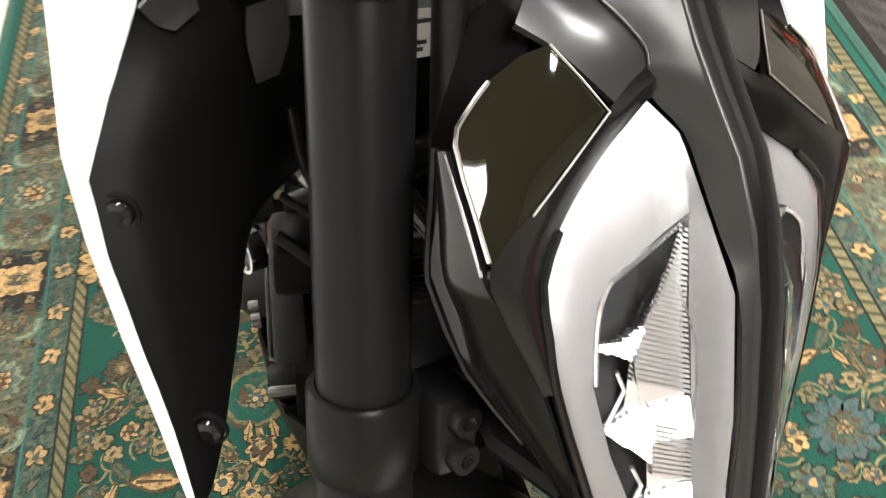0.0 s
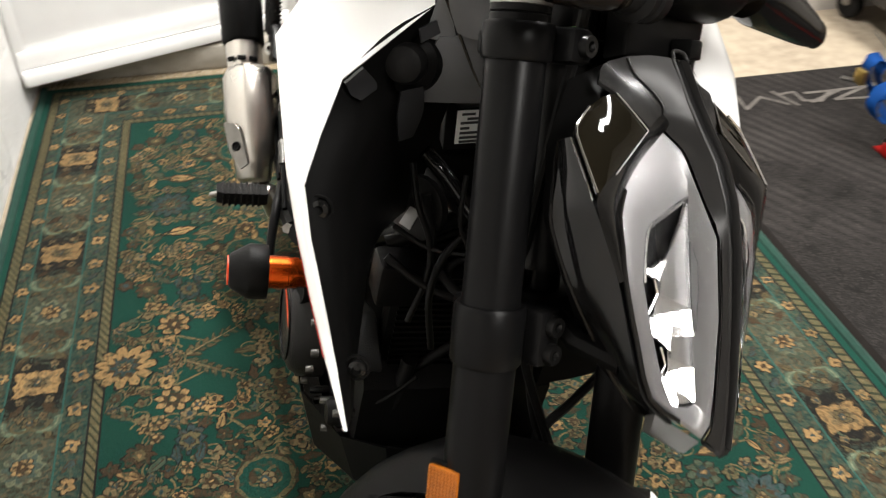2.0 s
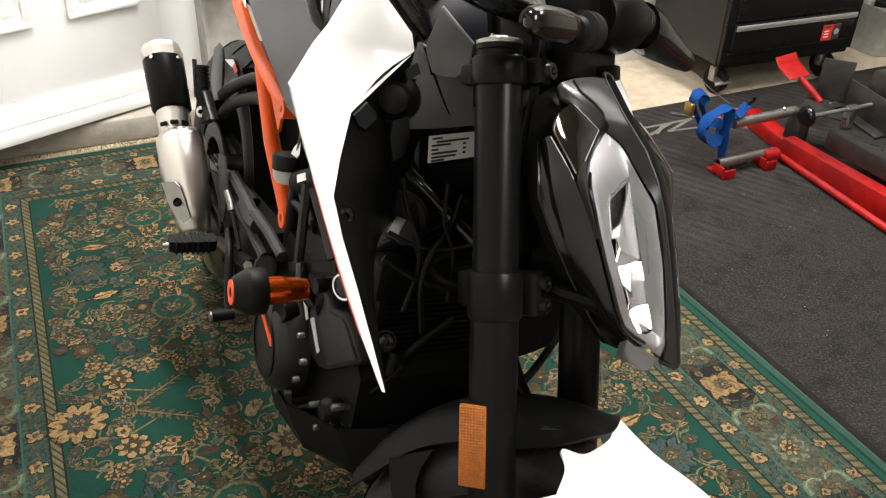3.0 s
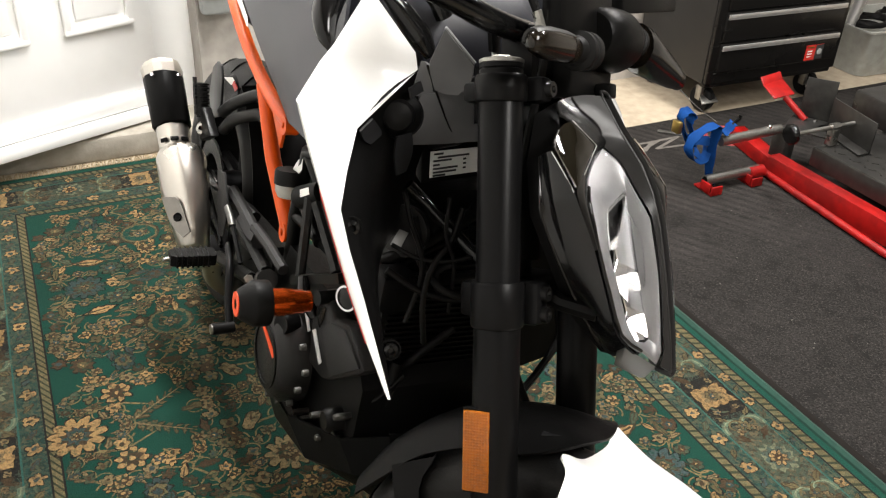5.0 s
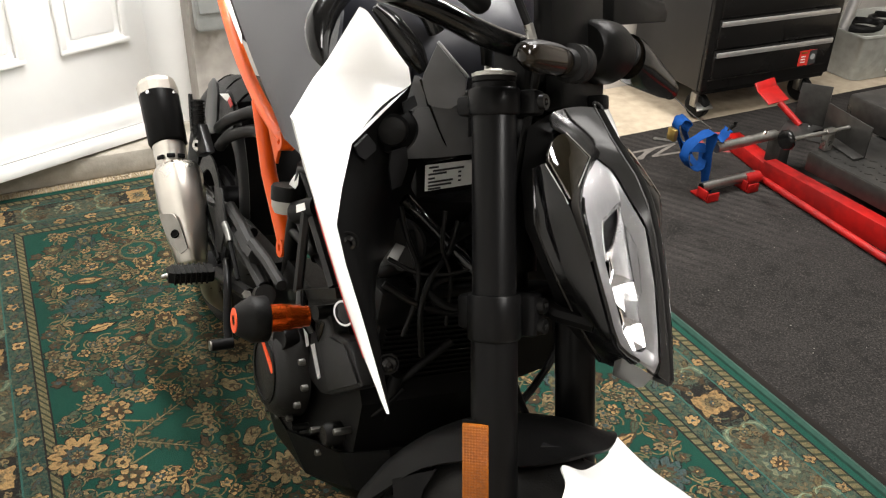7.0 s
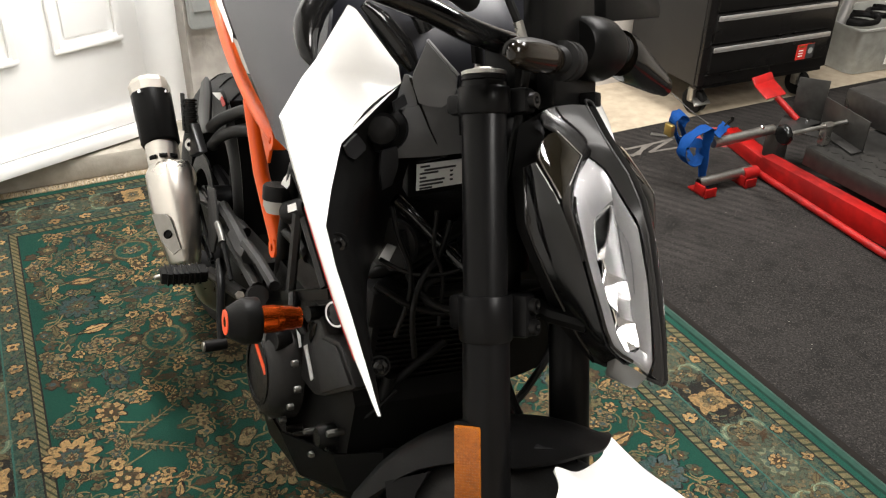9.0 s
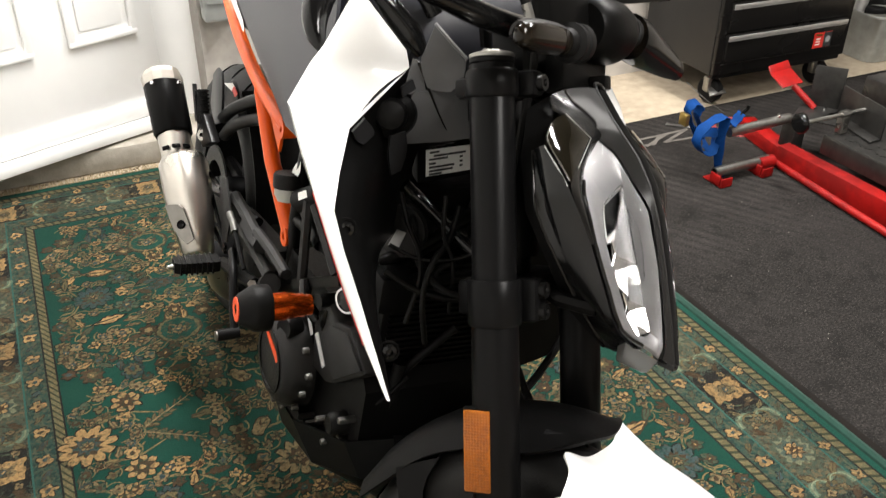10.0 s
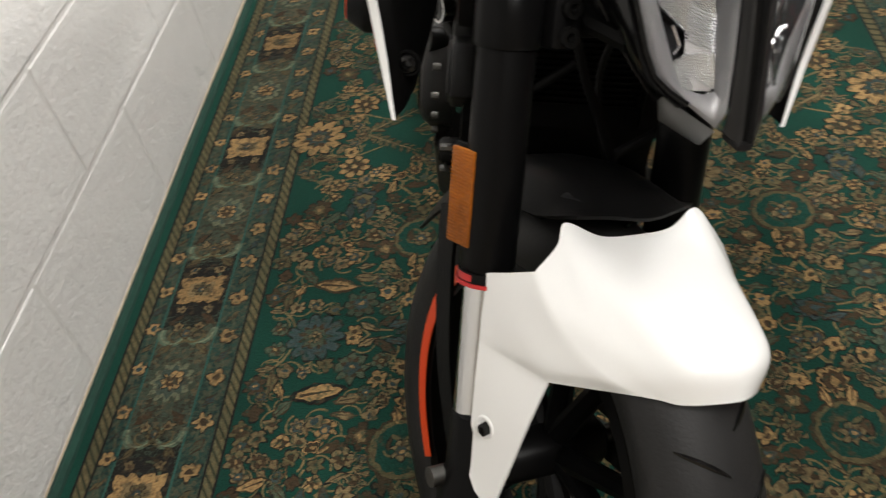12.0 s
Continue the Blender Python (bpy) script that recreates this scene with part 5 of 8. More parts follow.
def clamp(h0, h1, name, ring, bolt_h):
    zc, zh = (h0 + h1) / 2, h1 - h0
    c = fpart(name, box((0, LD - 0.03, zc), (2 * LX - 0.03, 0.062, zh * 0.8), 0.006), "satin_black", None, "black cast triple clamp")
    for s in (-1, 1):
        bm = lathe([(0.026, h0), (ring, h0), (ring + 0.002, h0 + 0.003), (ring + 0.002, h1 - 0.003), (ring, h1), (0.026, h1)], (s * LX, LD, 0), (0, 0, 1), 36, closed=True)
        fpart("clamp_ring", bm, "satin_black", c)
        fpart("clamp_lug", box((s * (LX - 0.034), LD + 0.022, zc), (0.028, 0.038, zh * 0.96), 0.006), "satin_black", c)
        for h in bolt_h:
            b_ = fpart("pinch_bolt", lathe([(0.0035, 0.003), (0.0045, 0.010), (0.0085, 0.010), (0.0092, 0.008), (0.0092, 0.0), (0.001, 0.0)], (s * (LX - 0.034), LD + 0.038, h), (0, 1, 0), 18), "frame_black", c, "black socket bolt")
            fpart("bolt_socket", lathe([(0.001, 0.0035), (0.0042, 0.0035), (0.0042, 0.0105), (0.001, 0.0055)], (s * (LX - 0.034), LD + 0.038, h), (0, 1, 0), 6), "gloss_black", c)
    return c


clamp(0.424, 0.476, "lower_clamp", 0.0288, (0.437, 0.461))
top = clamp(0.676, 0.706, "top_clamp", 0.0275, (0.691,))
fpart("steering_stem", lathe([(0.018, 0.43), (0.018, 0.72)], (0, 0.01, 0), (0, 0, 1), 20), "satin_black")
fpart("stem_nut", lathe([(0.001, 0.726), (0.015, 0.726), (0.017, 0.722), (0.017, 0.706), (0.001, 0.706)], (0, 0.01, 0), (0, 0, 1), 6), "alu")

# headlight, hung straight ahead of the fork and a little off its middle
LAMP = FORK @ Matrix.Translation((0.032, 0.15, 0))


def lpart(name, bm, mat, parent=None, label="", smooth=40):
    bm.transform(LAMP)
    return part(name, bm, mat, parent or bike, label, smooth)


def H(pts, s):
    """Lamp points of one half, mirrored for the other."""
    return [(-s * x, d, h) for x, d, h in pts]


def both(pts):
    """A closed outline from the points of one half, running over the middle."""
    return list(pts) + [(-x, d, h) for x, d, h in pts[::-1]]


def mirror_depth(x, h):
    """How far ahead the reflector lies at one height, falling back away from the fin."""
    return float(np.interp(h, (0.4073, 0.4364, 0.4640, 0.4847, 0.5220, 0.5723), (0.0300, 0.0245, 0.0195, 0.0145, 0.0070, -0.0012))) - 0.42 * (abs(x) - 0.0216)


def within(outline, x, y):
    """Whether a point lies inside a closed outline."""
    odd = False
    for (x0, y0), (x1, y1) in zip(outline, outline[1:] + outline[:1]):
        if (y0 > y) != (y1 > y) and x < x0 + (y - y0) / (y1 - y0) * (x1 - x0):
            odd = not odd
    return odd


lamp = lpart("headlight", loft([
    both([(-0.020, -0.085, 0.690), (-0.085, -0.090, 0.665), (-0.112, -0.085, 0.610), (-0.112, -0.080, 0.550), (-0.075, -0.050, 0.440), (-0.020, -0.030, 0.385)]),
    both([(-0.016, -0.058, 0.686), (-0.080, -0.060, 0.655), (-0.112, -0.048, 0.605), (-0.108, -0.045, 0.550), (-0.070, -0.020, 0.440), (-0.018, 0.005, 0.380)])]), "matt_black", None, "angular headlight with black mask and clear lamps")
# centre fin: a dark groove between two thin lips
fin_line = [(-0.0390, 0.6900), (-0.0190, 0.6545), (-0.0030, 0.6300), (0.0120, 0.6080), (0.0258, 0.5760), (0.0355, 0.5365), (0.0428, 0.4840), (0.0495, 0.4200), (0.0530, 0.3660)]
fin_wide = [0.0128, 0.0124, 0.0121, 0.0118, 0.0114, 0.0108, 0.0100, 0.0090, 0.0080]
for s in (-1, 1):
    loops = [H([(-w + 0.0030, d - 0.008, h), (-w + 0.0026, d, h), (-w + 0.0018, d + 0.0016, h), (-w + 0.0004, d + 0.0012, h), (-w - 0.0006, d - 0.0006, h), (-w - 0.0006, d - 0.008, h)], s) for (d, h), w in zip(fin_line, fin_wide)]
    lpart("fin_lip", loft(loops), "fin_grey", lamp, "dark grey lip of the centre fin", smooth=50)
loops = [[(a * (w - 0.002), d - 0.0050 - 0.0012 * (1 - abs(a)), h) for a in (-1, -0.5, 0, 0.5, 1)] + [(w - 0.002, d - 0.012, h), (-w + 0.002, d - 0.012, h)] for (d, h), w in zip(fin_line, fin_wide)]
lpart("fin_groove", loft(loops), "gloss_black", lamp, "black groove of the centre fin", smooth=50)
lpart("fin_top", tube([(-0.0112, -0.0385, 0.6895), (-0.0085, -0.0415, 0.6950), (0.0, -0.0430, 0.6965), (0.0085, -0.0415, 0.6950), (0.0112, -0.0385, 0.6895)], 0.0019, 8, smooth=3), "fin_grey", lamp, smooth=60)
lpart("fin_tip", loft([[(a * 0.0085, 0.0525 + b, 0.3665 + c) for a, b, c in ((-1, 0, 0), (1, 0, 0), (1, -0.020, 0.006), (-1, -0.020, 0.006))], [(a * 0.0075, 0.0520 + b, 0.3615 + c) for a, b, c in ((-1, 0, 0), (1, 0, 0), (1, -0.018, 0.006), (-1, -0.018, 0.006))]]), "fin_grey", lamp)

LENS = [(-0.0285, -0.0280, 0.6283), (-0.0460, -0.0300, 0.6125), (-0.0690, -0.0265, 0.5970), (-0.0930, -0.0178, 0.5822), (-0.1095, -0.0090, 0.5650), (-0.1090, -0.0030, 0.5400), (-0.1060, 0.0015, 0.5140), (-0.0910, 0.0100, 0.4620), (-0.0740, 0.0172, 0.4175), (-0.0480, 0.0310, 0.3970), (-0.0240, 0.0425, 0.3785), (-0.0188, 0.0465, 0.3920), (-0.0180, 0.0438, 0.4320), (-0.0180, 0.0400, 0.4820), (-0.0180, 0.0287, 0.5465), (-0.0180, 0.0133, 0.5715), (-0.0180, 0.0003, 0.5920), (-0.0192, -0.0138, 0.6144)]
BOWL = [(-0.0200, -0.0028, 0.5785), (-0.0360, -0.0030, 0.5735), (-0.0545, -0.0035, 0.5655), (-0.0720, -0.0042, 0.5580), (-0.0820, -0.0010, 0.5500), (-0.0858, 0.0022, 0.5330), (-0.0882, 0.0062, 0.5130), (-0.0790, 0.0138, 0.4735), (-0.0592, 0.0168, 0.4313), (-0.0500, 0.0235, 0.4085), (-0.0320, 0.0285, 0.4040), (-0.0222, 0.0300, 0.4065), (-0.0216, 0.0250, 0.4320), (-0.0215, 0.0155, 0.4820), (-0.0213, 0.0040, 0.5465), (-0.0211, -0.0008, 0.5690), (-0.0208, -0.0018, 0.5740), (-0.0204, -0.0024, 0.5770)]
for s in (-1, 1):
    # grey flank from the fin's lip to the lens, running up into the brow
    flank = [[(-0.0128, -0.0395, 0.6900), (-0.0280, -0.0510, 0.6905), (-0.0440, -0.0640, 0.6880)],
             [(-0.0126, -0.0290, 0.6725), (-0.0260, -0.0395, 0.6750), (-0.0431, -0.0547, 0.6742)],
             [(-0.0124, -0.0190, 0.6545), (-0.0195, -0.0255, 0.6535), (-0.0280, -0.0345, 0.6515)],
             [(-0.0122, -0.0105, 0.6410), (-0.0195, -0.0195, 0.6425), (-0.0288, -0.0310, 0.6440)],
             [(-0.0121, -0.0035, 0.6300), (-0.0185, -0.0155, 0.6290), (-0.0270, -0.0285, 0.6300)],
             [(-0.0119, 0.0090, 0.6120), (-0.0155, -0.0005, 0.6130), (-0.0190, -0.0130, 0.6144)],
             [(-0.0117, 0.0178, 0.5950), (-0.0148, 0.0105, 0.5935), (-0.0180, 0.0010, 0.5920)],
             [(-0.0113, 0.0270, 0.5715), (-0.0145, 0.0215, 0.5715), (-0.0180, 0.0140, 0.5715)],
             [(-0.0109, 0.0330, 0.5465), (-0.0142, 0.0315, 0.5465), (-0.0180, 0.0293, 0.5465)],
             [(-0.0100, 0.0425, 0.4830), (-0.0140, 0.0418, 0.4825), (-0.0180, 0.0405, 0.4820)],
             [(-0.0092, 0.0483, 0.4310), (-0.0136, 0.0465, 0.4315), (-0.0180, 0.0443, 0.4320)],
             [(-0.0086, 0.0515, 0.3920), (-0.0136, 0.0495, 0.3920), (-0.0188, 0.0470, 0.3920)],
             [(-0.0081, 0.0525, 0.3680), (-0.0130, 0.0490, 0.3710), (-0.0200, 0.0440, 0.3770)]]
    lpart("brow", sheet([H(r, s) for r in flank], 0.003, 3, 3), "fin_grey", lamp, "dark grey plastic brow beside the fin", smooth=50)
    facet = [[(-0.0440, -0.0640, 0.6880), (-0.0660, -0.0700, 0.6800), (-0.0900, -0.0560, 0.6650)],
             [(-0.0431, -0.0547, 0.6742), (-0.0610, -0.0580, 0.6690), (-0.0800, -0.0470, 0.6580)],
             [(-0.0350, -0.0440, 0.6630), (-0.0530, -0.0455, 0.6585), (-0.0720, -0.0395, 0.6500)],
             [(-0.0280, -0.0345, 0.6515), (-0.0445, -0.0350, 0.6465), (-0.0615, -0.0302, 0.6385)],
             [(-0.0288, -0.0310, 0.6440), (-0.0415, -0.0295, 0.6380), (-0.0541, -0.0268, 0.6315)]]
    lpart("brow_facet", sheet([H(r, s) for r in facet], 0.003, 3, 2), "fin_satin", lamp, "smooth grey brow facet", smooth=50)
    lpart("brow_ridge", tube(H([(-0.0440, -0.0625, 0.6865), (-0.0431, -0.0540, 0.6745), (-0.0350, -0.0432, 0.6635), (-0.0284, -0.0338, 0.6520), (-0.0288, -0.0303, 0.6440)], s), 0.0013, 8, smooth=3), "fin_satin", lamp, smooth=60)
    # gloss black band between window and lens
    b_out = [(-0.0235, -0.0300, 0.6400), (-0.0290, -0.0312, 0.6434), (-0.0545, -0.0272, 0.6305), (-0.0640, -0.0235, 0.6275), (-0.0900, -0.0185, 0.6110), (-0.1150, -0.0145, 0.5965), (-0.1400, -0.0100, 0.5790), (-0.1320, -0.0065, 0.5540), (-0.1135, 0.0000, 0.5140)]
    b_in = [(-0.0240, -0.0255, 0.6290), (-0.0280, -0.0283, 0.6288), (-0.0400, -0.0298, 0.6180), (-0.0500, -0.0302, 0.6098), (-0.0700, -0.0262, 0.5968), (-0.0925, -0.0180, 0.5825), (-0.1098, -0.0092, 0.5652), (-0.1092, -0.0034, 0.5400), (-0.1062, 0.0012, 0.5140)]
    lpart("lamp_band", sheet([H([a, tuple((np.array(a) + np.array(b)) / 2 + np.array((0, 0.0022, 0.0012))), b], s) for a, b in zip(b_out, b_in)], 0.003, 3, 3), "gloss_black", lamp, "gloss black band round the lamp", smooth=60)
    # smoked window, slightly domed, with bright edges
    win = [(-0.1357, -0.0391, 0.6250), (-0.1270, -0.0435, 0.6350), (-0.1120, -0.0470, 0.6450), (-0.0940, -0.0480, 0.6530), (-0.0800, -0.0460, 0.6565), (-0.0710, -0.0350, 0.6440), (-0.0626, -0.0240, 0.6295), (-0.0880, -0.0195, 0.6130), (-0.1140, -0.0150, 0.5970), (-0.1396, -0.0100, 0.5812), (-0.1380, -0.0230, 0.6010)]
    mid_ = np.mean(np.array(win), axis=0)
    rings = [H([tuple(mid_ + (np.array(p) - mid_) * k + np.array((-0.2, 0.81, 0.55)) * o) for p in win], s) for k, o in ((1.0, -0.004), (1.0, 0.0), (0.72, 0.0016), (0.36, 0.0026), (0.04, 0.0030))]
    lpart("smoked_window", loft(rings), "smoke", lamp, "smoked position light window", smooth=50)
    lpart("window_trim", tube(H([(-0.1130, -0.0460, 0.6450), (-0.1290, -0.0420, 0.6340), (-0.1366, -0.0380, 0.6240), (-0.1388, -0.0220, 0.6000), (-0.1398, -0.0110, 0.5830)], s), 0.0012, 6, smooth=2), "chrome", lamp, "bright window edge")
    lpart("window_trim", tube(H([(-0.1400, -0.0400, 0.6205), (-0.1425, -0.0240, 0.5980), (-0.1432, -0.0115, 0.5775)], s), 0.0009, 6), "chrome", lamp)
    lpart("window_trim", tube(H([(-0.0795, -0.0445, 0.6570), (-0.0702, -0.0335, 0.6435), (-0.0618, -0.0225, 0.6295), (-0.0880, -0.0180, 0.6125), (-0.1140, -0.0135, 0.5960)], s), 0.0006, 6), "zinc", lamp, "thin bright window edge")
    # gloss cheek with a hollow towards its back edge
    front = [(-0.1395, -0.0405, 0.6215), (-0.1425, -0.0260, 0.6000), (-0.1432, -0.0120, 0.5775), (-0.1330, -0.0062, 0.5530), (-0.1140, 0.0003, 0.5140), (-0.0985, 0.0085, 0.4620), (-0.0810, 0.0155, 0.4175), (-0.0530, 0.0270, 0.3935)]
    back = [(-0.1300, -0.0595, 0.6165), (-0.1320, -0.0580, 0.5905), (-0.1365, -0.0545, 0.5640), (-0.1330, -0.0540, 0.5480), (-0.1215, -0.0430, 0.5090), (-0.0905, -0.0345, 0.4600), (-0.0660, -0.0245, 0.4205), (-0.0410, -0.0160, 0.3905)]
    hollow = [0.0, -0.003, -0.007, -0.006, -0.001, 0.0, 0.0, 0.0]
    rows = []
    for a, b, q in zip(front, back, hollow):
        a, b = np.array(a), np.array(b)
        rows.append([tuple(a), tuple(a + (b - a) * 0.30 + np.array((-0.0030, 0.0, 0.0))), tuple(a + (b - a) * 0.62 + np.array((-0.0025, 0.0, 0.0))), tuple(a + (b - a) * 0.80 + np.array((-0.0015 - q, 0.0, 0.0))), tuple(b)])
    lpart("cheek", sheet([H(r, s) for r in rows], 0.003, 3, 4), "cheek_black", lamp, "gloss black side cheek", smooth=40)
    lpart("cheek_edge", tube(H([(x - 0.0006, d, h) for x, d, h in back], s), 0.0017, 6, smooth=2), "gloss_black", lamp)
    lpart("cheek_foot", loft([H(q, s) for q in ([(-0.066, -0.022, 0.421), (-0.058, -0.004, 0.417), (-0.050, -0.012, 0.412)], [(-0.046, -0.014, 0.391), (-0.040, 0.000, 0.387), (-0.034, -0.008, 0.384)])]), "matt_black", lamp)
    # lamp: silver surround, bowl, optics, lens
    mids = [[tuple(np.array(a) * (1 - k) + np.array(b) * k + np.array((0, o, 0))) for a, b in zip(LENS, BOWL)] for k, o in ((0.22, 0.0016), (0.55, 0.0022), (0.85, 0.0012))]
    lpart("lamp_surround", loft([H(l, s) for l in [[(x, d - 0.002, h) for x, d, h in LENS]] + mids + [BOWL]], caps=False), "lamp_grey", lamp, "silver lamp surround", smooth=45)
    # the dark reflection in the mirror bowl is put into its colour
    deep = [(x * 0.95 - 0.002, d - 0.020, h - 0.001) for x, d, h in BOWL]
    deeper = [(x * 0.70 - 0.012, d - 0.026, 0.49 + (h - 0.49) * 0.75) for x, d, h in BOWL]
    bm = loft([H(BOWL, s), H(deep, s), H(deeper, s)], caps=False)
    bm.faces.new(list(bm.verts)[2 * len(BOWL):])
    lpart("lamp_bowl", bm, "lamp_dark", lamp, "lamp bowl coloured by its dark reflection", smooth=30)
    lpart("bowl_edge", loft([H(q, s) for q in ([(-0.0200, -0.0018, 0.5790), (-0.0202, -0.0035, 0.5735), (-0.0202, -0.0080, 0.5745)], [(-0.0545, -0.0018, 0.5665), (-0.0535, -0.0042, 0.5600), (-0.0540, -0.0090, 0.5620)], [(-0.0722, -0.0030, 0.5590), (-0.0700, -0.0055, 0.5520), (-0.0710, -0.0110, 0.5540)])]), "reflector", lamp, "bright bowl edge", smooth=30)
    lpart("bowl_edge", tube(H([(-0.0718, -0.0035, 0.5570), (-0.0812, 0.0000, 0.5495), (-0.0850, 0.0030, 0.5330), (-0.0872, 0.0070, 0.5130)], s), 0.0012, 6, smooth=2), "reflector", lamp)
    # ribbed mirror in two lobes, each ending in a foot that faces up and outwards
    bm = bmesh.new()
    for h0, h1, at, wide in ((0.4860, 0.5720, (0.486, 0.510, 0.530, 0.550, 0.572), (0.0310, 0.0265, 0.0165, 0.0085, 0.0010)), (0.4370, 0.4640, (0.437, 0.450, 0.464), (0.0225, 0.0225, 0.0200))):
        for h in np.arange(h0, h1, 0.0027):
            dd, w = mirror_depth(-0.0216, h), float(np.interp(h, at, wide))
            prism(H([(-0.0216, dd + 0.0002, h), (-0.0216, dd - 0.0004, h + 0.0015), (-0.0216, dd - 0.0030, h + 0.0015), (-0.0216, dd - 0.0030, h)], s), Vector((s * w, -0.42 * w, 0.40 * w)), bm=bm)
    tagged(lpart("ribbed_mirror", bm, "reflector", lamp, "ribbed mirror reflector", smooth=0), kind="stuff")
    lobe = ((0.4060, 0.4070, 0.4240, 0.4345, 0.4520, 0.4730, 0.4810, 0.5100, 0.5300, 0.5500, 0.5720), (0.0400, 0.0520, 0.0575, 0.0430, 0.0430, 0.0670, 0.0530, 0.0480, 0.0380, 0.0300, 0.0226))
    bm = sheet([H([(-x, mirror_depth(x, h) - 0.0034, h) for x in np.linspace(0.0216, float(np.interp(h, *lobe)), 6)], s) for h in np.linspace(0.406, 0.572, 60)], 0.0008, 1, 1)
    lpart("mirror_back", bm, "reflector", lamp, "smooth mirror behind the ribs", smooth=40)
    # cells cut to the outline of the white highlights and tilted towards the lamp
    for outline, deep_ in (([(-0.0216, 0.4850), (-0.0216, 0.4635), (-0.0427, 0.4640), (-0.0430, 0.4520), (-0.0670, 0.4730), (-0.0540, 0.4800)], 0.0), ([(-0.0216, 0.4370), (-0.0216, 0.4073), (-0.0400, 0.4205), (-0.0385, 0.4055), (-0.0520, 0.4075), (-0.0575, 0.4240), (-0.0430, 0.4345)], 0.0), ([(-0.0820, 0.5230), (-0.0600, 0.5184), (-0.0460, 0.5258), (-0.0534, 0.5102)], 0.003)):
        bm = bmesh.new()
        for x, h in [(x, h) for x in np.arange(-0.084, -0.020, 0.0016) for h in np.arange(0.405, 0.530, 0.0016)]:
            if not within(outline, x, h):
                continue
            c = (x, mirror_depth(x, h) + deep_, h)
            cell = [(x + a, c[1] + (0.62 * a - 0.60 * b) / 0.66, h + b) for a, b in ((-0.0008, -0.0008), (0.0008, -0.0008), (0.0008, 0.0008), (-0.0008, 0.0008))]
            prism(H(cell, s), (0, -0.004, 0), bm=bm)
        tagged(lpart("foot_highlight", bm, "mirror", lamp, "mirror cells shaped as the bright highlight", smooth=0), kind="stuff")
    for pl in ([(-0.0725, 0.0060, 0.5145), (-0.0655, 0.0065, 0.5015), (-0.0760, 0.0070, 0.4865)], [(-0.0595, 0.0125, 0.4567), (-0.0500, 0.0130, 0.4410), (-0.0560, 0.0140, 0.4340)]):
        lpart("mirror_edge", tube(H(pl, s), 0.0013, 6), "reflector", lamp)
    cen = np.mean(np.array(LENS), axis=0)
    shell = [[tuple(cen + (np.array(p) - cen) * k + np.array((0, o, 0))) for p in LENS] for k, o in ((1.0, 0.0012), (0.96, 0.0040), (0.75, 0.0075), (0.35, 0.0100))]
    inner_ = [[(x, d - 0.0016, h) for x, d, h in l] for l in shell[::-1]]
    glass = lpart("lens", loft([H(l, s) for l in shell + inner_] , caps=False), "clear", lamp, "clear headlight lens", smooth=60)
    glass.visible_shadow = False
    cap_ = lpart("lens_middle", loft([H(shell[-1], s), H(inner_[0], s)]), "clear", lamp, smooth=60)
    cap_.visible_shadow = False
    lpart("lamp_rim", tube(H([(x - 0.001, d + 0.0004, h) for x, d, h in LENS[3:10]], s), 0.0026, 8, smooth=2), "gloss_black", lamp, "black lamp rim")
    lpart("lower_lip", loft([H(q, s) for q in ([(-0.064, 0.018, 0.402), (-0.024, 0.040, 0.376), (-0.020, 0.028, 0.372), (-0.058, 0.006, 0.396)], [(-0.054, 0.010, 0.382), (-0.026, 0.028, 0.362), (-0.022, 0.020, 0.360), (-0.050, 0.000, 0.378)])]), "lip_grey", lamp, "translucent lower lip")
lpart("mount_bracket", box((0.030, -0.052, 0.700), (0.02, 0.022, 0.018), 0.003), "matt_black", lamp)
for s in (-1, 1):
    fpart("lamp_stay", tube([(s * 0.05, LD + 0.03, 0.46), (s * 0.06, 0.10, 0.45), (s * 0.05, 0.14, 0.44)], 0.010, 8), "matt_black", lamp)

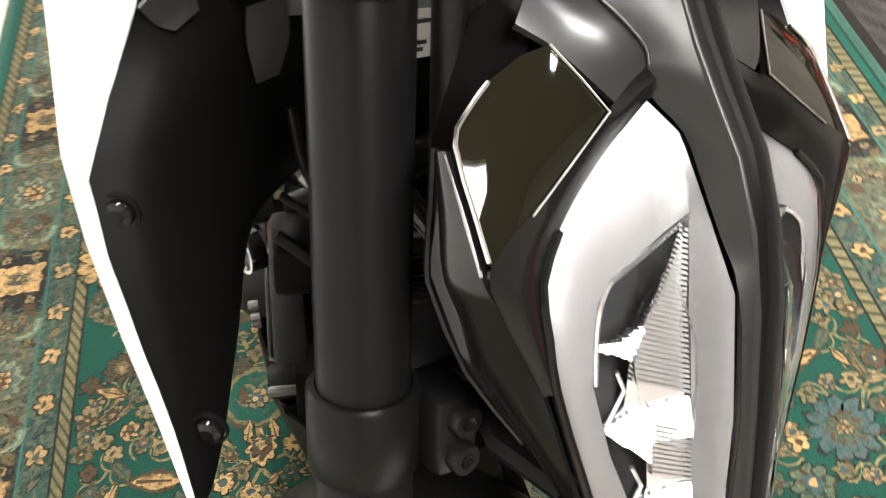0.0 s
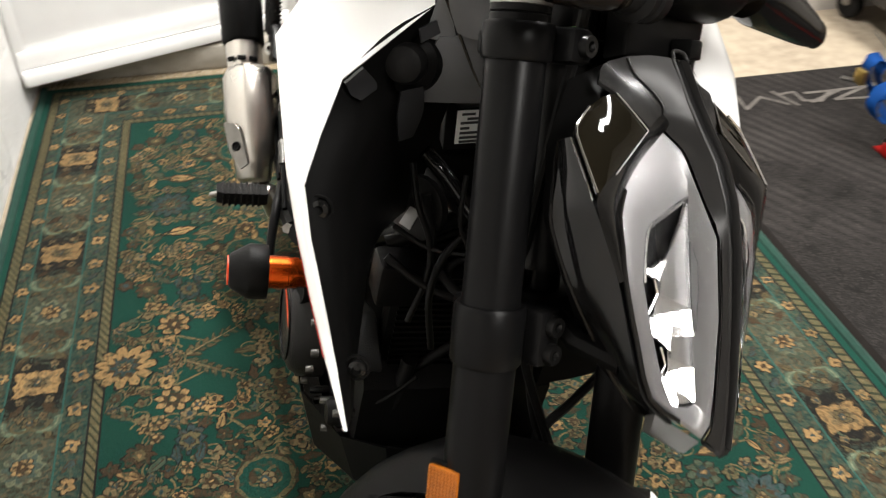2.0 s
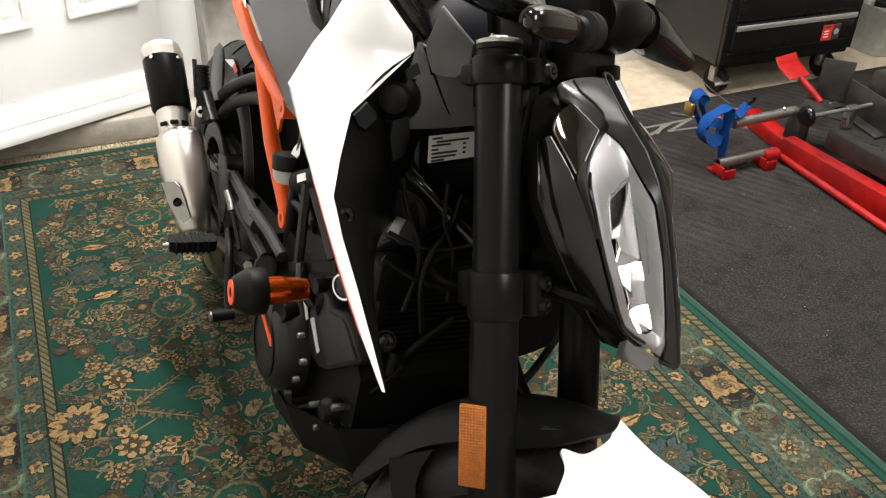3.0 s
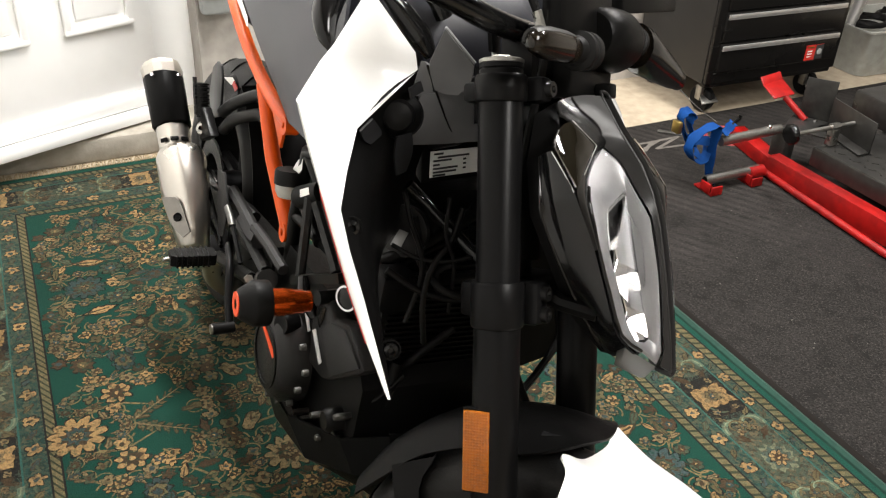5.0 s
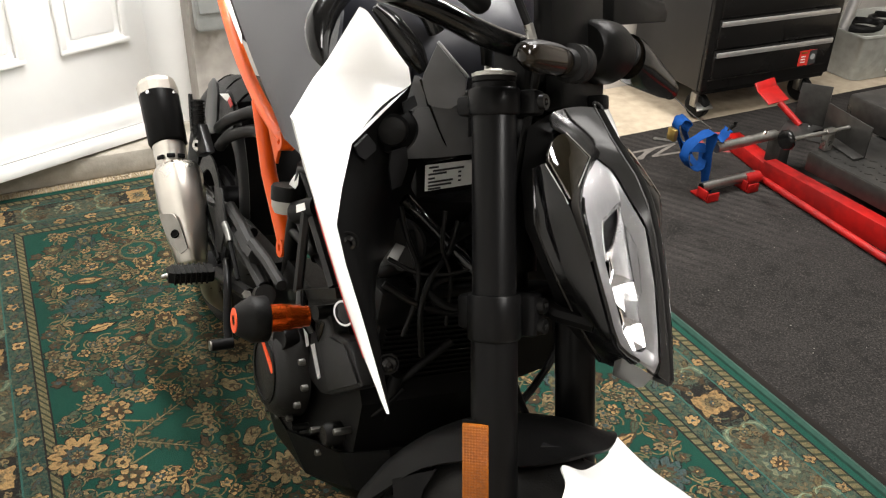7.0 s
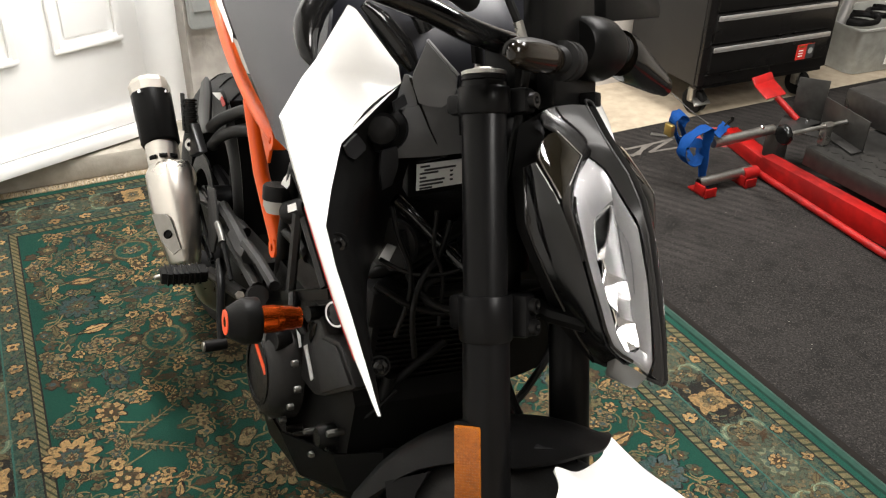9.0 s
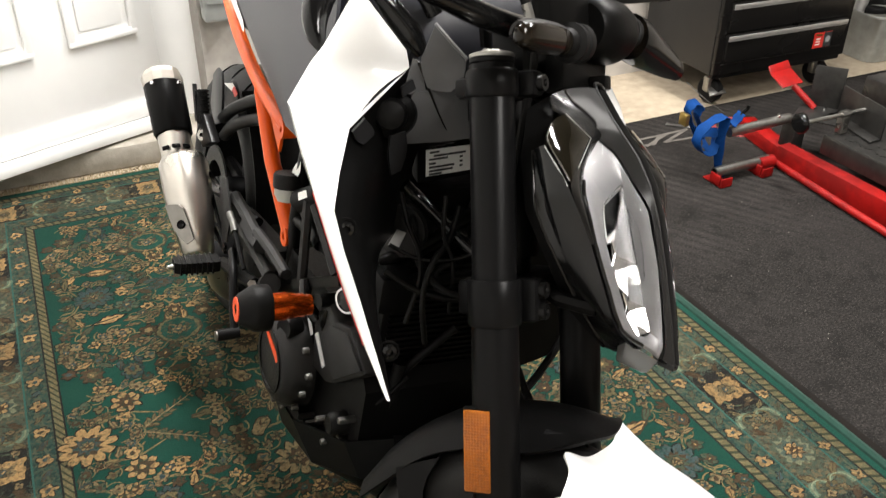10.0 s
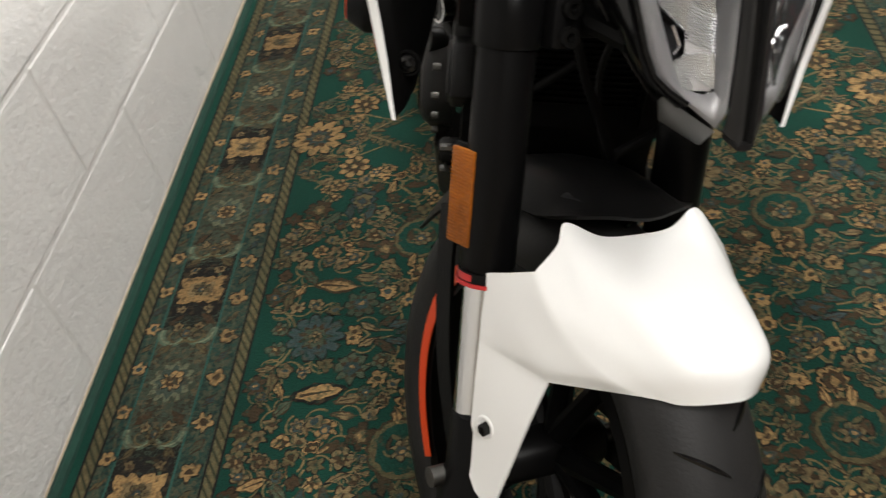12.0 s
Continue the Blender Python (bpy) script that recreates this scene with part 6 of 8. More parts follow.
# turn signals on stalks beside the instrument
for s in (-1, 1):
    o = Vector((-0.040, 0.112, 0.735)) if s < 0 else Vector((0.120, 0.100, 0.772))
    droop = 0.05 if s < 0 else 0.20
    sig = fpart("turn_signal", lathe([(0.001, -0.012), (0.018, -0.012), (0.0225, -0.006), (0.0225, 0.004), (0.020, 0.006), (0.020, 0.010), (0.0225, 0.012), (0.0225, 0.018), (0.016, 0.022), (0.0165, 0.026), (0.014, 0.034), (0.001, 0.034)], o, (s, 0.0, -droop), 28), "rubber", None, "black turn signal with smoked lens")
    pod = [(0.028, 0.012, 0.0), (0.034, 0.0145, 0.0), (0.036, 0.013, 0.0), (0.041, 0.0155, 0.001), (0.060, 0.0170, 0.002), (0.095, 0.0170, 0.004), (0.125, 0.0150, 0.006), (0.140, 0.011, 0.007), (0.146, 0.004, 0.008)]
    ring_ = lambda x, r, dd, lo_, hi_, n_, lift_: [(o.x + s * x, o.y + dd + math.sin(q) * r * 0.85, o.z + lift_ - droop * x + math.cos(q) * r) for q in np.linspace(lo_, hi_, n_, endpoint=n_ < 14)]
    if s > 0:
        pod = [(0.026, 0.029, 0.0), (0.040, 0.0310, 0.0), (0.052, 0.0305, 0.001), (0.085, 0.0265, 0.002), (0.120, 0.0225, 0.004), (0.148, 0.0190, 0.005), (0.158, 0.0175, 0.006), (0.160, 0.0155, 0.006), (0.178, 0.0150, 0.007), (0.184, 0.006, 0.008)]
        fpart("signal_stalk", loft([ring_(x, r + 0.001, dd, 0, 2 * math.pi, 18, 0) for x, r, dd in pod[:-3]]), "gloss_black", sig, smooth=60)
    fpart("signal_lens", loft([ring_(x, r, dd, 0, 2 * math.pi, 18, 0) for x, r, dd in pod]), "smoke_lens", sig, "smoked brown signal lens", smooth=60)
    # grey cap of the right signal; on the left it paints the lit top edge
    fpart("signal_cap", loft([ring_(x, r + 0.0012, dd - 0.002, -math.pi * 0.55, math.pi * 0.28, 12, 0.001) for x, r, dd in pod[3:-1]]), "fin_grey", sig, "grey signal housing top, on the left pod a lit band", smooth=60)
fpart("lamp_bracket", prism([(-0.020, 0.062, 0.684), (0.100, 0.062, 0.688), (0.106, 0.062, 0.738), (0.060, 0.062, 0.752), (-0.020, 0.062, 0.748)], (0, 0.024, 0.004), 0.004), "matt_black", None, "black bracket behind the headlight")
fpart("signal_mount", lathe([(0.001, -0.055), (0.030, -0.055), (0.036, -0.048), (0.040, -0.010), (0.040, 0.020), (0.036, 0.036), (0.001, 0.040)], (0.075, 0.090, 0.765), (1, 0, 0.05), 32), "matt_black", None, "black round instrument mount")
fpart("mount_plate", prism([(0.10, 0.10, 0.80), (0.30, 0.10, 0.835), (0.305, 0.10, 0.85), (0.29, 0.10, 0.862), (0.10, 0.10, 0.85)], (0, -0.03, 0.006), 0.003), "matt_black", None, "black instrument bracket")

# handlebar, clamps, controls
bar_pts = [(-0.37, -0.075, 0.83), (-0.26, -0.045, 0.812), (-0.17, 0.0, 0.790), (-0.085, 0.030, 0.766), (0.085, 0.030, 0.766), (0.17, 0.0, 0.790), (0.26, -0.045, 0.812), (0.37, -0.075, 0.83)]
bar = fpart("handlebar", tube(bar_pts, [0.011, 0.011, 0.0135, 0.0145, 0.0145, 0.0135, 0.011, 0.011], 16, smooth=5), "gloss_black", None, "gloss black handlebar")
for s in (-1, 1):
    fpart("bar_riser", box((s * 0.04, 0.032, 0.737), (0.03, 0.045, 0.07), 0.008), "satin_black", bar)
    fpart("grip", tube([(s * 0.26, -0.045, 0.812), (s * 0.37, -0.075, 0.83)], 0.0165, 16), "rubber", bar, "black rubber grip")
    fpart("switch_housing", box((s * 0.225, -0.018, 0.808), (0.05, 0.035, 0.035), 0.008), "matt_black", bar)
    fpart("lever", tube([(s * 0.17, 0.035, 0.80), (s * 0.26, 0.035, 0.812), (s * 0.37, -0.005, 0.83)], 0.006, 8, smooth=4), "satin_black", bar)
fpart("master_cylinder", tube([(-0.14, 0.045, 0.795), (-0.20, 0.05, 0.805)], 0.013, 12), "satin_black", bar, "black brake master cylinder")
fpart("brake_reservoir", lathe([(0.001, 0), (0.02, 0), (0.021, 0.004), (0.021, 0.03), (0.001, 0.032)], (-0.16, 0.055, 0.815), (0, 0, 1), 20), "matt_black", bar)
fpart("instrument", box((0.0, 0.085, 0.80), (0.15, 0.03, 0.10), 0.012), "matt_black", None, "black instrument housing")
fpart("banjo_fitting", tube([(-0.075, 0.075, 0.758), (-0.082, 0.072, 0.778)], 0.006, 8), "zinc", None, "zinc hose fitting")
fpart("brake_hose", tube([(-0.082, 0.072, 0.778), (-0.09, 0.066, 0.80), (-0.10, 0.06, 0.83)], 0.005, 8, smooth=4), "rubber")
fpart("brake_hose", tube([(-0.075, 0.075, 0.758), (-0.06, 0.07, 0.72), (-0.045, 0.04, 0.62), (-0.03, 0.01, 0.5), (0.01, -0.01, 0.40), (0.05, -0.015, 0.33), (0.07, 0.0, 0.27), (0.085, 0.02, 0.2)], 0.0052, 8, smooth=5), "rubber")
fpart("brake_hose", tube([(0.20, -0.03, 0.40), (0.203, -0.03, 0.354), (0.136, -0.03, 0.315), (0.084, -0.03, 0.293), (0.06, -0.02, 0.27)], 0.0055, 8, smooth=5), "rubber")
fpart("speed_cable", tube([(0.03, 0.02, 0.44), (0.05, -0.03, 0.38), (0.065, -0.03, 0.31), (0.075, 0.0, 0.25)], 0.004, 8, smooth=5), "rubber")
fpart("ignition_lock", lathe([(0.001, 0.73), (0.02, 0.73), (0.021, 0.72), (0.021, 0.66), (0.001, 0.66)], (-0.005, -0.03, 0.0), (0, 0, 1), 20), "satin_black")
key = fpart("ignition_key", prism([(-0.014, -0.03, 0.748), (0.004, -0.03, 0.748), (0.006, -0.03, 0.785), (-0.001, -0.03, 0.795), (-0.012, -0.03, 0.793), (-0.018, -0.03, 0.78)], (0, 0.007, 0), 0.0018), "matt_black", None, "black headed ignition key")
fpart("key_blade", box((-0.005, -0.0265, 0.74), (0.008, 0.0025, 0.02)), "alu", key)
fpart("wiring", tube([(0.02, 0.06, 0.70), (0.0, 0.08, 0.66), (-0.01, 0.07, 0.60), (0.01, 0.06, 0.52)], 0.007, 8, smooth=4), "rubber")
fpart("connector", box((-0.055, 0.062, 0.70), (0.012, 0.012, 0.016), 0.002), "green", None, "green wiring connector")

# front wheel
AXD, AXH, WHEEL_X = 0.035, -0.02, -0.006
wheel = fpart("front_wheel", lathe([(0.02, -0.07), (0.028, -0.06), (0.03, 0.06), (0.02, 0.07)], (WHEEL_X, AXD, AXH), (1, 0, 0), 24), "satin_black", None, "black front wheel with orange rim stripe")
prof = [(0.216, -0.045), (0.222, -0.050), (0.245, -0.056), (0.262, -0.055), (0.277, -0.044), (0.287, -0.027), (0.2925, -0.010), (0.2935, 0.0), (0.2925, 0.010), (0.287, 0.027), (0.277, 0.044), (0.262, 0.055), (0.245, 0.056), (0.222, 0.050), (0.216, 0.045)]
tyre_part = fpart("tyre", lathe(prof, (WHEEL_X, AXD, AXH), (1, 0, 0), 96, closed=True), "tyre", wheel, "black road tyre")
bm = bmesh.new()
for k in range(26):
    a0 = 2 * math.pi * k / 26
    for s in (-1, 1):
        pts = []
        for j in range(6):
            t = j / 5
            x = s * (0.006 + 0.040 * t)
            r = float(np.interp(abs(x), (0, 0.010, 0.027, 0.044), (0.2938, 0.2928, 0.2873, 0.2773)))
            a = a0 + 0.10 * t + (0.12 if s > 0 else 0)
            pts.append((WHEEL_X + x, AXD + r * math.cos(a), AXH + r * math.sin(a)))
        tube(pts, [0.0008, 0.0022, 0.0026, 0.0026, 0.002, 0.0008], 5, bm=bm)
tagged(fpart("tread_groove", bm, "gloss_black", wheel, "black tread grooves"), kind="stuff")
rim_prof = [(0.200, -0.046), (0.218, -0.048), (0.221, -0.044), (0.214, -0.036), (0.205, -0.02), (0.203, 0.0), (0.205, 0.02), (0.214, 0.036), (0.221, 0.044), (0.218, 0.048), (0.200, 0.046), (0.196, 0.0)]
rim_ob = fpart("rim", lathe(rim_prof, (WHEEL_X, AXD, AXH), (1, 0, 0), 96, closed=True), "satin_black", wheel, "black cast rim")
for s in (-1, 1):
    fpart("rim_stripe", sheet([[(WHEEL_X + s * 0.0515, AXD + q * math.cos(a), AXH + q * math.sin(a)) for q in (0.206, 0.224)] for a in np.linspace(radians(128), radians(212), 22)], 0.0012, 1, 1), "orange_rim", wheel, "orange rim stripe")
for k in range(10):
    a = 2 * math.pi * (k // 2) / 5 + (0.12 if k % 2 else -0.12)
    a2 = 2 * math.pi * (k // 2) / 5 + (0.25 if k % 2 else -0.25)
    fpart("spoke", tube([(0, AXD + 0.028 * math.cos(a), AXH + 0.028 * math.sin(a)), (0, AXD + 0.205 * math.cos(a2), AXH + 0.205 * math.sin(a2))], [0.014, 0.010], 8), "satin_black", wheel)
fpart("brake_disc", lathe([(0.10, 0.058), (0.15, 0.058), (0.15, 0.063), (0.10, 0.063)], (WHEEL_X, AXD, AXH), (1, 0, 0), 64, closed=True), "zinc", wheel, "steel brake disc")
fpart("axle", tube([(-0.15, AXD, AXH), (0.15, AXD, AXH)], 0.011, 16), "bolt", wheel)
fpart("brake_caliper", box((0.10, -0.07, 0.085), (0.045, 0.06, 0.09), 0.012), "satin_black", None, "black brake caliper")

# front mudguard, white nose and black tail
flank_rows = [[(-0.1232, 0.0675, 0.2200), (-0.116, 0.097, 0.2310), (-0.1085, 0.124, 0.2420)],
              [(-0.123, 0.067, 0.200), (-0.116, 0.106, 0.209), (-0.106, 0.148, 0.219)],
              [(-0.124, 0.067, 0.178), (-0.113, 0.125, 0.182), (-0.098, 0.172, 0.194)],
              [(-0.124, 0.067, 0.158), (-0.106, 0.147, 0.160), (-0.083, 0.206, 0.176)],
              [(-0.124, 0.067, 0.148), (-0.0990, 0.150, 0.1440), (-0.062, 0.230, 0.1660)]]
leg_rows = [[(-0.124, 0.067, 0.148), (-0.0990, 0.150, 0.1440)],
            [(-0.125, 0.067, 0.104), (-0.1065, 0.139, 0.098)],
            [(-0.125, 0.067, 0.058), (-0.110, 0.126, 0.051)],
            [(-0.125, 0.066, 0.012), (-0.113, 0.112, 0.004)],
            [(-0.1225, 0.080, -0.012), (-0.1155, 0.104, -0.026)]]
crown = [[(-0.088, 0.124, 0.264), (-0.0740, 0.1125, 0.2800), (-0.040, 0.122, 0.2665), (0.0, 0.125, 0.2650)],
         [(-0.092, 0.160, 0.226), (-0.076, 0.172, 0.236), (-0.050, 0.190, 0.240), (0.0, 0.196, 0.240)],
         [(-0.086, 0.192, 0.203), (-0.070, 0.211, 0.211), (-0.046, 0.235, 0.220), (0.0, 0.243, 0.224)],
         [(-0.073, 0.220, 0.183), (-0.060, 0.240, 0.191), (-0.040, 0.263, 0.200), (0.0, 0.275, 0.206)],
         [(-0.052, 0.243, 0.1675), (-0.043, 0.255, 0.1680), (-0.028, 0.268, 0.172), (0.0, 0.279, 0.176)]]
crown = [[f[-1]] + c for f, c in zip(flank_rows, crown)]


def grid(rows, nu, nv, line_u, bm):
    """Adds an open skin through rows of points to bm."""
    rows = [[np.array(p, float) for p in r] for r in rows]
    rows = list(zip(*[spline(c, nv) for c in zip(*rows)]))
    rows = [lerp_line(list(r), nu) if line_u else spline(list(r), nu) for r in rows]
    g = [[bm.verts.new(Vector(p)) for p in r] for r in rows]
    for a, c in zip(g, g[1:]):
        for k in range(len(a) - 1):
            bm.faces.new((a[k], a[k + 1], c[k + 1], c[k]))


bm = bmesh.new()
grid([r + [(-x, d, h) for x, d, h in r[-2::-1]] for r in crown], 5, 6, False, bm)
for s in (-1, 1):
    turn = lambda rows: [[(-s * x, d, h) for x, d, h in r] for r in rows]
    grid(turn(flank_rows), 5, 6, True, bm)
    grid(turn(leg_rows), 5, 6, True, bm)
bmesh.ops.remove_doubles(bm, verts=bm.verts, dist=1e-4)
bmesh.ops.recalc_face_normals(bm, faces=bm.faces)
bmesh.ops.solidify(bm, geom=list(bm.faces), thickness=0.0035)
fender = fpart("mudguard", bm, "gloss_white", None, "white front mudguard", smooth=60)
for s in (-1, 1):
    fpart("mudguard_bolt", lathe([(0.002, 0.003), (0.004, 0.006), (0.007, 0.005), (0.0075, -0.002)], (s * 0.1205, 0.0885, 0.0645), (s * 0.95, 0.28, 0), 6), "gloss_black", fender)
    fpart("bolt_recess", lathe([(0.0076, 0.0006), (0.0105, 0.0012), (0.0120, 0.0004), (0.0120, -0.001), (0.0076, -0.001)], (s * 0.1209, 0.0865, 0.0650), (s * 0.95, 0.28, 0), 20, closed=True), "gloss_white", fender)
tail = [[(-0.066, 0.118, 0.287), (-0.04, 0.133, 0.289), (0, 0.139, 0.285), (0.04, 0.133, 0.289), (0.066, 0.118, 0.287)],
        [(-0.074, 0.060, 0.270), (-0.045, 0.080, 0.298), (0, 0.083, 0.302), (0.045, 0.080, 0.298), (0.074, 0.060, 0.270)],
        [(-0.075, 0.000, 0.268), (-0.046, 0.015, 0.300), (0, 0.018, 0.305), (0.046, 0.015, 0.300), (0.075, 0.000, 0.268)],
        [(-0.075, -0.080, 0.245), (-0.046, -0.080, 0.280), (0, -0.080, 0.286), (0.046, -0.080, 0.280), (0.075, -0.080, 0.245)],
        [(-0.074, -0.140, 0.206), (-0.046, -0.152, 0.236), (0, -0.155, 0.242), (0.046, -0.152, 0.236), (0.074, -0.140, 0.206)],
        [(-0.066, -0.196, 0.168), (-0.042, -0.206, 0.184), (0, -0.210, 0.188), (0.042, -0.206, 0.184), (0.066, -0.196, 0.168)]]
rear_guard = fpart("mudguard_tail", sheet(tail, 0.0035, 3, 3), "stay_black", fender, "black rear half of the mudguard")
for s in (-1, 1):
    fpart("mudguard_stay", sheet([[(s * 0.074, -0.128, 0.222), (s * 0.074, -0.060, 0.246)], [(s * 0.079, -0.120, 0.186), (s * 0.079, -0.082, 0.200)], [(s * 0.087, -0.100, 0.120), (s * 0.087, -0.066, 0.125)], [(s * 0.096, -0.066, 0.045), (s * 0.096, -0.036, 0.05)], [(s * 0.104, -0.018, -0.02), (s * 0.104, 0.014, -0.02)]], 0.005, 3, 3), "stay_black", fender, "black mudguard stay")
    fpart("mudguard_slot", prism([(s * 0.056, 0.076, 0.2905), (s * 0.050, 0.076, 0.2930), (s * 0.040, 0.108, 0.2925), (s * 0.046, 0.108, 0.2905)], (0, 0, 0.002), 0.0005), "panel_sheen", fender)

# tank shrouds
right = [[(-0.1785, 0.1690, 0.6035), (-0.1805, 0.1692, 0.6035), (-0.1825, 0.1710, 0.6045), (-0.1840, 0.1880, 0.6110)],
         [(-0.1895, 0.2045, 0.6500), (-0.1940, 0.2060, 0.6500), (-0.1995, 0.2140, 0.6510), (-0.1955, 0.2500, 0.6620)],
         [(-0.2038, 0.2326, 0.6990), (-0.2085, 0.2370, 0.6995), (-0.2155, 0.2545, 0.7010), (-0.2040, 0.3250, 0.7200)],
         [(-0.2175, 0.2680, 0.7470), (-0.2220, 0.2730, 0.7475), (-0.2290, 0.2920, 0.7500), (-0.2060, 0.3800, 0.7680)],
         [(-0.2243, 0.2965, 0.7854), (-0.2290, 0.3020, 0.7860), (-0.2378, 0.3290, 0.7895), (-0.2060, 0.4400, 0.8100)],
         [(-0.2095, 0.3300, 0.8180), (-0.2250, 0.3450, 0.8200), (-0.2420, 0.3790, 0.8240), (-0.2000, 0.4800, 0.8320)],
         [(-0.1890, 0.3670, 0.8580), (-0.2205, 0.3900, 0.8615), (-0.2455, 0.4340, 0.8650), (-0.1780, 0.5100, 0.8600)],
         [(-0.1030, 0.4080, 0.9210), (-0.1600, 0.4180, 0.9240), (-0.2170, 0.4480, 0.9110), (-0.1480, 0.5050, 0.9100)],
         [(-0.1090, 0.4120, 0.9420), (-0.1540, 0.4220, 0.9470), (-0.2000, 0.4540, 0.9320), (-0.1430, 0.5050, 0.9250)],
         [(-0.1600, 0.4440, 0.9975), (-0.1645, 0.4470, 1.0000), (-0.1700, 0.4530, 0.9990), (-0.1440, 0.4950, 0.9640)]]
BC = 0.011


def side(pts, s):
    """Mirrors points of the bike's right side for s = -1."""
    return [(x, y, z) if s > 0 else (2 * BC - x + 0.006, y + 0.028, z) for x, y, z in pts]


for s in (1, -1):
    rows = [side(r, s) for r in right]
    sh = bpart("tank_shroud", sheet(rows, 0.003, 4, 4, inward=(s, 0.3, 0), sharp_v=True), "gloss_white", None, "gloss white tank shroud", smooth=38)
    edge_at = lambda k, t, o: tuple(Vector(right[k][2]).lerp(Vector(right[k][3]), t) + Vector((o, 0, 0)))
    stripe = [side([edge_at(k, t0, -0.0016), edge_at(k, t1, -0.0016)], s) for k, t0, t1 in ((1, 0.04, 0.5), (2, 0.03, 0.42), (3, 0.03, 0.36), (4, 0.03, 0.30))]
    bpart("stripe", sheet(stripe, 0.0012, 1, 3, inward=(s, 0.3, 0)), "red_ink", sh, "red stripe graphic")
    # black inner panel with its bolts and rubber plug
    inner_rows = [[(-0.1780, 0.1710, 0.6060), (-0.1725, 0.1850, 0.6040), (-0.1690, 0.1980, 0.6030)],
                  [(-0.1900, 0.2080, 0.6540), (-0.1740, 0.2190, 0.6450), (-0.1600, 0.2620, 0.6360)],
                  [(-0.2110, 0.2560, 0.7270), (-0.1840, 0.2640, 0.7180), (-0.1540, 0.3080, 0.6900)],
                  [(-0.2225, 0.2990, 0.7840), (-0.1840, 0.3080, 0.7700), (-0.1380, 0.3560, 0.7400)],
                  [(-0.2070, 0.3350, 0.8200), (-0.1700, 0.3440, 0.8100), (-0.1270, 0.3880, 0.8000)],
                  [(-0.1880, 0.3690, 0.8580), (-0.1600, 0.3840, 0.8480), (-0.1090, 0.4090, 0.8350)],
                  [(-0.1420, 0.3920, 0.8980), (-0.1260, 0.4000, 0.8900), (-0.0890, 0.4090, 0.8800)],
                  [(-0.1010, 0.4090, 0.9230), (-0.0940, 0.4080, 0.9200), (-0.0690, 0.4100, 0.9150)]]
    tucks = ((0.006, 0.03, 0), (0.010, 0.03, 0), (0.020, 0.04, 0), (0.052, 0.045, -0.034), (0.055, 0.030, -0.03), (0.045, 0.012, -0.02), (0.03, 0.01, 0), (0.02, 0.01, 0))
    inner_rows = [r + [(r[2][0] + a, r[2][1] + c, r[2][2] + e)] for r, (a, c, e) in zip(inner_rows, tucks)]
    rows = [side(r, s) for r in inner_rows]
    ip = bpart("radiator_panel", sheet(rows, 0.004, 4, 4, inward=(0, 1, 0)), "matt_black", None, "black textured side panel inside the shroud")
    for x, y, z in ((-0.2084, 0.2930, 0.7640), (-0.1690, 0.2120, 0.6430)):
        nn = Vector((s * -0.3, -0.9, 0.25))
        b_ = bpart("panel_bolt", lathe([(0.003, 0.001), (0.0045, 0.0055), (0.0085, 0.004), (0.0095, 0.0), (0.001, 0.0)], (side([(x, 0, 0)], s)[0][0], y - 0.002, z), nn, 20), "gloss_black", ip, "black panel bolt")
        bpart("bolt_recess", lathe([(0.0112, -0.001), (0.013, -0.001), (0.013, 0.0018), (0.0112, 0.0018)], (side([(x, 0, 0)], s)[0][0], y - 0.001, z), nn, 24, closed=True), "matt_black", ip)
    bpart("rubber_plug", lathe([(0.001, 0.013), (0.010, 0.012), (0.0175, 0.008), (0.0205, 0.0), (0.0205, -0.012), (0.001, -0.012)], side([(-0.126, 0.393, 0.866)], s)[0], (s * -0.45, -0.85, 0.2), 24), "rubber", ip, "black rubber plug")
    bpart("plug_boss", lathe([(0.021, -0.006), (0.030, -0.010), (0.033, -0.022), (0.021, -0.022)], side([(-0.126, 0.393, 0.866)], s)[0], (s * -0.45, -0.85, 0.2), 28, closed=True), "matt_black", ip)
    # facets that catch light: the panel's sheen given as a lighter black
    for rows_ in ([[(-0.1880, 0.3640, 0.8560), (-0.1720, 0.3700, 0.8700)], [(-0.1800, 0.3660, 0.8430), (-0.1580, 0.3730, 0.8560)], [(-0.1700, 0.3660, 0.8380), (-0.1560, 0.3730, 0.8480)]],
                  [[(-0.1290, 0.3830, 0.8420), (-0.1060, 0.3890, 0.8460)], [(-0.1300, 0.3760, 0.8200), (-0.1040, 0.3800, 0.8240)], [(-0.1260, 0.3680, 0.7960), (-0.1120, 0.3720, 0.8000)]],
                  [[(-0.1190, 0.3940, 0.9020), (-0.1030, 0.3990, 0.9100)], [(-0.1160, 0.3900, 0.8900), (-0.0980, 0.3960, 0.8990)]]):
        bpart("panel_facet", sheet([side(r, s) for r in rows_], 0.004, 2, 3), "panel_sheen", ip, "facet beside the plug, sheen given as lighter black")
    # front fairing of the tank
    cowl = [[(-0.1090, 0.4020, 0.8900), (-0.0940, 0.4010, 0.8900), (-0.0790, 0.4000, 0.8950)], [(-0.1040, 0.4060, 0.9190), (-0.0950, 0.4030, 0.9170), (-0.0860, 0.4000, 0.9120)], [(-0.1000, 0.4100, 0.9330), (-0.0970, 0.4050, 0.9330), (-0.0940, 0.4000, 0.9290)]]
    bpart("tank_cowl", sheet([side(r, s) for r in cowl], 0.004, 3, 3), "cowl_grey", None, "dark grey plastic tank cowl")
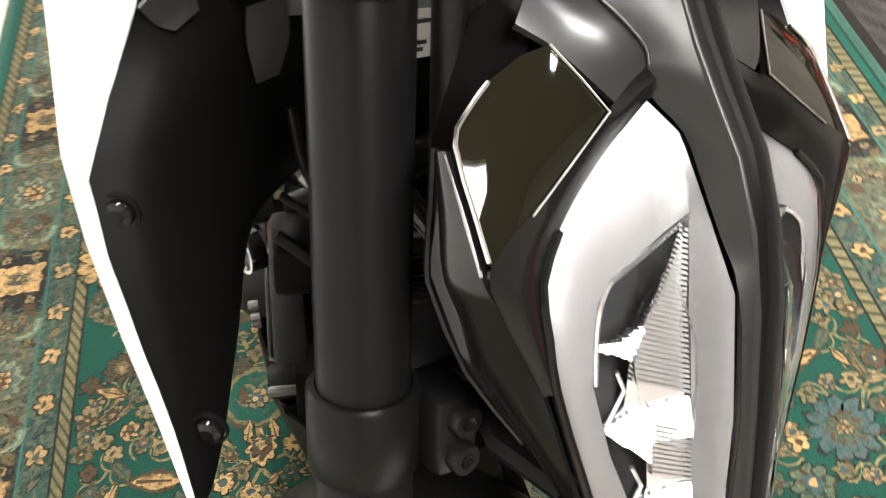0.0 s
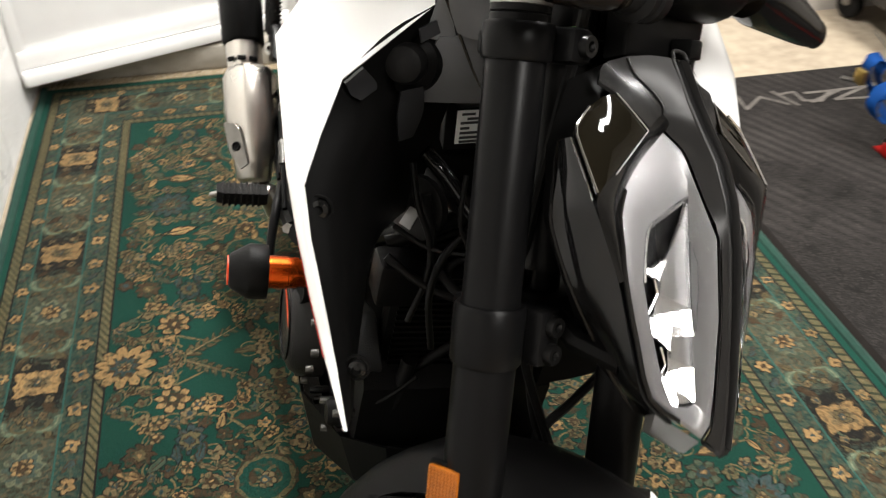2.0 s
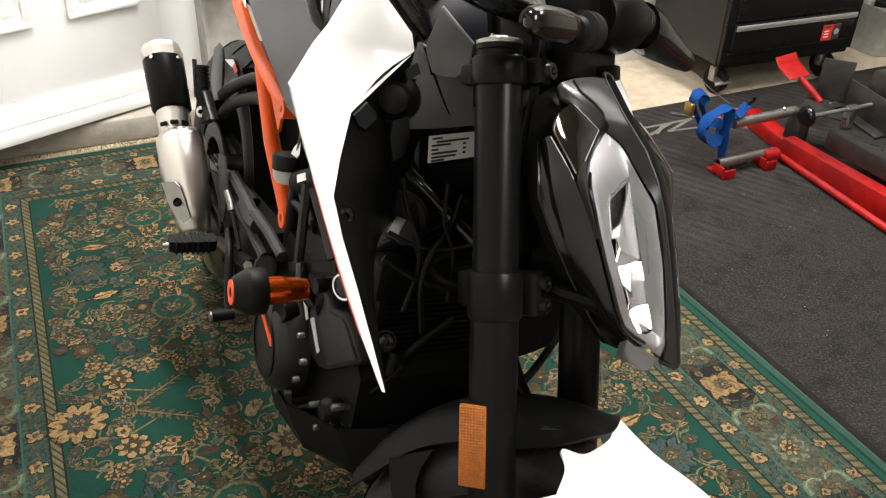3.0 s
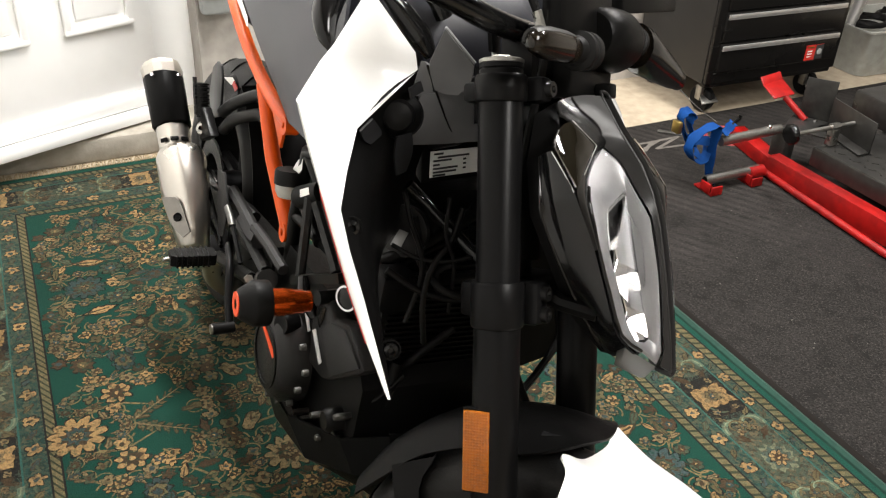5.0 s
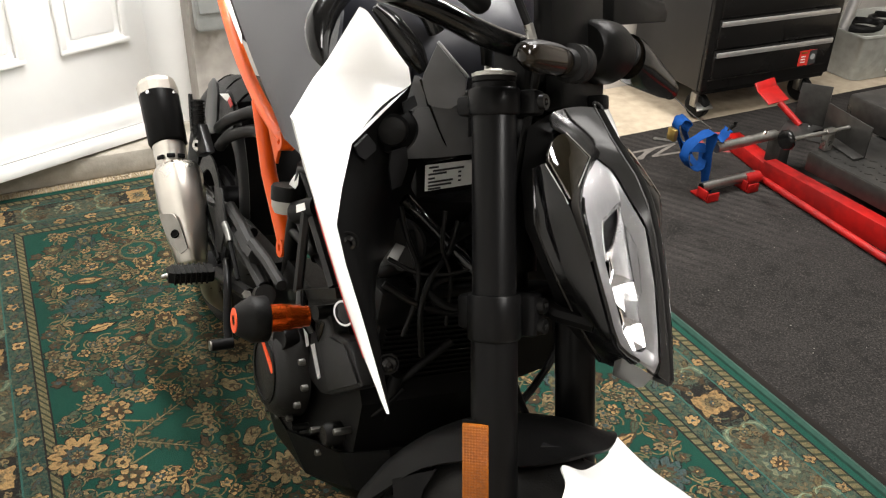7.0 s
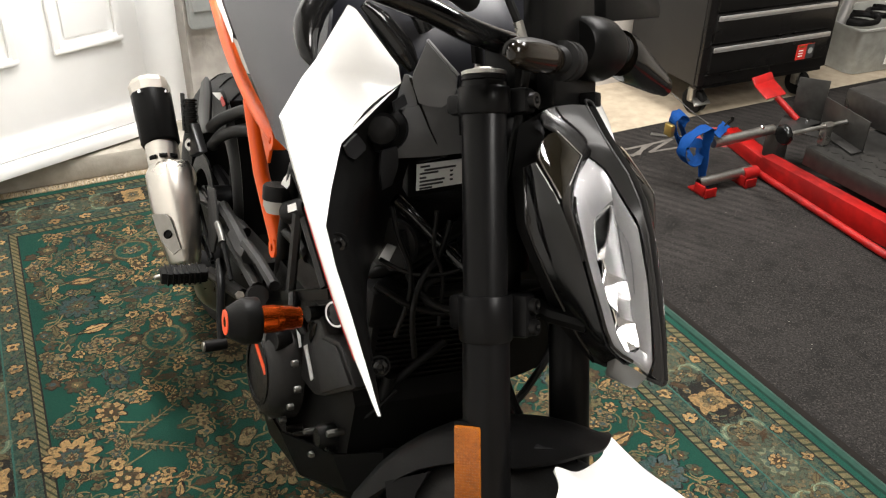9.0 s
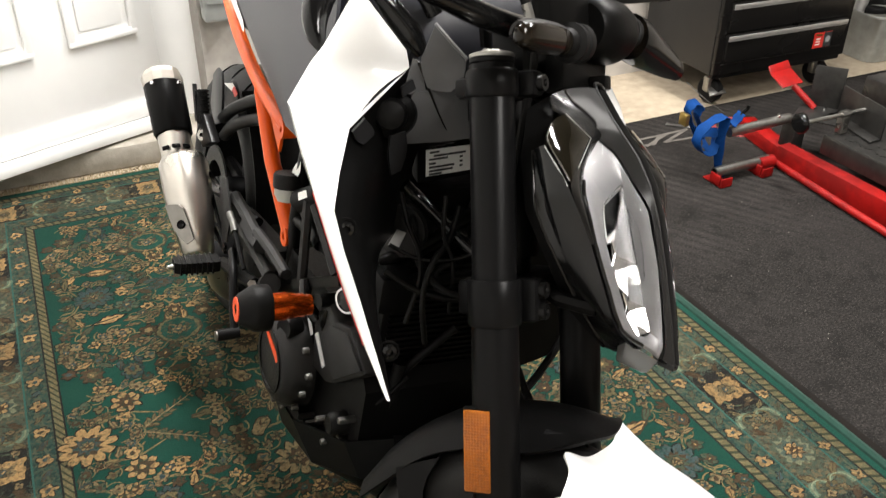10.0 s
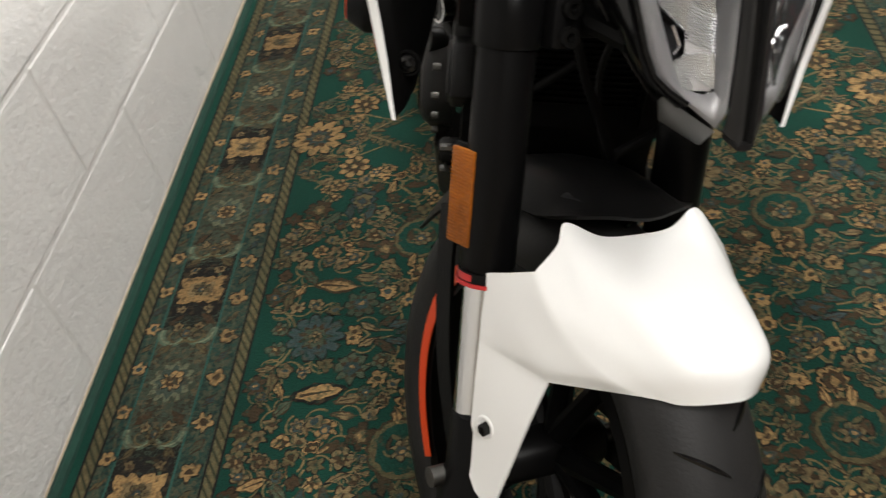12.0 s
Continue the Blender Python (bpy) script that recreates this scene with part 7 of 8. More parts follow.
fin_ = bpart("cowl_fin", sheet([[(-0.0900, 0.3850, 0.9830), (-0.0700, 0.3780, 0.9650), (-0.0480, 0.3700, 0.9465)], [(-0.0920, 0.3960, 0.9500), (-0.0680, 0.3860, 0.9430), (-0.0440, 0.3740, 0.9320)], [(-0.0930, 0.4000, 0.9300), (-0.0700, 0.3930, 0.9180), (-0.0440, 0.3780, 0.9170)], [(-0.0780, 0.4010, 0.9010), (-0.0660, 0.3960, 0.8990), (-0.0520, 0.3860, 0.9010)]], 0.004, 3, 3), "cowl_grey", None, "dark grey cowl fin")
# the highlight along the fin's top edge, laid on as a light grey bar
bpart("fin_edge", tube([(-0.0903, 0.3845, 0.9836), (-0.0700, 0.3772, 0.9658), (-0.0478, 0.3692, 0.9470)], 0.0021, 8), "cowl_edge", fin_, "fin edge with its highlight in light grey")
bpart("cowl_panel", sheet([[(-0.108, 0.398, 0.826), (-0.050, 0.396, 0.830), (0.0, 0.388, 0.838), (0.085, 0.392, 0.835)], [(-0.106, 0.402, 0.860), (-0.055, 0.399, 0.868), (0.0, 0.396, 0.872), (0.092, 0.396, 0.862)], [(-0.095, 0.404, 0.893), (-0.060, 0.402, 0.900), (0.0, 0.405, 0.930), (0.07, 0.402, 0.930)]], 0.004, 3, 3), "cowl_grey", None, "dark grey plastic panel behind the fork")
bpart("cowl_seam", tube([(-0.0965, 0.3985, 0.9310), (-0.0790, 0.3985, 0.9020), (-0.0580, 0.3960, 0.8670), (-0.0370, 0.3925, 0.8360)], 0.0016, 6), "gloss_black", None, "black seam in the cowl")
# information label under the cowl: print shown as plain bars
lab = bpart("data_label", sheet([[(-0.0530, 0.4080, 0.7740), (0.0270, 0.4180, 0.7800)], [(-0.0530, 0.4200, 0.8070), (0.0270, 0.4300, 0.8120)]], 0.001, 1, 1, inward=(0.0090, 1.0000, 0.0000)), "sticker", None, "white data label with black print bars")
LA, LB, LC = Vector((-0.0530, 0.4075, 0.7740)), Vector((0.0270, 0.4175, 0.7800)), Vector((-0.0530, 0.4195, 0.8070))


def on_label(u, v):
    return LA + (LB - LA) * u + (LC - LA) * v + Vector((0.0, -0.0012, 0.0004))


for u0, u1, v in ((0.06, 0.25, 0.92), (0.14, 0.78, 0.78), (0.05, 0.42, 0.66), (0.05, 0.18, 0.50), (0.05, 0.55, 0.36), (0.05, 0.52, 0.22), (0.05, 0.30, 0.10), (0.66, 0.72, 0.62), (0.66, 0.72, 0.45), (0.66, 0.72, 0.28)):
    bpart("print_bar", prism([on_label(u0, v), on_label(u1, v), on_label(u1, v - 0.07), on_label(u0, v - 0.07)], (0, 0.0006, 0)), "ink", lab)
bpart("label_backing", prism([on_label(u, v) + Vector((0, 0.0045, 0)) for u, v in ((-0.15, -0.25), (1.2, -0.25), (1.2, 1.35), (-0.15, 1.35))], (0, 0.02, 0.004), 0.002), "matt_black", None)

# tank and seat
loops = []
for y, zt, zb, w in ((0.44, 0.99, 0.86, 0.09), (0.50, 1.03, 0.82, 0.12), (0.60, 1.05, 0.78, 0.138), (0.72, 1.03, 0.74, 0.138), (0.84, 0.98, 0.72, 0.125), (0.94, 0.90, 0.72, 0.11), (1.02, 0.86, 0.72, 0.10)):
    l = []
    for q in np.linspace(0, 2 * math.pi, 20, endpoint=False):
        c, sn = math.cos(q), math.sin(q)
        l.append((w * math.copysign(abs(c) ** 0.6, c), y, (zt + zb) / 2 + (zt - zb) / 2 * math.copysign(abs(sn) ** 0.7, sn)))
    loops.append(l)
bpart("fuel_tank", loft(loops), "tank", None, "dark blue grey painted fuel tank", smooth=60)
bpart("tank_trim", tube([(-0.194, 0.462, 0.918), (-0.203, 0.478, 0.938), (-0.196, 0.505, 0.962), (-0.172, 0.535, 0.988), (-0.138, 0.56, 1.010)], [0.004, 0.013, 0.019, 0.019, 0.016], 12, smooth=5), "gloss_black", None, "gloss black tank trim")
bpart("tank_trim", tube([(-0.150, 0.450, 1.004), (-0.128, 0.444, 0.988), (-0.098, 0.432, 0.958), (-0.082, 0.420, 0.936)], [0.006, 0.013, 0.016, 0.008], 12, smooth=5), "gloss_black", None, "gloss black tank trim")
bpart("tank_collar", tube([(-0.13, 0.50, 1.03), (-0.09, 0.44, 1.01), (-0.07, 0.43, 0.985)], 0.012, 10, smooth=4), "gloss_black")
loops = []
for y, zt, zb, w in ((0.98, 0.87, 0.78, 0.09), (1.10, 0.84, 0.76, 0.13), (1.25, 0.85, 0.77, 0.12), (1.36, 0.93, 0.84, 0.11), (1.55, 0.96, 0.88, 0.10), (1.70, 0.97, 0.92, 0.06)):
    l = []
    for q in np.linspace(0, 2 * math.pi, 16, endpoint=False):
        c, sn = math.cos(q), math.sin(q)
        l.append((w * math.copysign(abs(c) ** 0.6, c), y, (zt + zb) / 2 + (zt - zb) / 2 * math.copysign(abs(sn) ** 0.7, sn)))
    loops.append(l)
bpart("seat", loft(loops), "rubber", None, "black seat", smooth=60)
for s in (1, -1):
    rows = [[(-0.140, 1.20, 0.885), (-0.150, 0.90, 0.985), (-0.150, 0.60, 1.030)],
            [(-0.146, 1.077, 0.846), (-0.157, 0.796, 0.918), (-0.160, 0.530, 0.973)],
            [(-0.146, 0.930, 0.790), (-0.157, 0.747, 0.847), (-0.160, 0.535, 0.890)],
            [(-0.146, 0.793, 0.747), (-0.157, 0.705, 0.781), (-0.160, 0.560, 0.809)],
            [(-0.146, 0.720, 0.722), (-0.156, 0.680, 0.735), (-0.160, 0.590, 0.745)]]
    bpart("side_cover", sheet([side(q, s) for q in rows], 0.005, 3, 3, inward=(s, 0, 0)), "tank", None, "dark blue grey side cover", smooth=60)
bpart("side_decal", prism([(-0.150, 0.99, 0.797), (-0.150, 1.16, 0.852), (-0.150, 1.16, 0.872), (-0.150, 1.00, 0.812)], (0.002, 0, 0)), "sticker", None, "white side decal")

# frame: orange rear, black trellis ahead
for s in (-1, 1):
    sub = bpart("rear_frame", tube([(BC + s * 0.138, 0.767, 0.703), (BC + s * 0.141, 0.812, 0.708), (BC + s * 0.141, 0.925, 0.722), (BC + s * 0.141, 1.085, 0.766), (BC + s * 0.130, 1.30, 0.84)], 0.0125, 12, smooth=3), "orange", None, "orange painted rear frame")
    bpart("frame_stay", tube([(BC + s * 0.141, 0.915, 0.718), (BC + s * 0.132, 0.844, 0.608), (BC + s * 0.121, 0.748, 0.518)], 0.014, 12), "orange", sub)
    bpart("frame_foot", lathe([(0.006, -0.012), (0.017, -0.012), (0.017, 0.012), (0.006, 0.012)], (BC + s * 0.121, 0.745, 0.511), (1, 0, 0), 20, closed=True), "orange", sub)
    bpart("frame_lug", lathe([(0.006, -0.012), (0.016, -0.012), (0.016, 0.012), (0.006, 0.012)], (BC + s * 0.138, 0.765, 0.701), (1, 0, 0), 20, closed=True), "orange", sub)
    bpart("frame_gusset", prism([(BC + s * 0.136, 0.780, 0.70), (BC + s * 0.138, 0.86, 0.705), (BC + s * 0.132, 0.80, 0.645)], (s * 0.006, 0, 0), 0.001), "orange", sub)
    tr = bpart("trellis_frame", tube([(s * 0.03, 0.40, 0.84), (s * 0.11, 0.55, 0.74), (s * 0.12, 0.68, 0.69), (s * 0.11, 0.72, 0.56), (s * 0.10, 0.74, 0.46)], 0.0135, 12), "frame_black", None, "black tubular trellis frame")
    for a, b_ in (((0.03, 0.39, 0.70), (0.10, 0.50, 0.58)), ((0.10, 0.50, 0.58), (0.11, 0.55, 0.74)), ((0.10, 0.50, 0.58), (0.11, 0.72, 0.56)), ((0.03, 0.39, 0.70), (0.11, 0.55, 0.74)), ((0.10, 0.50, 0.58), (0.12, 0.68, 0.69)), ((0.11, 0.60, 0.57), (0.11, 0.72, 0.60))):
        bpart("frame_tube", tube([(s * a[0], *a[1:]), (s * b_[0], *b_[1:])], 0.0115, 10), "frame_black", tr)
bpart("head_tube", tube([(0, 0.245, 0.74), (0, 0.345, 0.955)], 0.03, 20), "frame_black", None, "black steering head")

# radiator, horn, hoses
rad = bpart("radiator", box((0.011, 0.40, 0.56), (0.21, 0.03, 0.20), 0.006), "matt_black", None, "black radiator")
for k in range(22):
    bpart("radiator_fin", box((0.011, 0.382, 0.465 + 0.0088 * k), (0.19, 0.006, 0.0018)), "frame_black", rad)
bpart("radiator_tank", loft([[(0.106, 0.352, z0), (x1, 0.345, z1), (x1 + 0.006, 0.420, z1), (0.106, 0.425, z0)] for z0, x1, z1 in ((0.470, 0.150, 0.488), (0.490, 0.205, 0.505), (0.600, 0.214, 0.610), (0.715, 0.208, 0.725), (0.735, 0.180, 0.742))]), "matt_black", rad, "black plastic radiator end tank")
bpart("horn", lathe([(0.001, -0.012), (0.03, -0.012), (0.036, -0.004), (0.036, 0.006), (0.012, 0.012), (0.001, 0.013)], (-0.082, 0.392, 0.703), (-0.8, -0.6, 0.15), 24), "engine_grey", None, "round dark grey horn with a paper label")
bpart("horn_label", prism([Vector((-0.082, 0.392, 0.703)) + Vector((-0.8, -0.6, 0.15)).normalized() * 0.0135 + Vector((0.6, -0.8, 0)) * u + Vector((0.09, 0.07, 0.98)) * v for u, v in ((-0.010, -0.022), (0.006, -0.022), (0.012, 0.004), (-0.002, 0.004))], Vector((-0.0008, -0.0006, 0)), 0.0002), "cowl_edge", None, "worn paper label")
bpart("ecu_box", box((-0.100, 0.362, 0.632), (0.052, 0.046, 0.056), 0.008), "grey_black", None, "dark grey plastic box")
for k, (pts, r, mt) in enumerate((
    ([(-0.085, 0.405, 0.765), (-0.06, 0.39, 0.744), (-0.02, 0.32, 0.711), (0.03, 0.27, 0.68)], 0.009, "gloss_black"),
    ([(-0.085, 0.37, 0.735), (-0.075, 0.360, 0.70), (-0.07, 0.344, 0.672), (-0.05, 0.306, 0.657), (0.0, 0.29, 0.65)], 0.0055, "rubber"),
    ([(-0.11, 0.39, 0.655), (-0.04, 0.39, 0.69), (0.02, 0.395, 0.724)], 0.010, "frame_black"),
    ([(-0.03, 0.33, 0.685), (-0.05, 0.335, 0.672), (-0.055, 0.33, 0.655), (-0.045, 0.32, 0.64)], 0.004, "rubber"),
    ([(-0.10, 0.385, 0.645), (-0.02, 0.40, 0.675), (0.06, 0.40, 0.70)], 0.007, "frame_black"),
    ([(-0.09, 0.36, 0.64), (0.0, 0.35, 0.65), (0.08, 0.35, 0.655)], 0.009, "frame_black"),
    ([(0.02, 0.37, 0.55), (-0.04, 0.375, 0.49), (-0.07, 0.39, 0.43)], 0.006, "rubber"),
    ([(-0.05, 0.36, 0.48), (-0.09, 0.36, 0.44), (-0.11, 0.40, 0.40)], 0.003, "rubber"),
    ([(-0.105, 0.372, 0.770), (-0.098, 0.350, 0.735), (-0.082, 0.338, 0.700), (-0.078, 0.330, 0.660), (-0.090, 0.325, 0.600)], 0.0035, "frame_black"),
    ([(-0.030, 0.345, 0.760), (-0.045, 0.330, 0.720), (-0.068, 0.322, 0.690), (-0.075, 0.318, 0.640), (-0.060, 0.315, 0.570)], 0.0042, "frame_black"),
    ([(-0.115, 0.360, 0.700), (-0.080, 0.336, 0.690), (-0.040, 0.318, 0.697), (-0.005, 0.305, 0.715)], 0.0032, "frame_black"),
    ([(-0.120, 0.350, 0.668), (-0.085, 0.330, 0.650), (-0.045, 0.315, 0.640), (0.0, 0.300, 0.645)], 0.0050, "frame_black"),
    ([(-0.060, 0.335, 0.780), (-0.058, 0.325, 0.730), (-0.040, 0.318, 0.690), (-0.035, 0.312, 0.620)], 0.0028, "rubber"))):
    bpart("hose", tube(pts, r, 10, smooth=4), mt)

# engine
eng = bpart("engine", loft([[(x, y, z) for y, z in ((0.36, 0.36), (0.36, 0.46), (0.42, 0.52), (0.55, 0.52), (0.72, 0.50), (0.78, 0.42), (0.74, 0.30), (0.60, 0.24), (0.44, 0.26))] for x in (-0.112, -0.09, 0.10, 0.13)]), "engine", None, "black cast engine")
bpart("cylinder", box((0.011, 0.52, 0.62), (0.15, 0.15, 0.24), 0.012), "engine", eng)
CL = (-0.145, 0.597, 0.366)
clutch = bpart("clutch_cover", lathe([(0.001, 0.030), (0.060, 0.030), (0.071, 0.025), (0.081, 0.012), (0.084, -0.02), (0.001, -0.02)], CL, (-1, 0, 0), 40), "engine_grey", eng, "dark grey clutch cover")
bpart("cover_ring", lathe([(0.050, 0.029), (0.058, 0.029), (0.058, 0.0325), (0.050, 0.0325)], CL, (-1, 0, 0), 40, closed=True), "engine", eng)
bpart("cover_print", prism([(-0.1752, 0.624, 0.401), (-0.1752, 0.614, 0.409), (-0.1752, 0.551, 0.393), (-0.1752, 0.562, 0.381)], (-0.0012, 0, 0)), "orange_rim", clutch, "orange lettering shown as a bar")
for y, z in ((0.506, 0.439), (0.481, 0.408), (0.499, 0.361), (0.574, 0.282), (0.522, 0.318), (0.62, 0.262), (0.66, 0.28)):
    bpart("cover_bolt", lathe([(0.001, 0.010), (0.0045, 0.010), (0.0056, 0.008), (0.0056, 0.0), (0.001, 0.0)], (-0.146, y, z), (-1, 0, 0), 8), "bolt", eng)
cov = [(0.540, 0.470), (0.532, 0.490), (0.523, 0.512), (0.504, 0.530), (0.487, 0.537), (0.458, 0.520), (0.409, 0.541), (0.335, 0.514), (0.348, 0.500), (0.431, 0.428), (0.466, 0.405), (0.527, 0.395)]
cover_side = bpart("ignition_cover", prism([(-0.10, y, z) for y, z in cov], (-0.03, 0, 0), 0.006), "engine_grey", eng, "dark grey engine side cover")
bpart("cover_face", prism([(-0.1300, y, z) for y, z in ((0.492, 0.479), (0.462, 0.512), (0.411, 0.533), (0.345, 0.512), (0.432, 0.434))], (-0.004, 0, 0), 0.0025), "tyre", cover_side, "flat grey face of the cover")
bpart("cover_slot", prism([(-0.1305, 0.518, 0.500), (-0.1305, 0.504, 0.515), (-0.1305, 0.490, 0.519), (-0.1305, 0.492, 0.499), (-0.1305, 0.501, 0.477), (-0.1305, 0.510, 0.480)], (-0.001, 0, 0)), "gloss_black", eng)
bpart("cover_print", prism([(-0.1310, 0.525, 0.456), (-0.1310, 0.513, 0.467), (-0.1310, 0.471, 0.433), (-0.1310, 0.479, 0.423)], (-0.0012, 0, 0)), "silver_ink", eng, "silver lettering shown as a bar")
bpart("cover_print", prism([(-0.1310, 0.563, 0.463), (-0.1310, 0.553, 0.472), (-0.1310, 0.533, 0.450), (-0.1310, 0.541, 0.442)], (-0.0012, 0, 0)), "silver_ink", eng)
bpart("filler_cap", lathe([(0.010, 0.014), (0.017, 0.016), (0.020, 0.012), (0.020, -0.01), (0.001, -0.01)], (-0.152, 0.575, 0.437), (-1, -0.3, 0.2), 20), "matt_black", eng, "black oil filler cap")
bpart("hose_elbow", tube([(-0.13, 0.53, 0.48), (-0.145, 0.545, 0.505), (-0.14, 0.57, 0.525)], 0.010, 12, smooth=3), "gloss_black", eng)
bpart("hose_clip", lathe([(0.0105, -0.004), (0.0125, -0.004), (0.0125, 0.004), (0.0105, 0.004)], (-0.145, 0.548, 0.508), (0.1, 0.5, 0.8), 16, closed=True), "chrome", eng, "bright hose clip")
bpart("water_pump", lathe([(0.001, 0.02), (0.014, 0.02), (0.019, 0.014), (0.019, -0.02), (0.001, -0.02)], (-0.12, 0.41, 0.37), (-1, 0, 0), 24), "engine", eng)
for y, z in ((0.46, 0.34), (0.50, 0.30), (0.43, 0.32), (0.53, 0.29), (0.38, 0.40)):
    bpart("engine_bolt", lathe([(0.001, 0.014), (0.0045, 0.014), (0.0056, 0.011), (0.0056, -0.02), (0.001, -0.02)], (-0.125, y, z), (-1, 0, 0), 8), "bolt", eng)
bpart("coolant_pipe", tube([(-0.12, 0.42, 0.36), (-0.10, 0.39, 0.37), (-0.07, 0.37, 0.42), (-0.06, 0.37, 0.5)], 0.010, 12, smooth=4), "rubber", eng)
bpart("hose_clip", lathe([(0.0135, -0.005), (0.0155, -0.005), (0.0155, 0.005), (0.0135, 0.005)], (-0.118, 0.40, 0.365), (0.2, -0.9, 0.3), 16, closed=True), "zinc", eng, "steel hose clip")
pan_r = [[(-0.135, 0.70, 0.265), (-0.152, 0.62, 0.280), (-0.152, 0.525, 0.292), (-0.125, 0.378, 0.360), (-0.080, 0.300, 0.420)], [(-0.125, 0.70, 0.215), (-0.140, 0.60, 0.225), (-0.138, 0.455, 0.258), (-0.105, 0.350, 0.310), (-0.060, 0.280, 0.350)], [(-0.05, 0.70, 0.185), (-0.06, 0.58, 0.190), (-0.06, 0.45, 0.205), (-0.05, 0.34, 0.250), (-0.03, 0.262, 0.310)]]
bpart("belly_pan", sheet(pan_r + [[(0.022 - x, y, z) for x, y, z in r] for r in pan_r[::-1]], 0.004, 2, 2, sharp_v=True, sharp_u=True), "grey_black", None, "black plastic belly pan", smooth=15)
bpart("belly_nose", sheet([[(-0.09, 0.30, 0.43), (0, 0.27, 0.44), (0.09, 0.30, 0.43)], [(-0.07, 0.28, 0.34), (0, 0.25, 0.34), (0.07, 0.28, 0.34)]], 0.004, 3, 2), "matt_black")

# cast bracket tying the engine to the frame
mount = bpart("engine_mount", tube([(-0.130, 0.633, 0.484), (-0.130, 0.453, 0.594)], 0.011, 4), "frame_black", None, "black welded engine mount")
bpart("mount_strut", tube([(-0.132, 0.620, 0.640), (-0.132, 0.607, 0.505)], 0.008, 6), "tyre", mount)
bpart("mount_strut", tube([(-0.132, 0.591, 0.644), (-0.132, 0.476, 0.589)], 0.008, 6), "tyre", mount)

# crash slider
sl = bpart("crash_slider", lathe([(0.001, 0.022), (0.0190, 0.022), (0.0215, 0.020), (0.0325, 0.001), (0.0338, -0.002), (0.0338, -0.021), (0.0325, -0.024), (0.001, -0.024)], (-0.246, 0.492, 0.535), (-1, 0.04, 0), 36), "rubber", None, "black and orange crash slider")
bpart("slider_badge", lathe([(0.008, 0.0225), (0.018, 0.0225), (0.018, 0.024), (0.008, 0.024)], (-0.246, 0.492, 0.535), (-1, 0.04, 0), 28, closed=True), "orange_rim", sl, "orange ring badge")
bpart("slider_bolt", lathe([(0.001, 0.020), (0.0075, 0.020), (0.0075, 0.0235), (0.001, 0.0235)], (-0.246, 0.492, 0.535), (-1, 0.04, 0), 6), "gloss_black", sl)
bpart("slider_spacer", lathe([(0.012, -0.02), (0.0205, -0.024), (0.0205, -0.048), (0.0195, -0.049), (0.0195, -0.060), (0.018, -0.062), (0.018, -0.074), (0.0155, -0.077), (0.0155, -0.086), (0.012, -0.088)], (-0.246, 0.492, 0.535), (-1, 0.04, 0), 32), "orange_ano", sl, "orange anodised spacer")
bpart("slider_mount", tube([(-0.145, 0.495, 0.535), (-0.09, 0.50, 0.535)], 0.011, 12), "frame_black", sl)
bpart("frame_plug", lathe([(0.001, 0.004), (0.014, 0.004), (0.018, 0.002), (0.018, -0.01), (0.001, -0.01)], (-0.145, 0.395, 0.598), (-1, -0.5, 0.1), 24), "gloss_black", None, "black round plug with silver emblem")
bpart("plug_rim", lathe([(0.0155, 0.002), (0.0185, 0.002), (0.0185, 0.005), (0.0155, 0.005)], (-0.145, 0.395, 0.598), (-1, -0.5, 0.1), 24, closed=True), "chrome", None)

# rider's footpeg, brake pedal, swingarm, rear wheel
peg = bpart("footpeg", loft([[(-x, 0.945 + b_ * w, 0.352 + a * 0.011) for a, b_ in ((1, -1), (1, 1), (-1, 1), (-1, -1))] for x, w in ((0.175, 0.013), (0.18, 0.017), (0.25, 0.017), (0.262, 0.012))]), "rubber", None, "black ribbed footpeg")
for k in range(7):
    bpart("peg_rib", box((-0.19 - 0.010 * k, 0.945, 0.352), (0.004, 0.039, 0.027), 0.001), "rubber", peg)
bpart("peg_feeler", lathe([(0.001, 0.012), (0.004, 0.010), (0.005, 0.0), (0.001, 0.0)], (-0.262, 0.945, 0.35), (-1, 0, -0.2), 10), "zinc", peg)
bracket = bpart("peg_bracket", tube([(-0.150, 1.004, 0.317), (-0.150, 0.895, 0.354), (-0.150, 0.786, 0.393)], 0.013, 8), "satin_black", None, "black cast footrest bracket")
bpart("heel_plate", prism([(-0.152, 1.075, 0.479), (-0.152, 1.024, 0.495), (-0.152, 0.974, 0.439), (-0.152, 0.989, 0.371), (-0.152, 1.024, 0.355)], (0.004, 0, 0), 0.001), "tyre", bracket, "dark grey heel plate")
bpart("heel_strut", tube([(-0.150, 1.138, 0.412), (-0.150, 1.071, 0.385), (-0.150, 0.998, 0.353)], 0.0045, 6), "satin_black", bracket)
bpart("heel_strut", tube([(-0.150, 1.132, 0.349), (-0.150, 1.076, 0.349), (-0.150, 0.996, 0.345)], 0.0045, 6), "satin_black", bracket)
bpart("heel_strut", tube([(-0.150, 1.164, 0.444), (-0.150, 1.095, 0.453), (-0.150, 1.061, 0.455)], 0.0045, 6), "satin_black", bracket)
bpart("brake_rod", tube([(-0.158, 0.958, 0.452), (-0.158, 0.931, 0.446), (-0.158, 0.912, 0.436)], 0.007, 10), "bolt", bracket, "steel brake cylinder rod")
bpart("brake_rod", tube([(-0.158, 0.912, 0.436), (-0.158, 0.869, 0.416), (-0.158, 0.836, 0.397)], 0.0045, 8), "satin_black", bracket)
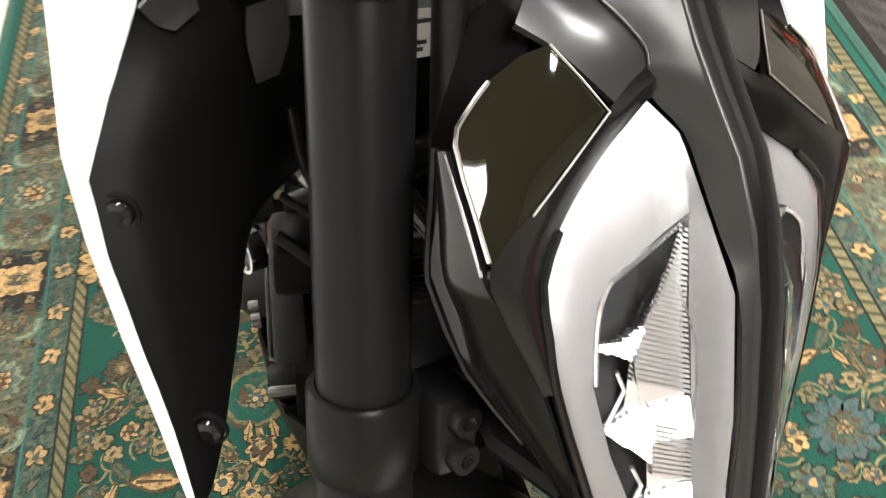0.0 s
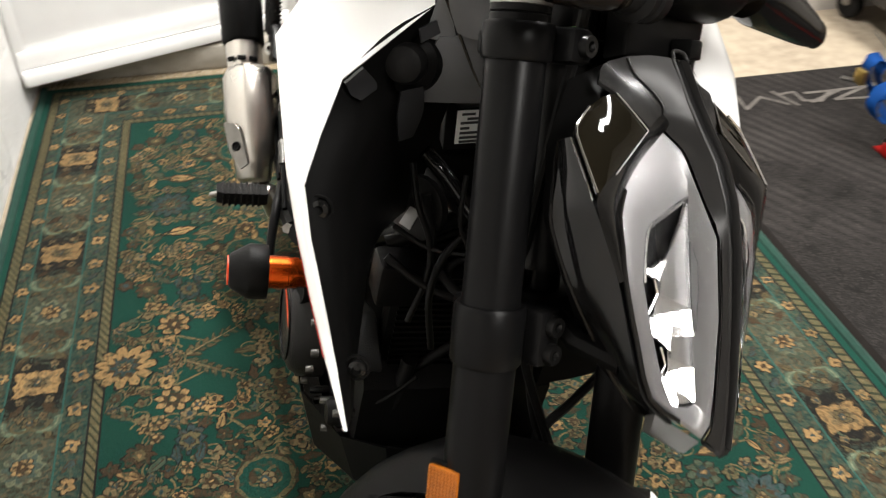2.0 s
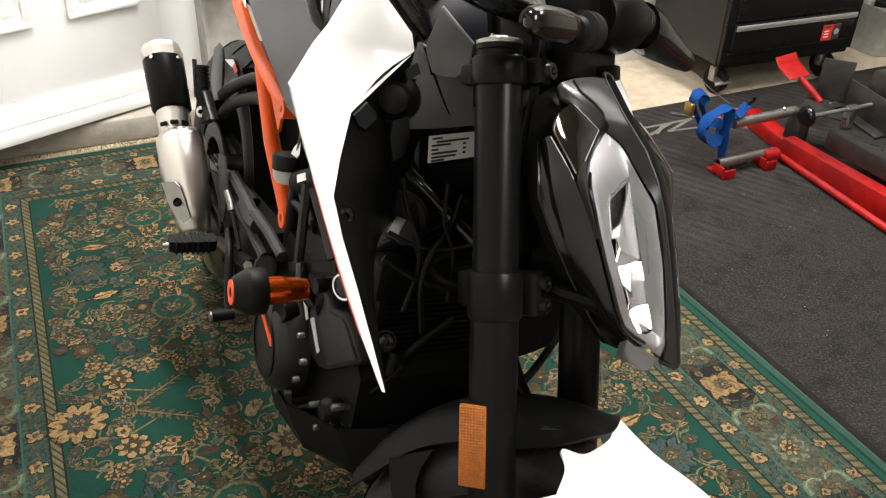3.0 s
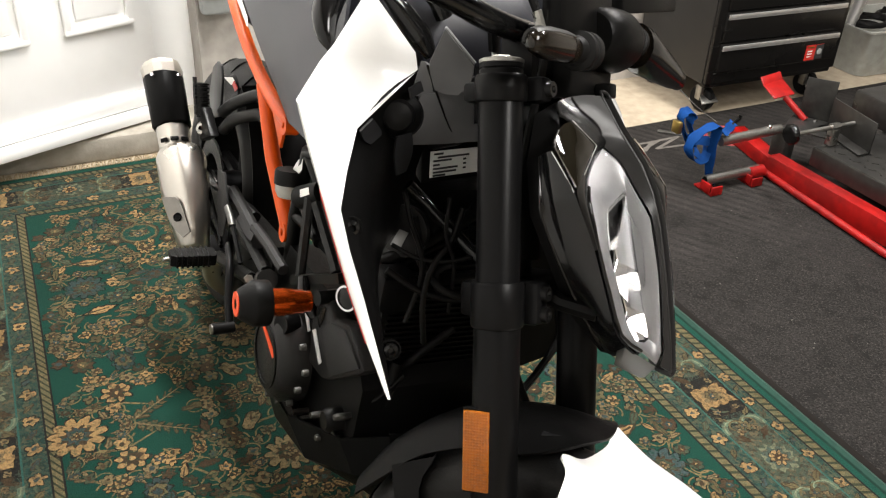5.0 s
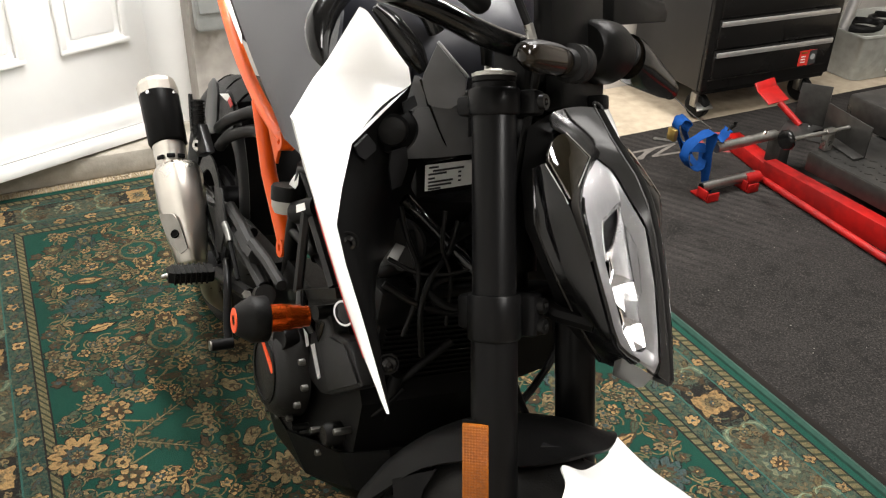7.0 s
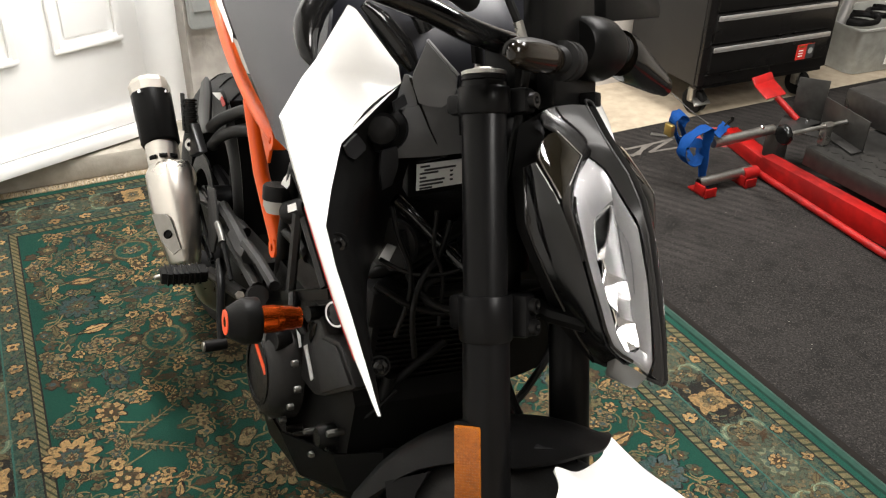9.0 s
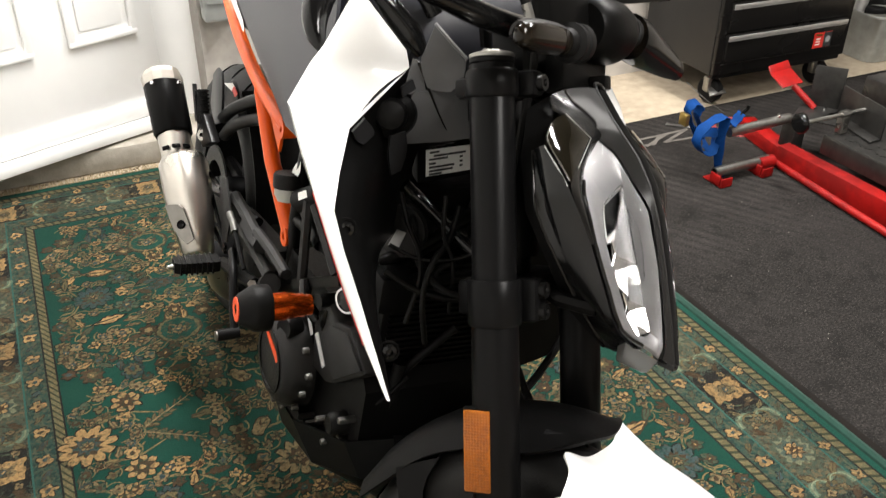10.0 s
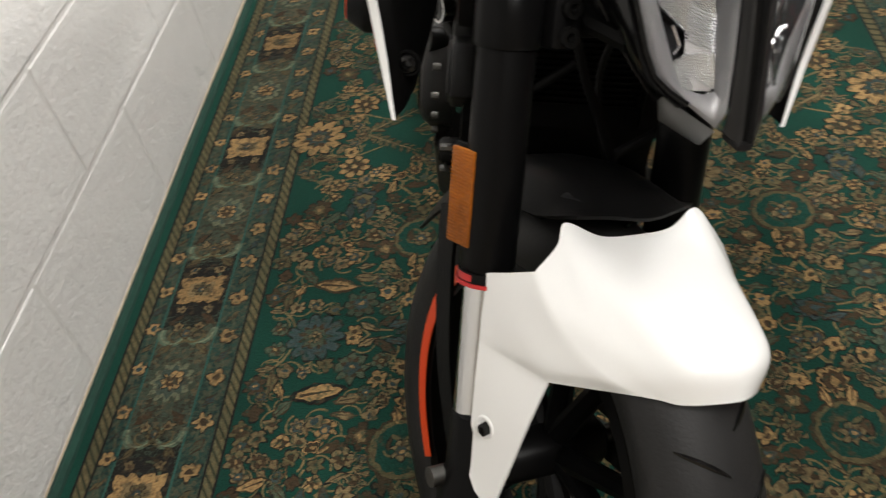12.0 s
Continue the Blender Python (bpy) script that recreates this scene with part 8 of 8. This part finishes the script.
bpart("linkage_rod", tube([(-0.132, 1.019, 0.459), (-0.132, 0.927, 0.458), (-0.132, 0.853, 0.453)], 0.012, 8), "tyre")
bpart("linkage_rod", tube([(-0.132, 0.989, 0.420), (-0.132, 0.870, 0.423), (-0.132, 0.767, 0.420)], 0.012, 8), "tyre")
bpart("linkage_rod", tube([(-0.132, 0.857, 0.462), (-0.132, 0.768, 0.471), (-0.132, 0.683, 0.472)], 0.010, 8), "tyre")
bpart("linkage_rod", tube([(-0.132, 0.922, 0.447), (-0.132, 0.864, 0.443), (-0.132, 0.825, 0.451)], 0.016, 8), "tyre")
bpart("pivot_boss", tube([(-0.120, 0.816, 0.371), (-0.150, 0.705, 0.442)], 0.018, 16), "engine_grey", bracket)
bpart("pivot_bolt", tube([(-0.150, 0.813, 0.378), (-0.162, 0.766, 0.407)], 0.008, 6), "zinc", bracket, "zinc plated bolt")
pedal = bpart("brake_pedal", tube([(-0.155, 0.93, 0.385), (-0.168, 0.87, 0.375), (-0.178, 0.815, 0.33), (-0.182, 0.78, 0.300)], 0.008, 10, smooth=4), "satin_black", None, "black brake pedal")
bpart("pedal_pad", tube([(-0.175, 0.778, 0.298), (-0.215, 0.776, 0.297)], 0.011, 12), "rubber", pedal)
bpart("pedal_cap", tube([(-0.215, 0.776, 0.297), (-0.218, 0.776, 0.297)], 0.009, 12), "zinc", pedal)
for s in (-1, 1):
    sw = bpart("swingarm", loft([[(s * x + a * 0.016, y, z + b_ * hh) for a, b_ in ((1, 1), (-1, 1), (-1, -1), (1, -1))] for x, y, z, hh in ((0.095, 0.80, 0.42, 0.03), (0.11, 1.0, 0.40, 0.035), (0.115, 1.2, 0.35, 0.03), (0.115, 1.38, 0.31, 0.025))]), "engine_grey", None, "dark grey lattice swingarm")
    bpart("swingarm_rib", tube([(s * 0.112, 0.92, 0.45), (s * 0.118, 1.1, 0.42), (s * 0.118, 1.3, 0.35)], 0.010, 8), "engine_grey", sw)
rw = bpart("rear_wheel", lathe([(0.02, -0.09), (0.04, -0.08), (0.04, 0.08), (0.02, 0.09)], (0, 1.357, 0.305), (1, 0, 0), 24), "satin_black", None, "rear wheel with wide black tyre")
prof = [(0.216, -0.065), (0.225, -0.072), (0.25, -0.077), (0.268, -0.075), (0.285, -0.062), (0.297, -0.042), (0.304, -0.02), (0.3055, 0.0), (0.304, 0.02), (0.297, 0.042), (0.285, 0.062), (0.268, 0.075), (0.25, 0.077), (0.225, 0.072), (0.216, 0.065)]
ty = bpart("tyre", lathe(prof, (0, 1.357, 0.305), (1, 0, 0), 96, closed=True), "tyre", rw, "black road tyre")
bm = bmesh.new()
for k in range(22):
    for s in (-1, 1):
        pts = []
        for j in range(6):
            t = j / 5
            x = s * (0.012 + 0.052 * t)
            r = float(np.interp(abs(x), (0, 0.02, 0.042, 0.064), (0.3058, 0.3043, 0.2973, 0.285)))
            a = 2 * math.pi * k / 22 + 0.14 * t + (0.14 if s > 0 else 0)
            pts.append((x, 1.357 + r * math.cos(a), 0.305 + r * math.sin(a)))
        tube(pts, [0.001, 0.0026, 0.003, 0.003, 0.0024, 0.001], 5, bm=bm)
tagged(bpart("tread_groove", bm, "gloss_black", rw), kind="stuff")
bpart("rim", lathe([(r, x * 1.4) for r, x in rim_prof], (0, 1.357, 0.305), (1, 0, 0), 72, closed=True), "satin_black", rw, "black cast rim")
for k in range(5):
    a = 2 * math.pi * k / 5
    bpart("spoke", tube([(0, 1.357 + 0.03 * math.cos(a), 0.305 + 0.03 * math.sin(a)), (0, 1.357 + 0.205 * math.cos(a), 0.305 + 0.205 * math.sin(a))], [0.02, 0.013], 8), "satin_black", rw)
bpart("brake_disc", lathe([(0.08, -0.085), (0.115, -0.085), (0.115, -0.080), (0.08, -0.080)], (0, 1.357, 0.305), (1, 0, 0), 48, closed=True), "engine_grey", rw)
bpart("hugger", sheet([[(-0.08, 1.357 + 0.33 * math.cos(a), 0.305 + 0.33 * math.sin(a)), (0, 1.357 + 0.335 * math.cos(a), 0.305 + 0.335 * math.sin(a)), (0.08, 1.357 + 0.33 * math.cos(a), 0.305 + 0.33 * math.sin(a))] for a in np.linspace(2.0, 2.9, 6)], 0.004, 2, 2), "matt_black", None, "black rear wheel hugger")

# exhaust silencer
SIL = Vector((-0.187, 1.055, 0.303))
ax = Vector((-0.022, 0.275, 0.30)).normalized()
axk = ax * 0.83
sx = Vector((1, 0, 0))
sy = ax.cross(sx).normalized()


def oval(k, w, h, off=(0, 0), q0=0.05):
    """Six-sided section with softened corners."""
    c = SIL + axk * k
    out = []
    for i in range(6):
        for d in (-0.21, 0.21):
            q = q0 + i * math.pi / 3 + d
            out.append(c + sx * (0.92 * w * math.cos(q) + off[0]) + sy * (0.92 * h * math.sin(q) + off[1]))
    return out


sil = bpart("silencer", loft([oval(0.0, 0.024, 0.032), oval(0.010, 0.034, 0.044), oval(0.09, 0.046, 0.060), oval(0.16, 0.054, 0.070), oval(0.244, 0.055, 0.070), oval(0.262, 0.047, 0.059), oval(0.266, 0.038, 0.048)]), "steel", None, "brushed steel exhaust silencer with black end", smooth=48)
bpart("silencer_neck", loft([oval(0.262, 0.036, 0.045, (-0.008, 0)), oval(0.335, 0.037, 0.046, (-0.010, 0))]), "steel", sil)
for k in range(3):
    for q in (0.235, 0.302):
        a = -0.85 + 0.62 * k
        c = SIL + axk * (q + 0.042) + sx * (0.0355 * math.sin(a) - 0.010) - sy * (0.0435 * math.cos(a))
        bpart("heat_slot", box((0, 0, 0), (0.017, 0.003, 0.009), 0.002, m=Matrix.Translation(c) @ Matrix((sx, sy, ax)).transposed().to_4x4() @ Matrix.Rotation(a, 4, "Z")), "matt_black", sil)
bpart("silencer_sleeve", loft([oval(0.320, 0.039, 0.048, (-0.010, 0)), oval(0.325, 0.043, 0.053, (-0.010, 0)), oval(0.455, 0.045, 0.055, (-0.014, 0)), oval(0.46, 0.043, 0.053, (-0.014, 0))]), "matt_black", sil, "black silencer sleeve", smooth=45)
bpart("silencer_tip", loft([oval(0.455, 0.0455, 0.0555, (-0.014, 0)), oval(0.478, 0.046, 0.056, (-0.015, 0)), oval(0.490, 0.042, 0.051, (-0.015, 0)), oval(0.492, 0.035, 0.044, (-0.015, 0)), oval(0.47, 0.031, 0.040, (-0.015, 0))]), "steel", sil, "brushed steel end ring", smooth=24)
for a in (-0.75, 0.55):
    c = SIL + axk * 0.445 + sx * (0.045 * math.sin(a) - 0.014) - sy * (0.0545 * math.cos(a))
    bpart("rivet", lathe([(0.001, 0.003), (0.004, 0.002), (0.005, -0.003)], c, -sy * math.cos(a) + sx * math.sin(a), 10), "chrome", sil)
# lower facet turned from the light, its shade given as darker steel
facet_n = Vector((-0.55, -0.62, 0.56)).normalized()
bpart("silencer_facet", sheet([[Vector(p) + facet_n * 0.0015 for p in r] for r in ([(-0.2419, 1.1300, 0.3889), (-0.2330, 1.1080, 0.4010), (-0.2248, 1.0911, 0.4089)], [(-0.2301, 1.0869, 0.3516), (-0.2230, 1.0810, 0.3760), (-0.2150, 1.0756, 0.3997)], [(-0.2127, 1.0466, 0.3396), (-0.2068, 1.0445, 0.3470), (-0.2009, 1.0428, 0.3541)])], 0.003, 2, 3), "steel_shaded", sil, "folded lower panel of the silencer in shaded steel", smooth=30)
bpart("silencer_hole", lathe([(0.001, 0.0005), (0.0055, 0.0005), (0.0075, 0.0030), (0.0095, 0.0)], Vector((-0.2221, 1.0713, 0.3725)) + facet_n * 0.004, facet_n, 18), "matt_black", sil)
bpart("silencer_bracket", prism([(-0.150, 1.09, 0.545), (-0.150, 1.17, 0.575), (-0.150, 1.23, 0.545), (-0.150, 1.16, 0.505)], (-0.02, 0, 0), 0.003), "satin_black", None, "black silencer bracket")
bpart("bracket_bolt", lathe([(0.004, 0.002), (0.005, 0.009), (0.011, 0.009), (0.013, 0.005), (0.016, 0.002), (0.016, 0.0), (0.001, 0.0)], (-0.165, 1.165, 0.530), (-0.8, -0.6, 0.2), 16), "zinc", None, "zinc plated bracket bolt")
pillion = bpart("pillion_peg", tube([(-0.163, 1.184, 0.548), (-0.165, 1.206, 0.614)], [0.0125, 0.0105], 12), "rubber", None, "black rubber pillion footpeg")
bpart("peg_backing", sheet([[(-0.178, 1.196, 0.548), (-0.182, 1.222, 0.620)], [(-0.172, 1.205, 0.545), (-0.174, 1.232, 0.616)]], 0.004, 2, 2), "panel_sheen", pillion, "dark grey peg plate")
for k in range(9):
    bpart("pillion_rib", lathe([(0.010, -0.0022), (0.0140, -0.0016), (0.0140, 0.0016), (0.010, 0.0022)], (-0.163 - 0.0002 * k, 1.186 + 0.0024 * k, 0.553 + 0.0072 * k), (-0.002, 0.022, 0.066), 12, closed=True), "rubber", pillion)
# leaf-shaped guard and red reflector ahead of the rear wheel
guard = bpart("chain_guard", prism([(-0.100, 1.349, 0.482), (-0.100, 1.394, 0.517), (-0.100, 1.384, 0.592), (-0.100, 1.350, 0.616), (-0.100, 1.318, 0.616), (-0.100, 1.300, 0.595), (-0.100, 1.286, 0.511)], (0.006, 0, 0), 0.002), "panel_sheen", None, "dark grey guard beside the rear wheel")
bpart("guard_disc", lathe([(0.001, 0.004), (0.052, 0.004), (0.056, 0.0), (0.001, 0.0)], (-0.092, 1.225, 0.572), (-1, 0, 0), 28), "matt_black", guard)
bpart("reflector_label", prism([(-0.100, 1.285, 0.602), (-0.100, 1.225, 0.623), (-0.100, 1.200, 0.621), (-0.100, 1.225, 0.606)], (0.002, 0, 0)), "sticker", guard, "white and red reflector strip")
bpart("reflector_label", prism([(-0.1005, 1.205, 0.622), (-0.1005, 1.176, 0.616), (-0.1005, 1.190, 0.604), (-0.1005, 1.215, 0.611)], (0.002, 0, 0)), "red_ink", guard)
bpart("exhaust_pipe", tube([tuple(SIL + axk * 0.03), tuple(SIL - axk * 0.02), (-0.160, 1.041, 0.291), (-0.130, 1.087, 0.217), (-0.060, 1.194, 0.115)], 0.021, 16, smooth=4), "steel", None, "steel exhaust pipe")
for k, pts in enumerate(([(-0.115, 0.93, 0.69), (-0.122, 0.976, 0.674), (-0.138, 1.06, 0.625), (-0.14, 1.12, 0.585)], [(-0.115, 0.90, 0.655), (-0.122, 0.95, 0.647), (-0.14, 1.04, 0.60), (-0.14, 1.10, 0.555)])):
    bpart("pillion_bracket", tube(pts, 0.012, 10, smooth=4), "satin_black")
res = Vector((-0.135, 0.700, 0.602))
bpart("reservoir", lathe([(0.001, 0.022), (0.024, 0.022), (0.024, 0.010), (0.019, 0.0), (0.001, 0.0)], res, (0.0, 0.2, 1), 22), "bin", None, "rear brake fluid reservoir")
bpart("reservoir_cap", lathe([(0.001, 0.046), (0.024, 0.046), (0.026, 0.042), (0.026, 0.022), (0.001, 0.022)], res, (0.0, 0.2, 1), 22), "rubber")
can = bpart("coil_can", tube([(-0.130, 0.661, 0.620), (-0.115, 0.609, 0.655)], 0.019, 16), "rubber")
bpart("code_label", prism([(-0.155, 0.605, 0.661), (-0.155, 0.574, 0.680), (-0.155, 0.566, 0.672), (-0.155, 0.599, 0.651)], (-0.001, 0, 0)), "sticker", can, "white label with plain print")
bpart("white_sticker", prism([(-0.130, 0.719, 0.637), (-0.130, 0.701, 0.663), (-0.130, 0.677, 0.687), (-0.130, 0.674, 0.663), (-0.130, 0.684, 0.651)], (-0.001, 0, 0)), "sticker", None, "white triangular sticker")
bpart("side_stand", tube([(0.11, 0.72, 0.28), (0.19, 0.70, 0.16), (0.262, 0.69, 0.062)], 0.011, 10), "satin_black", None, "black side stand")
bpart("stand_foot", box((0.268, 0.69, 0.057), (0.05, 0.035, 0.008), 0.003, m=Matrix.Translation((0.268, 0.69, 0.057)) @ Matrix.Rotation(radians(-11), 4, "Y") @ Matrix.Translation((-0.268, -0.69, -0.057))), "satin_black")
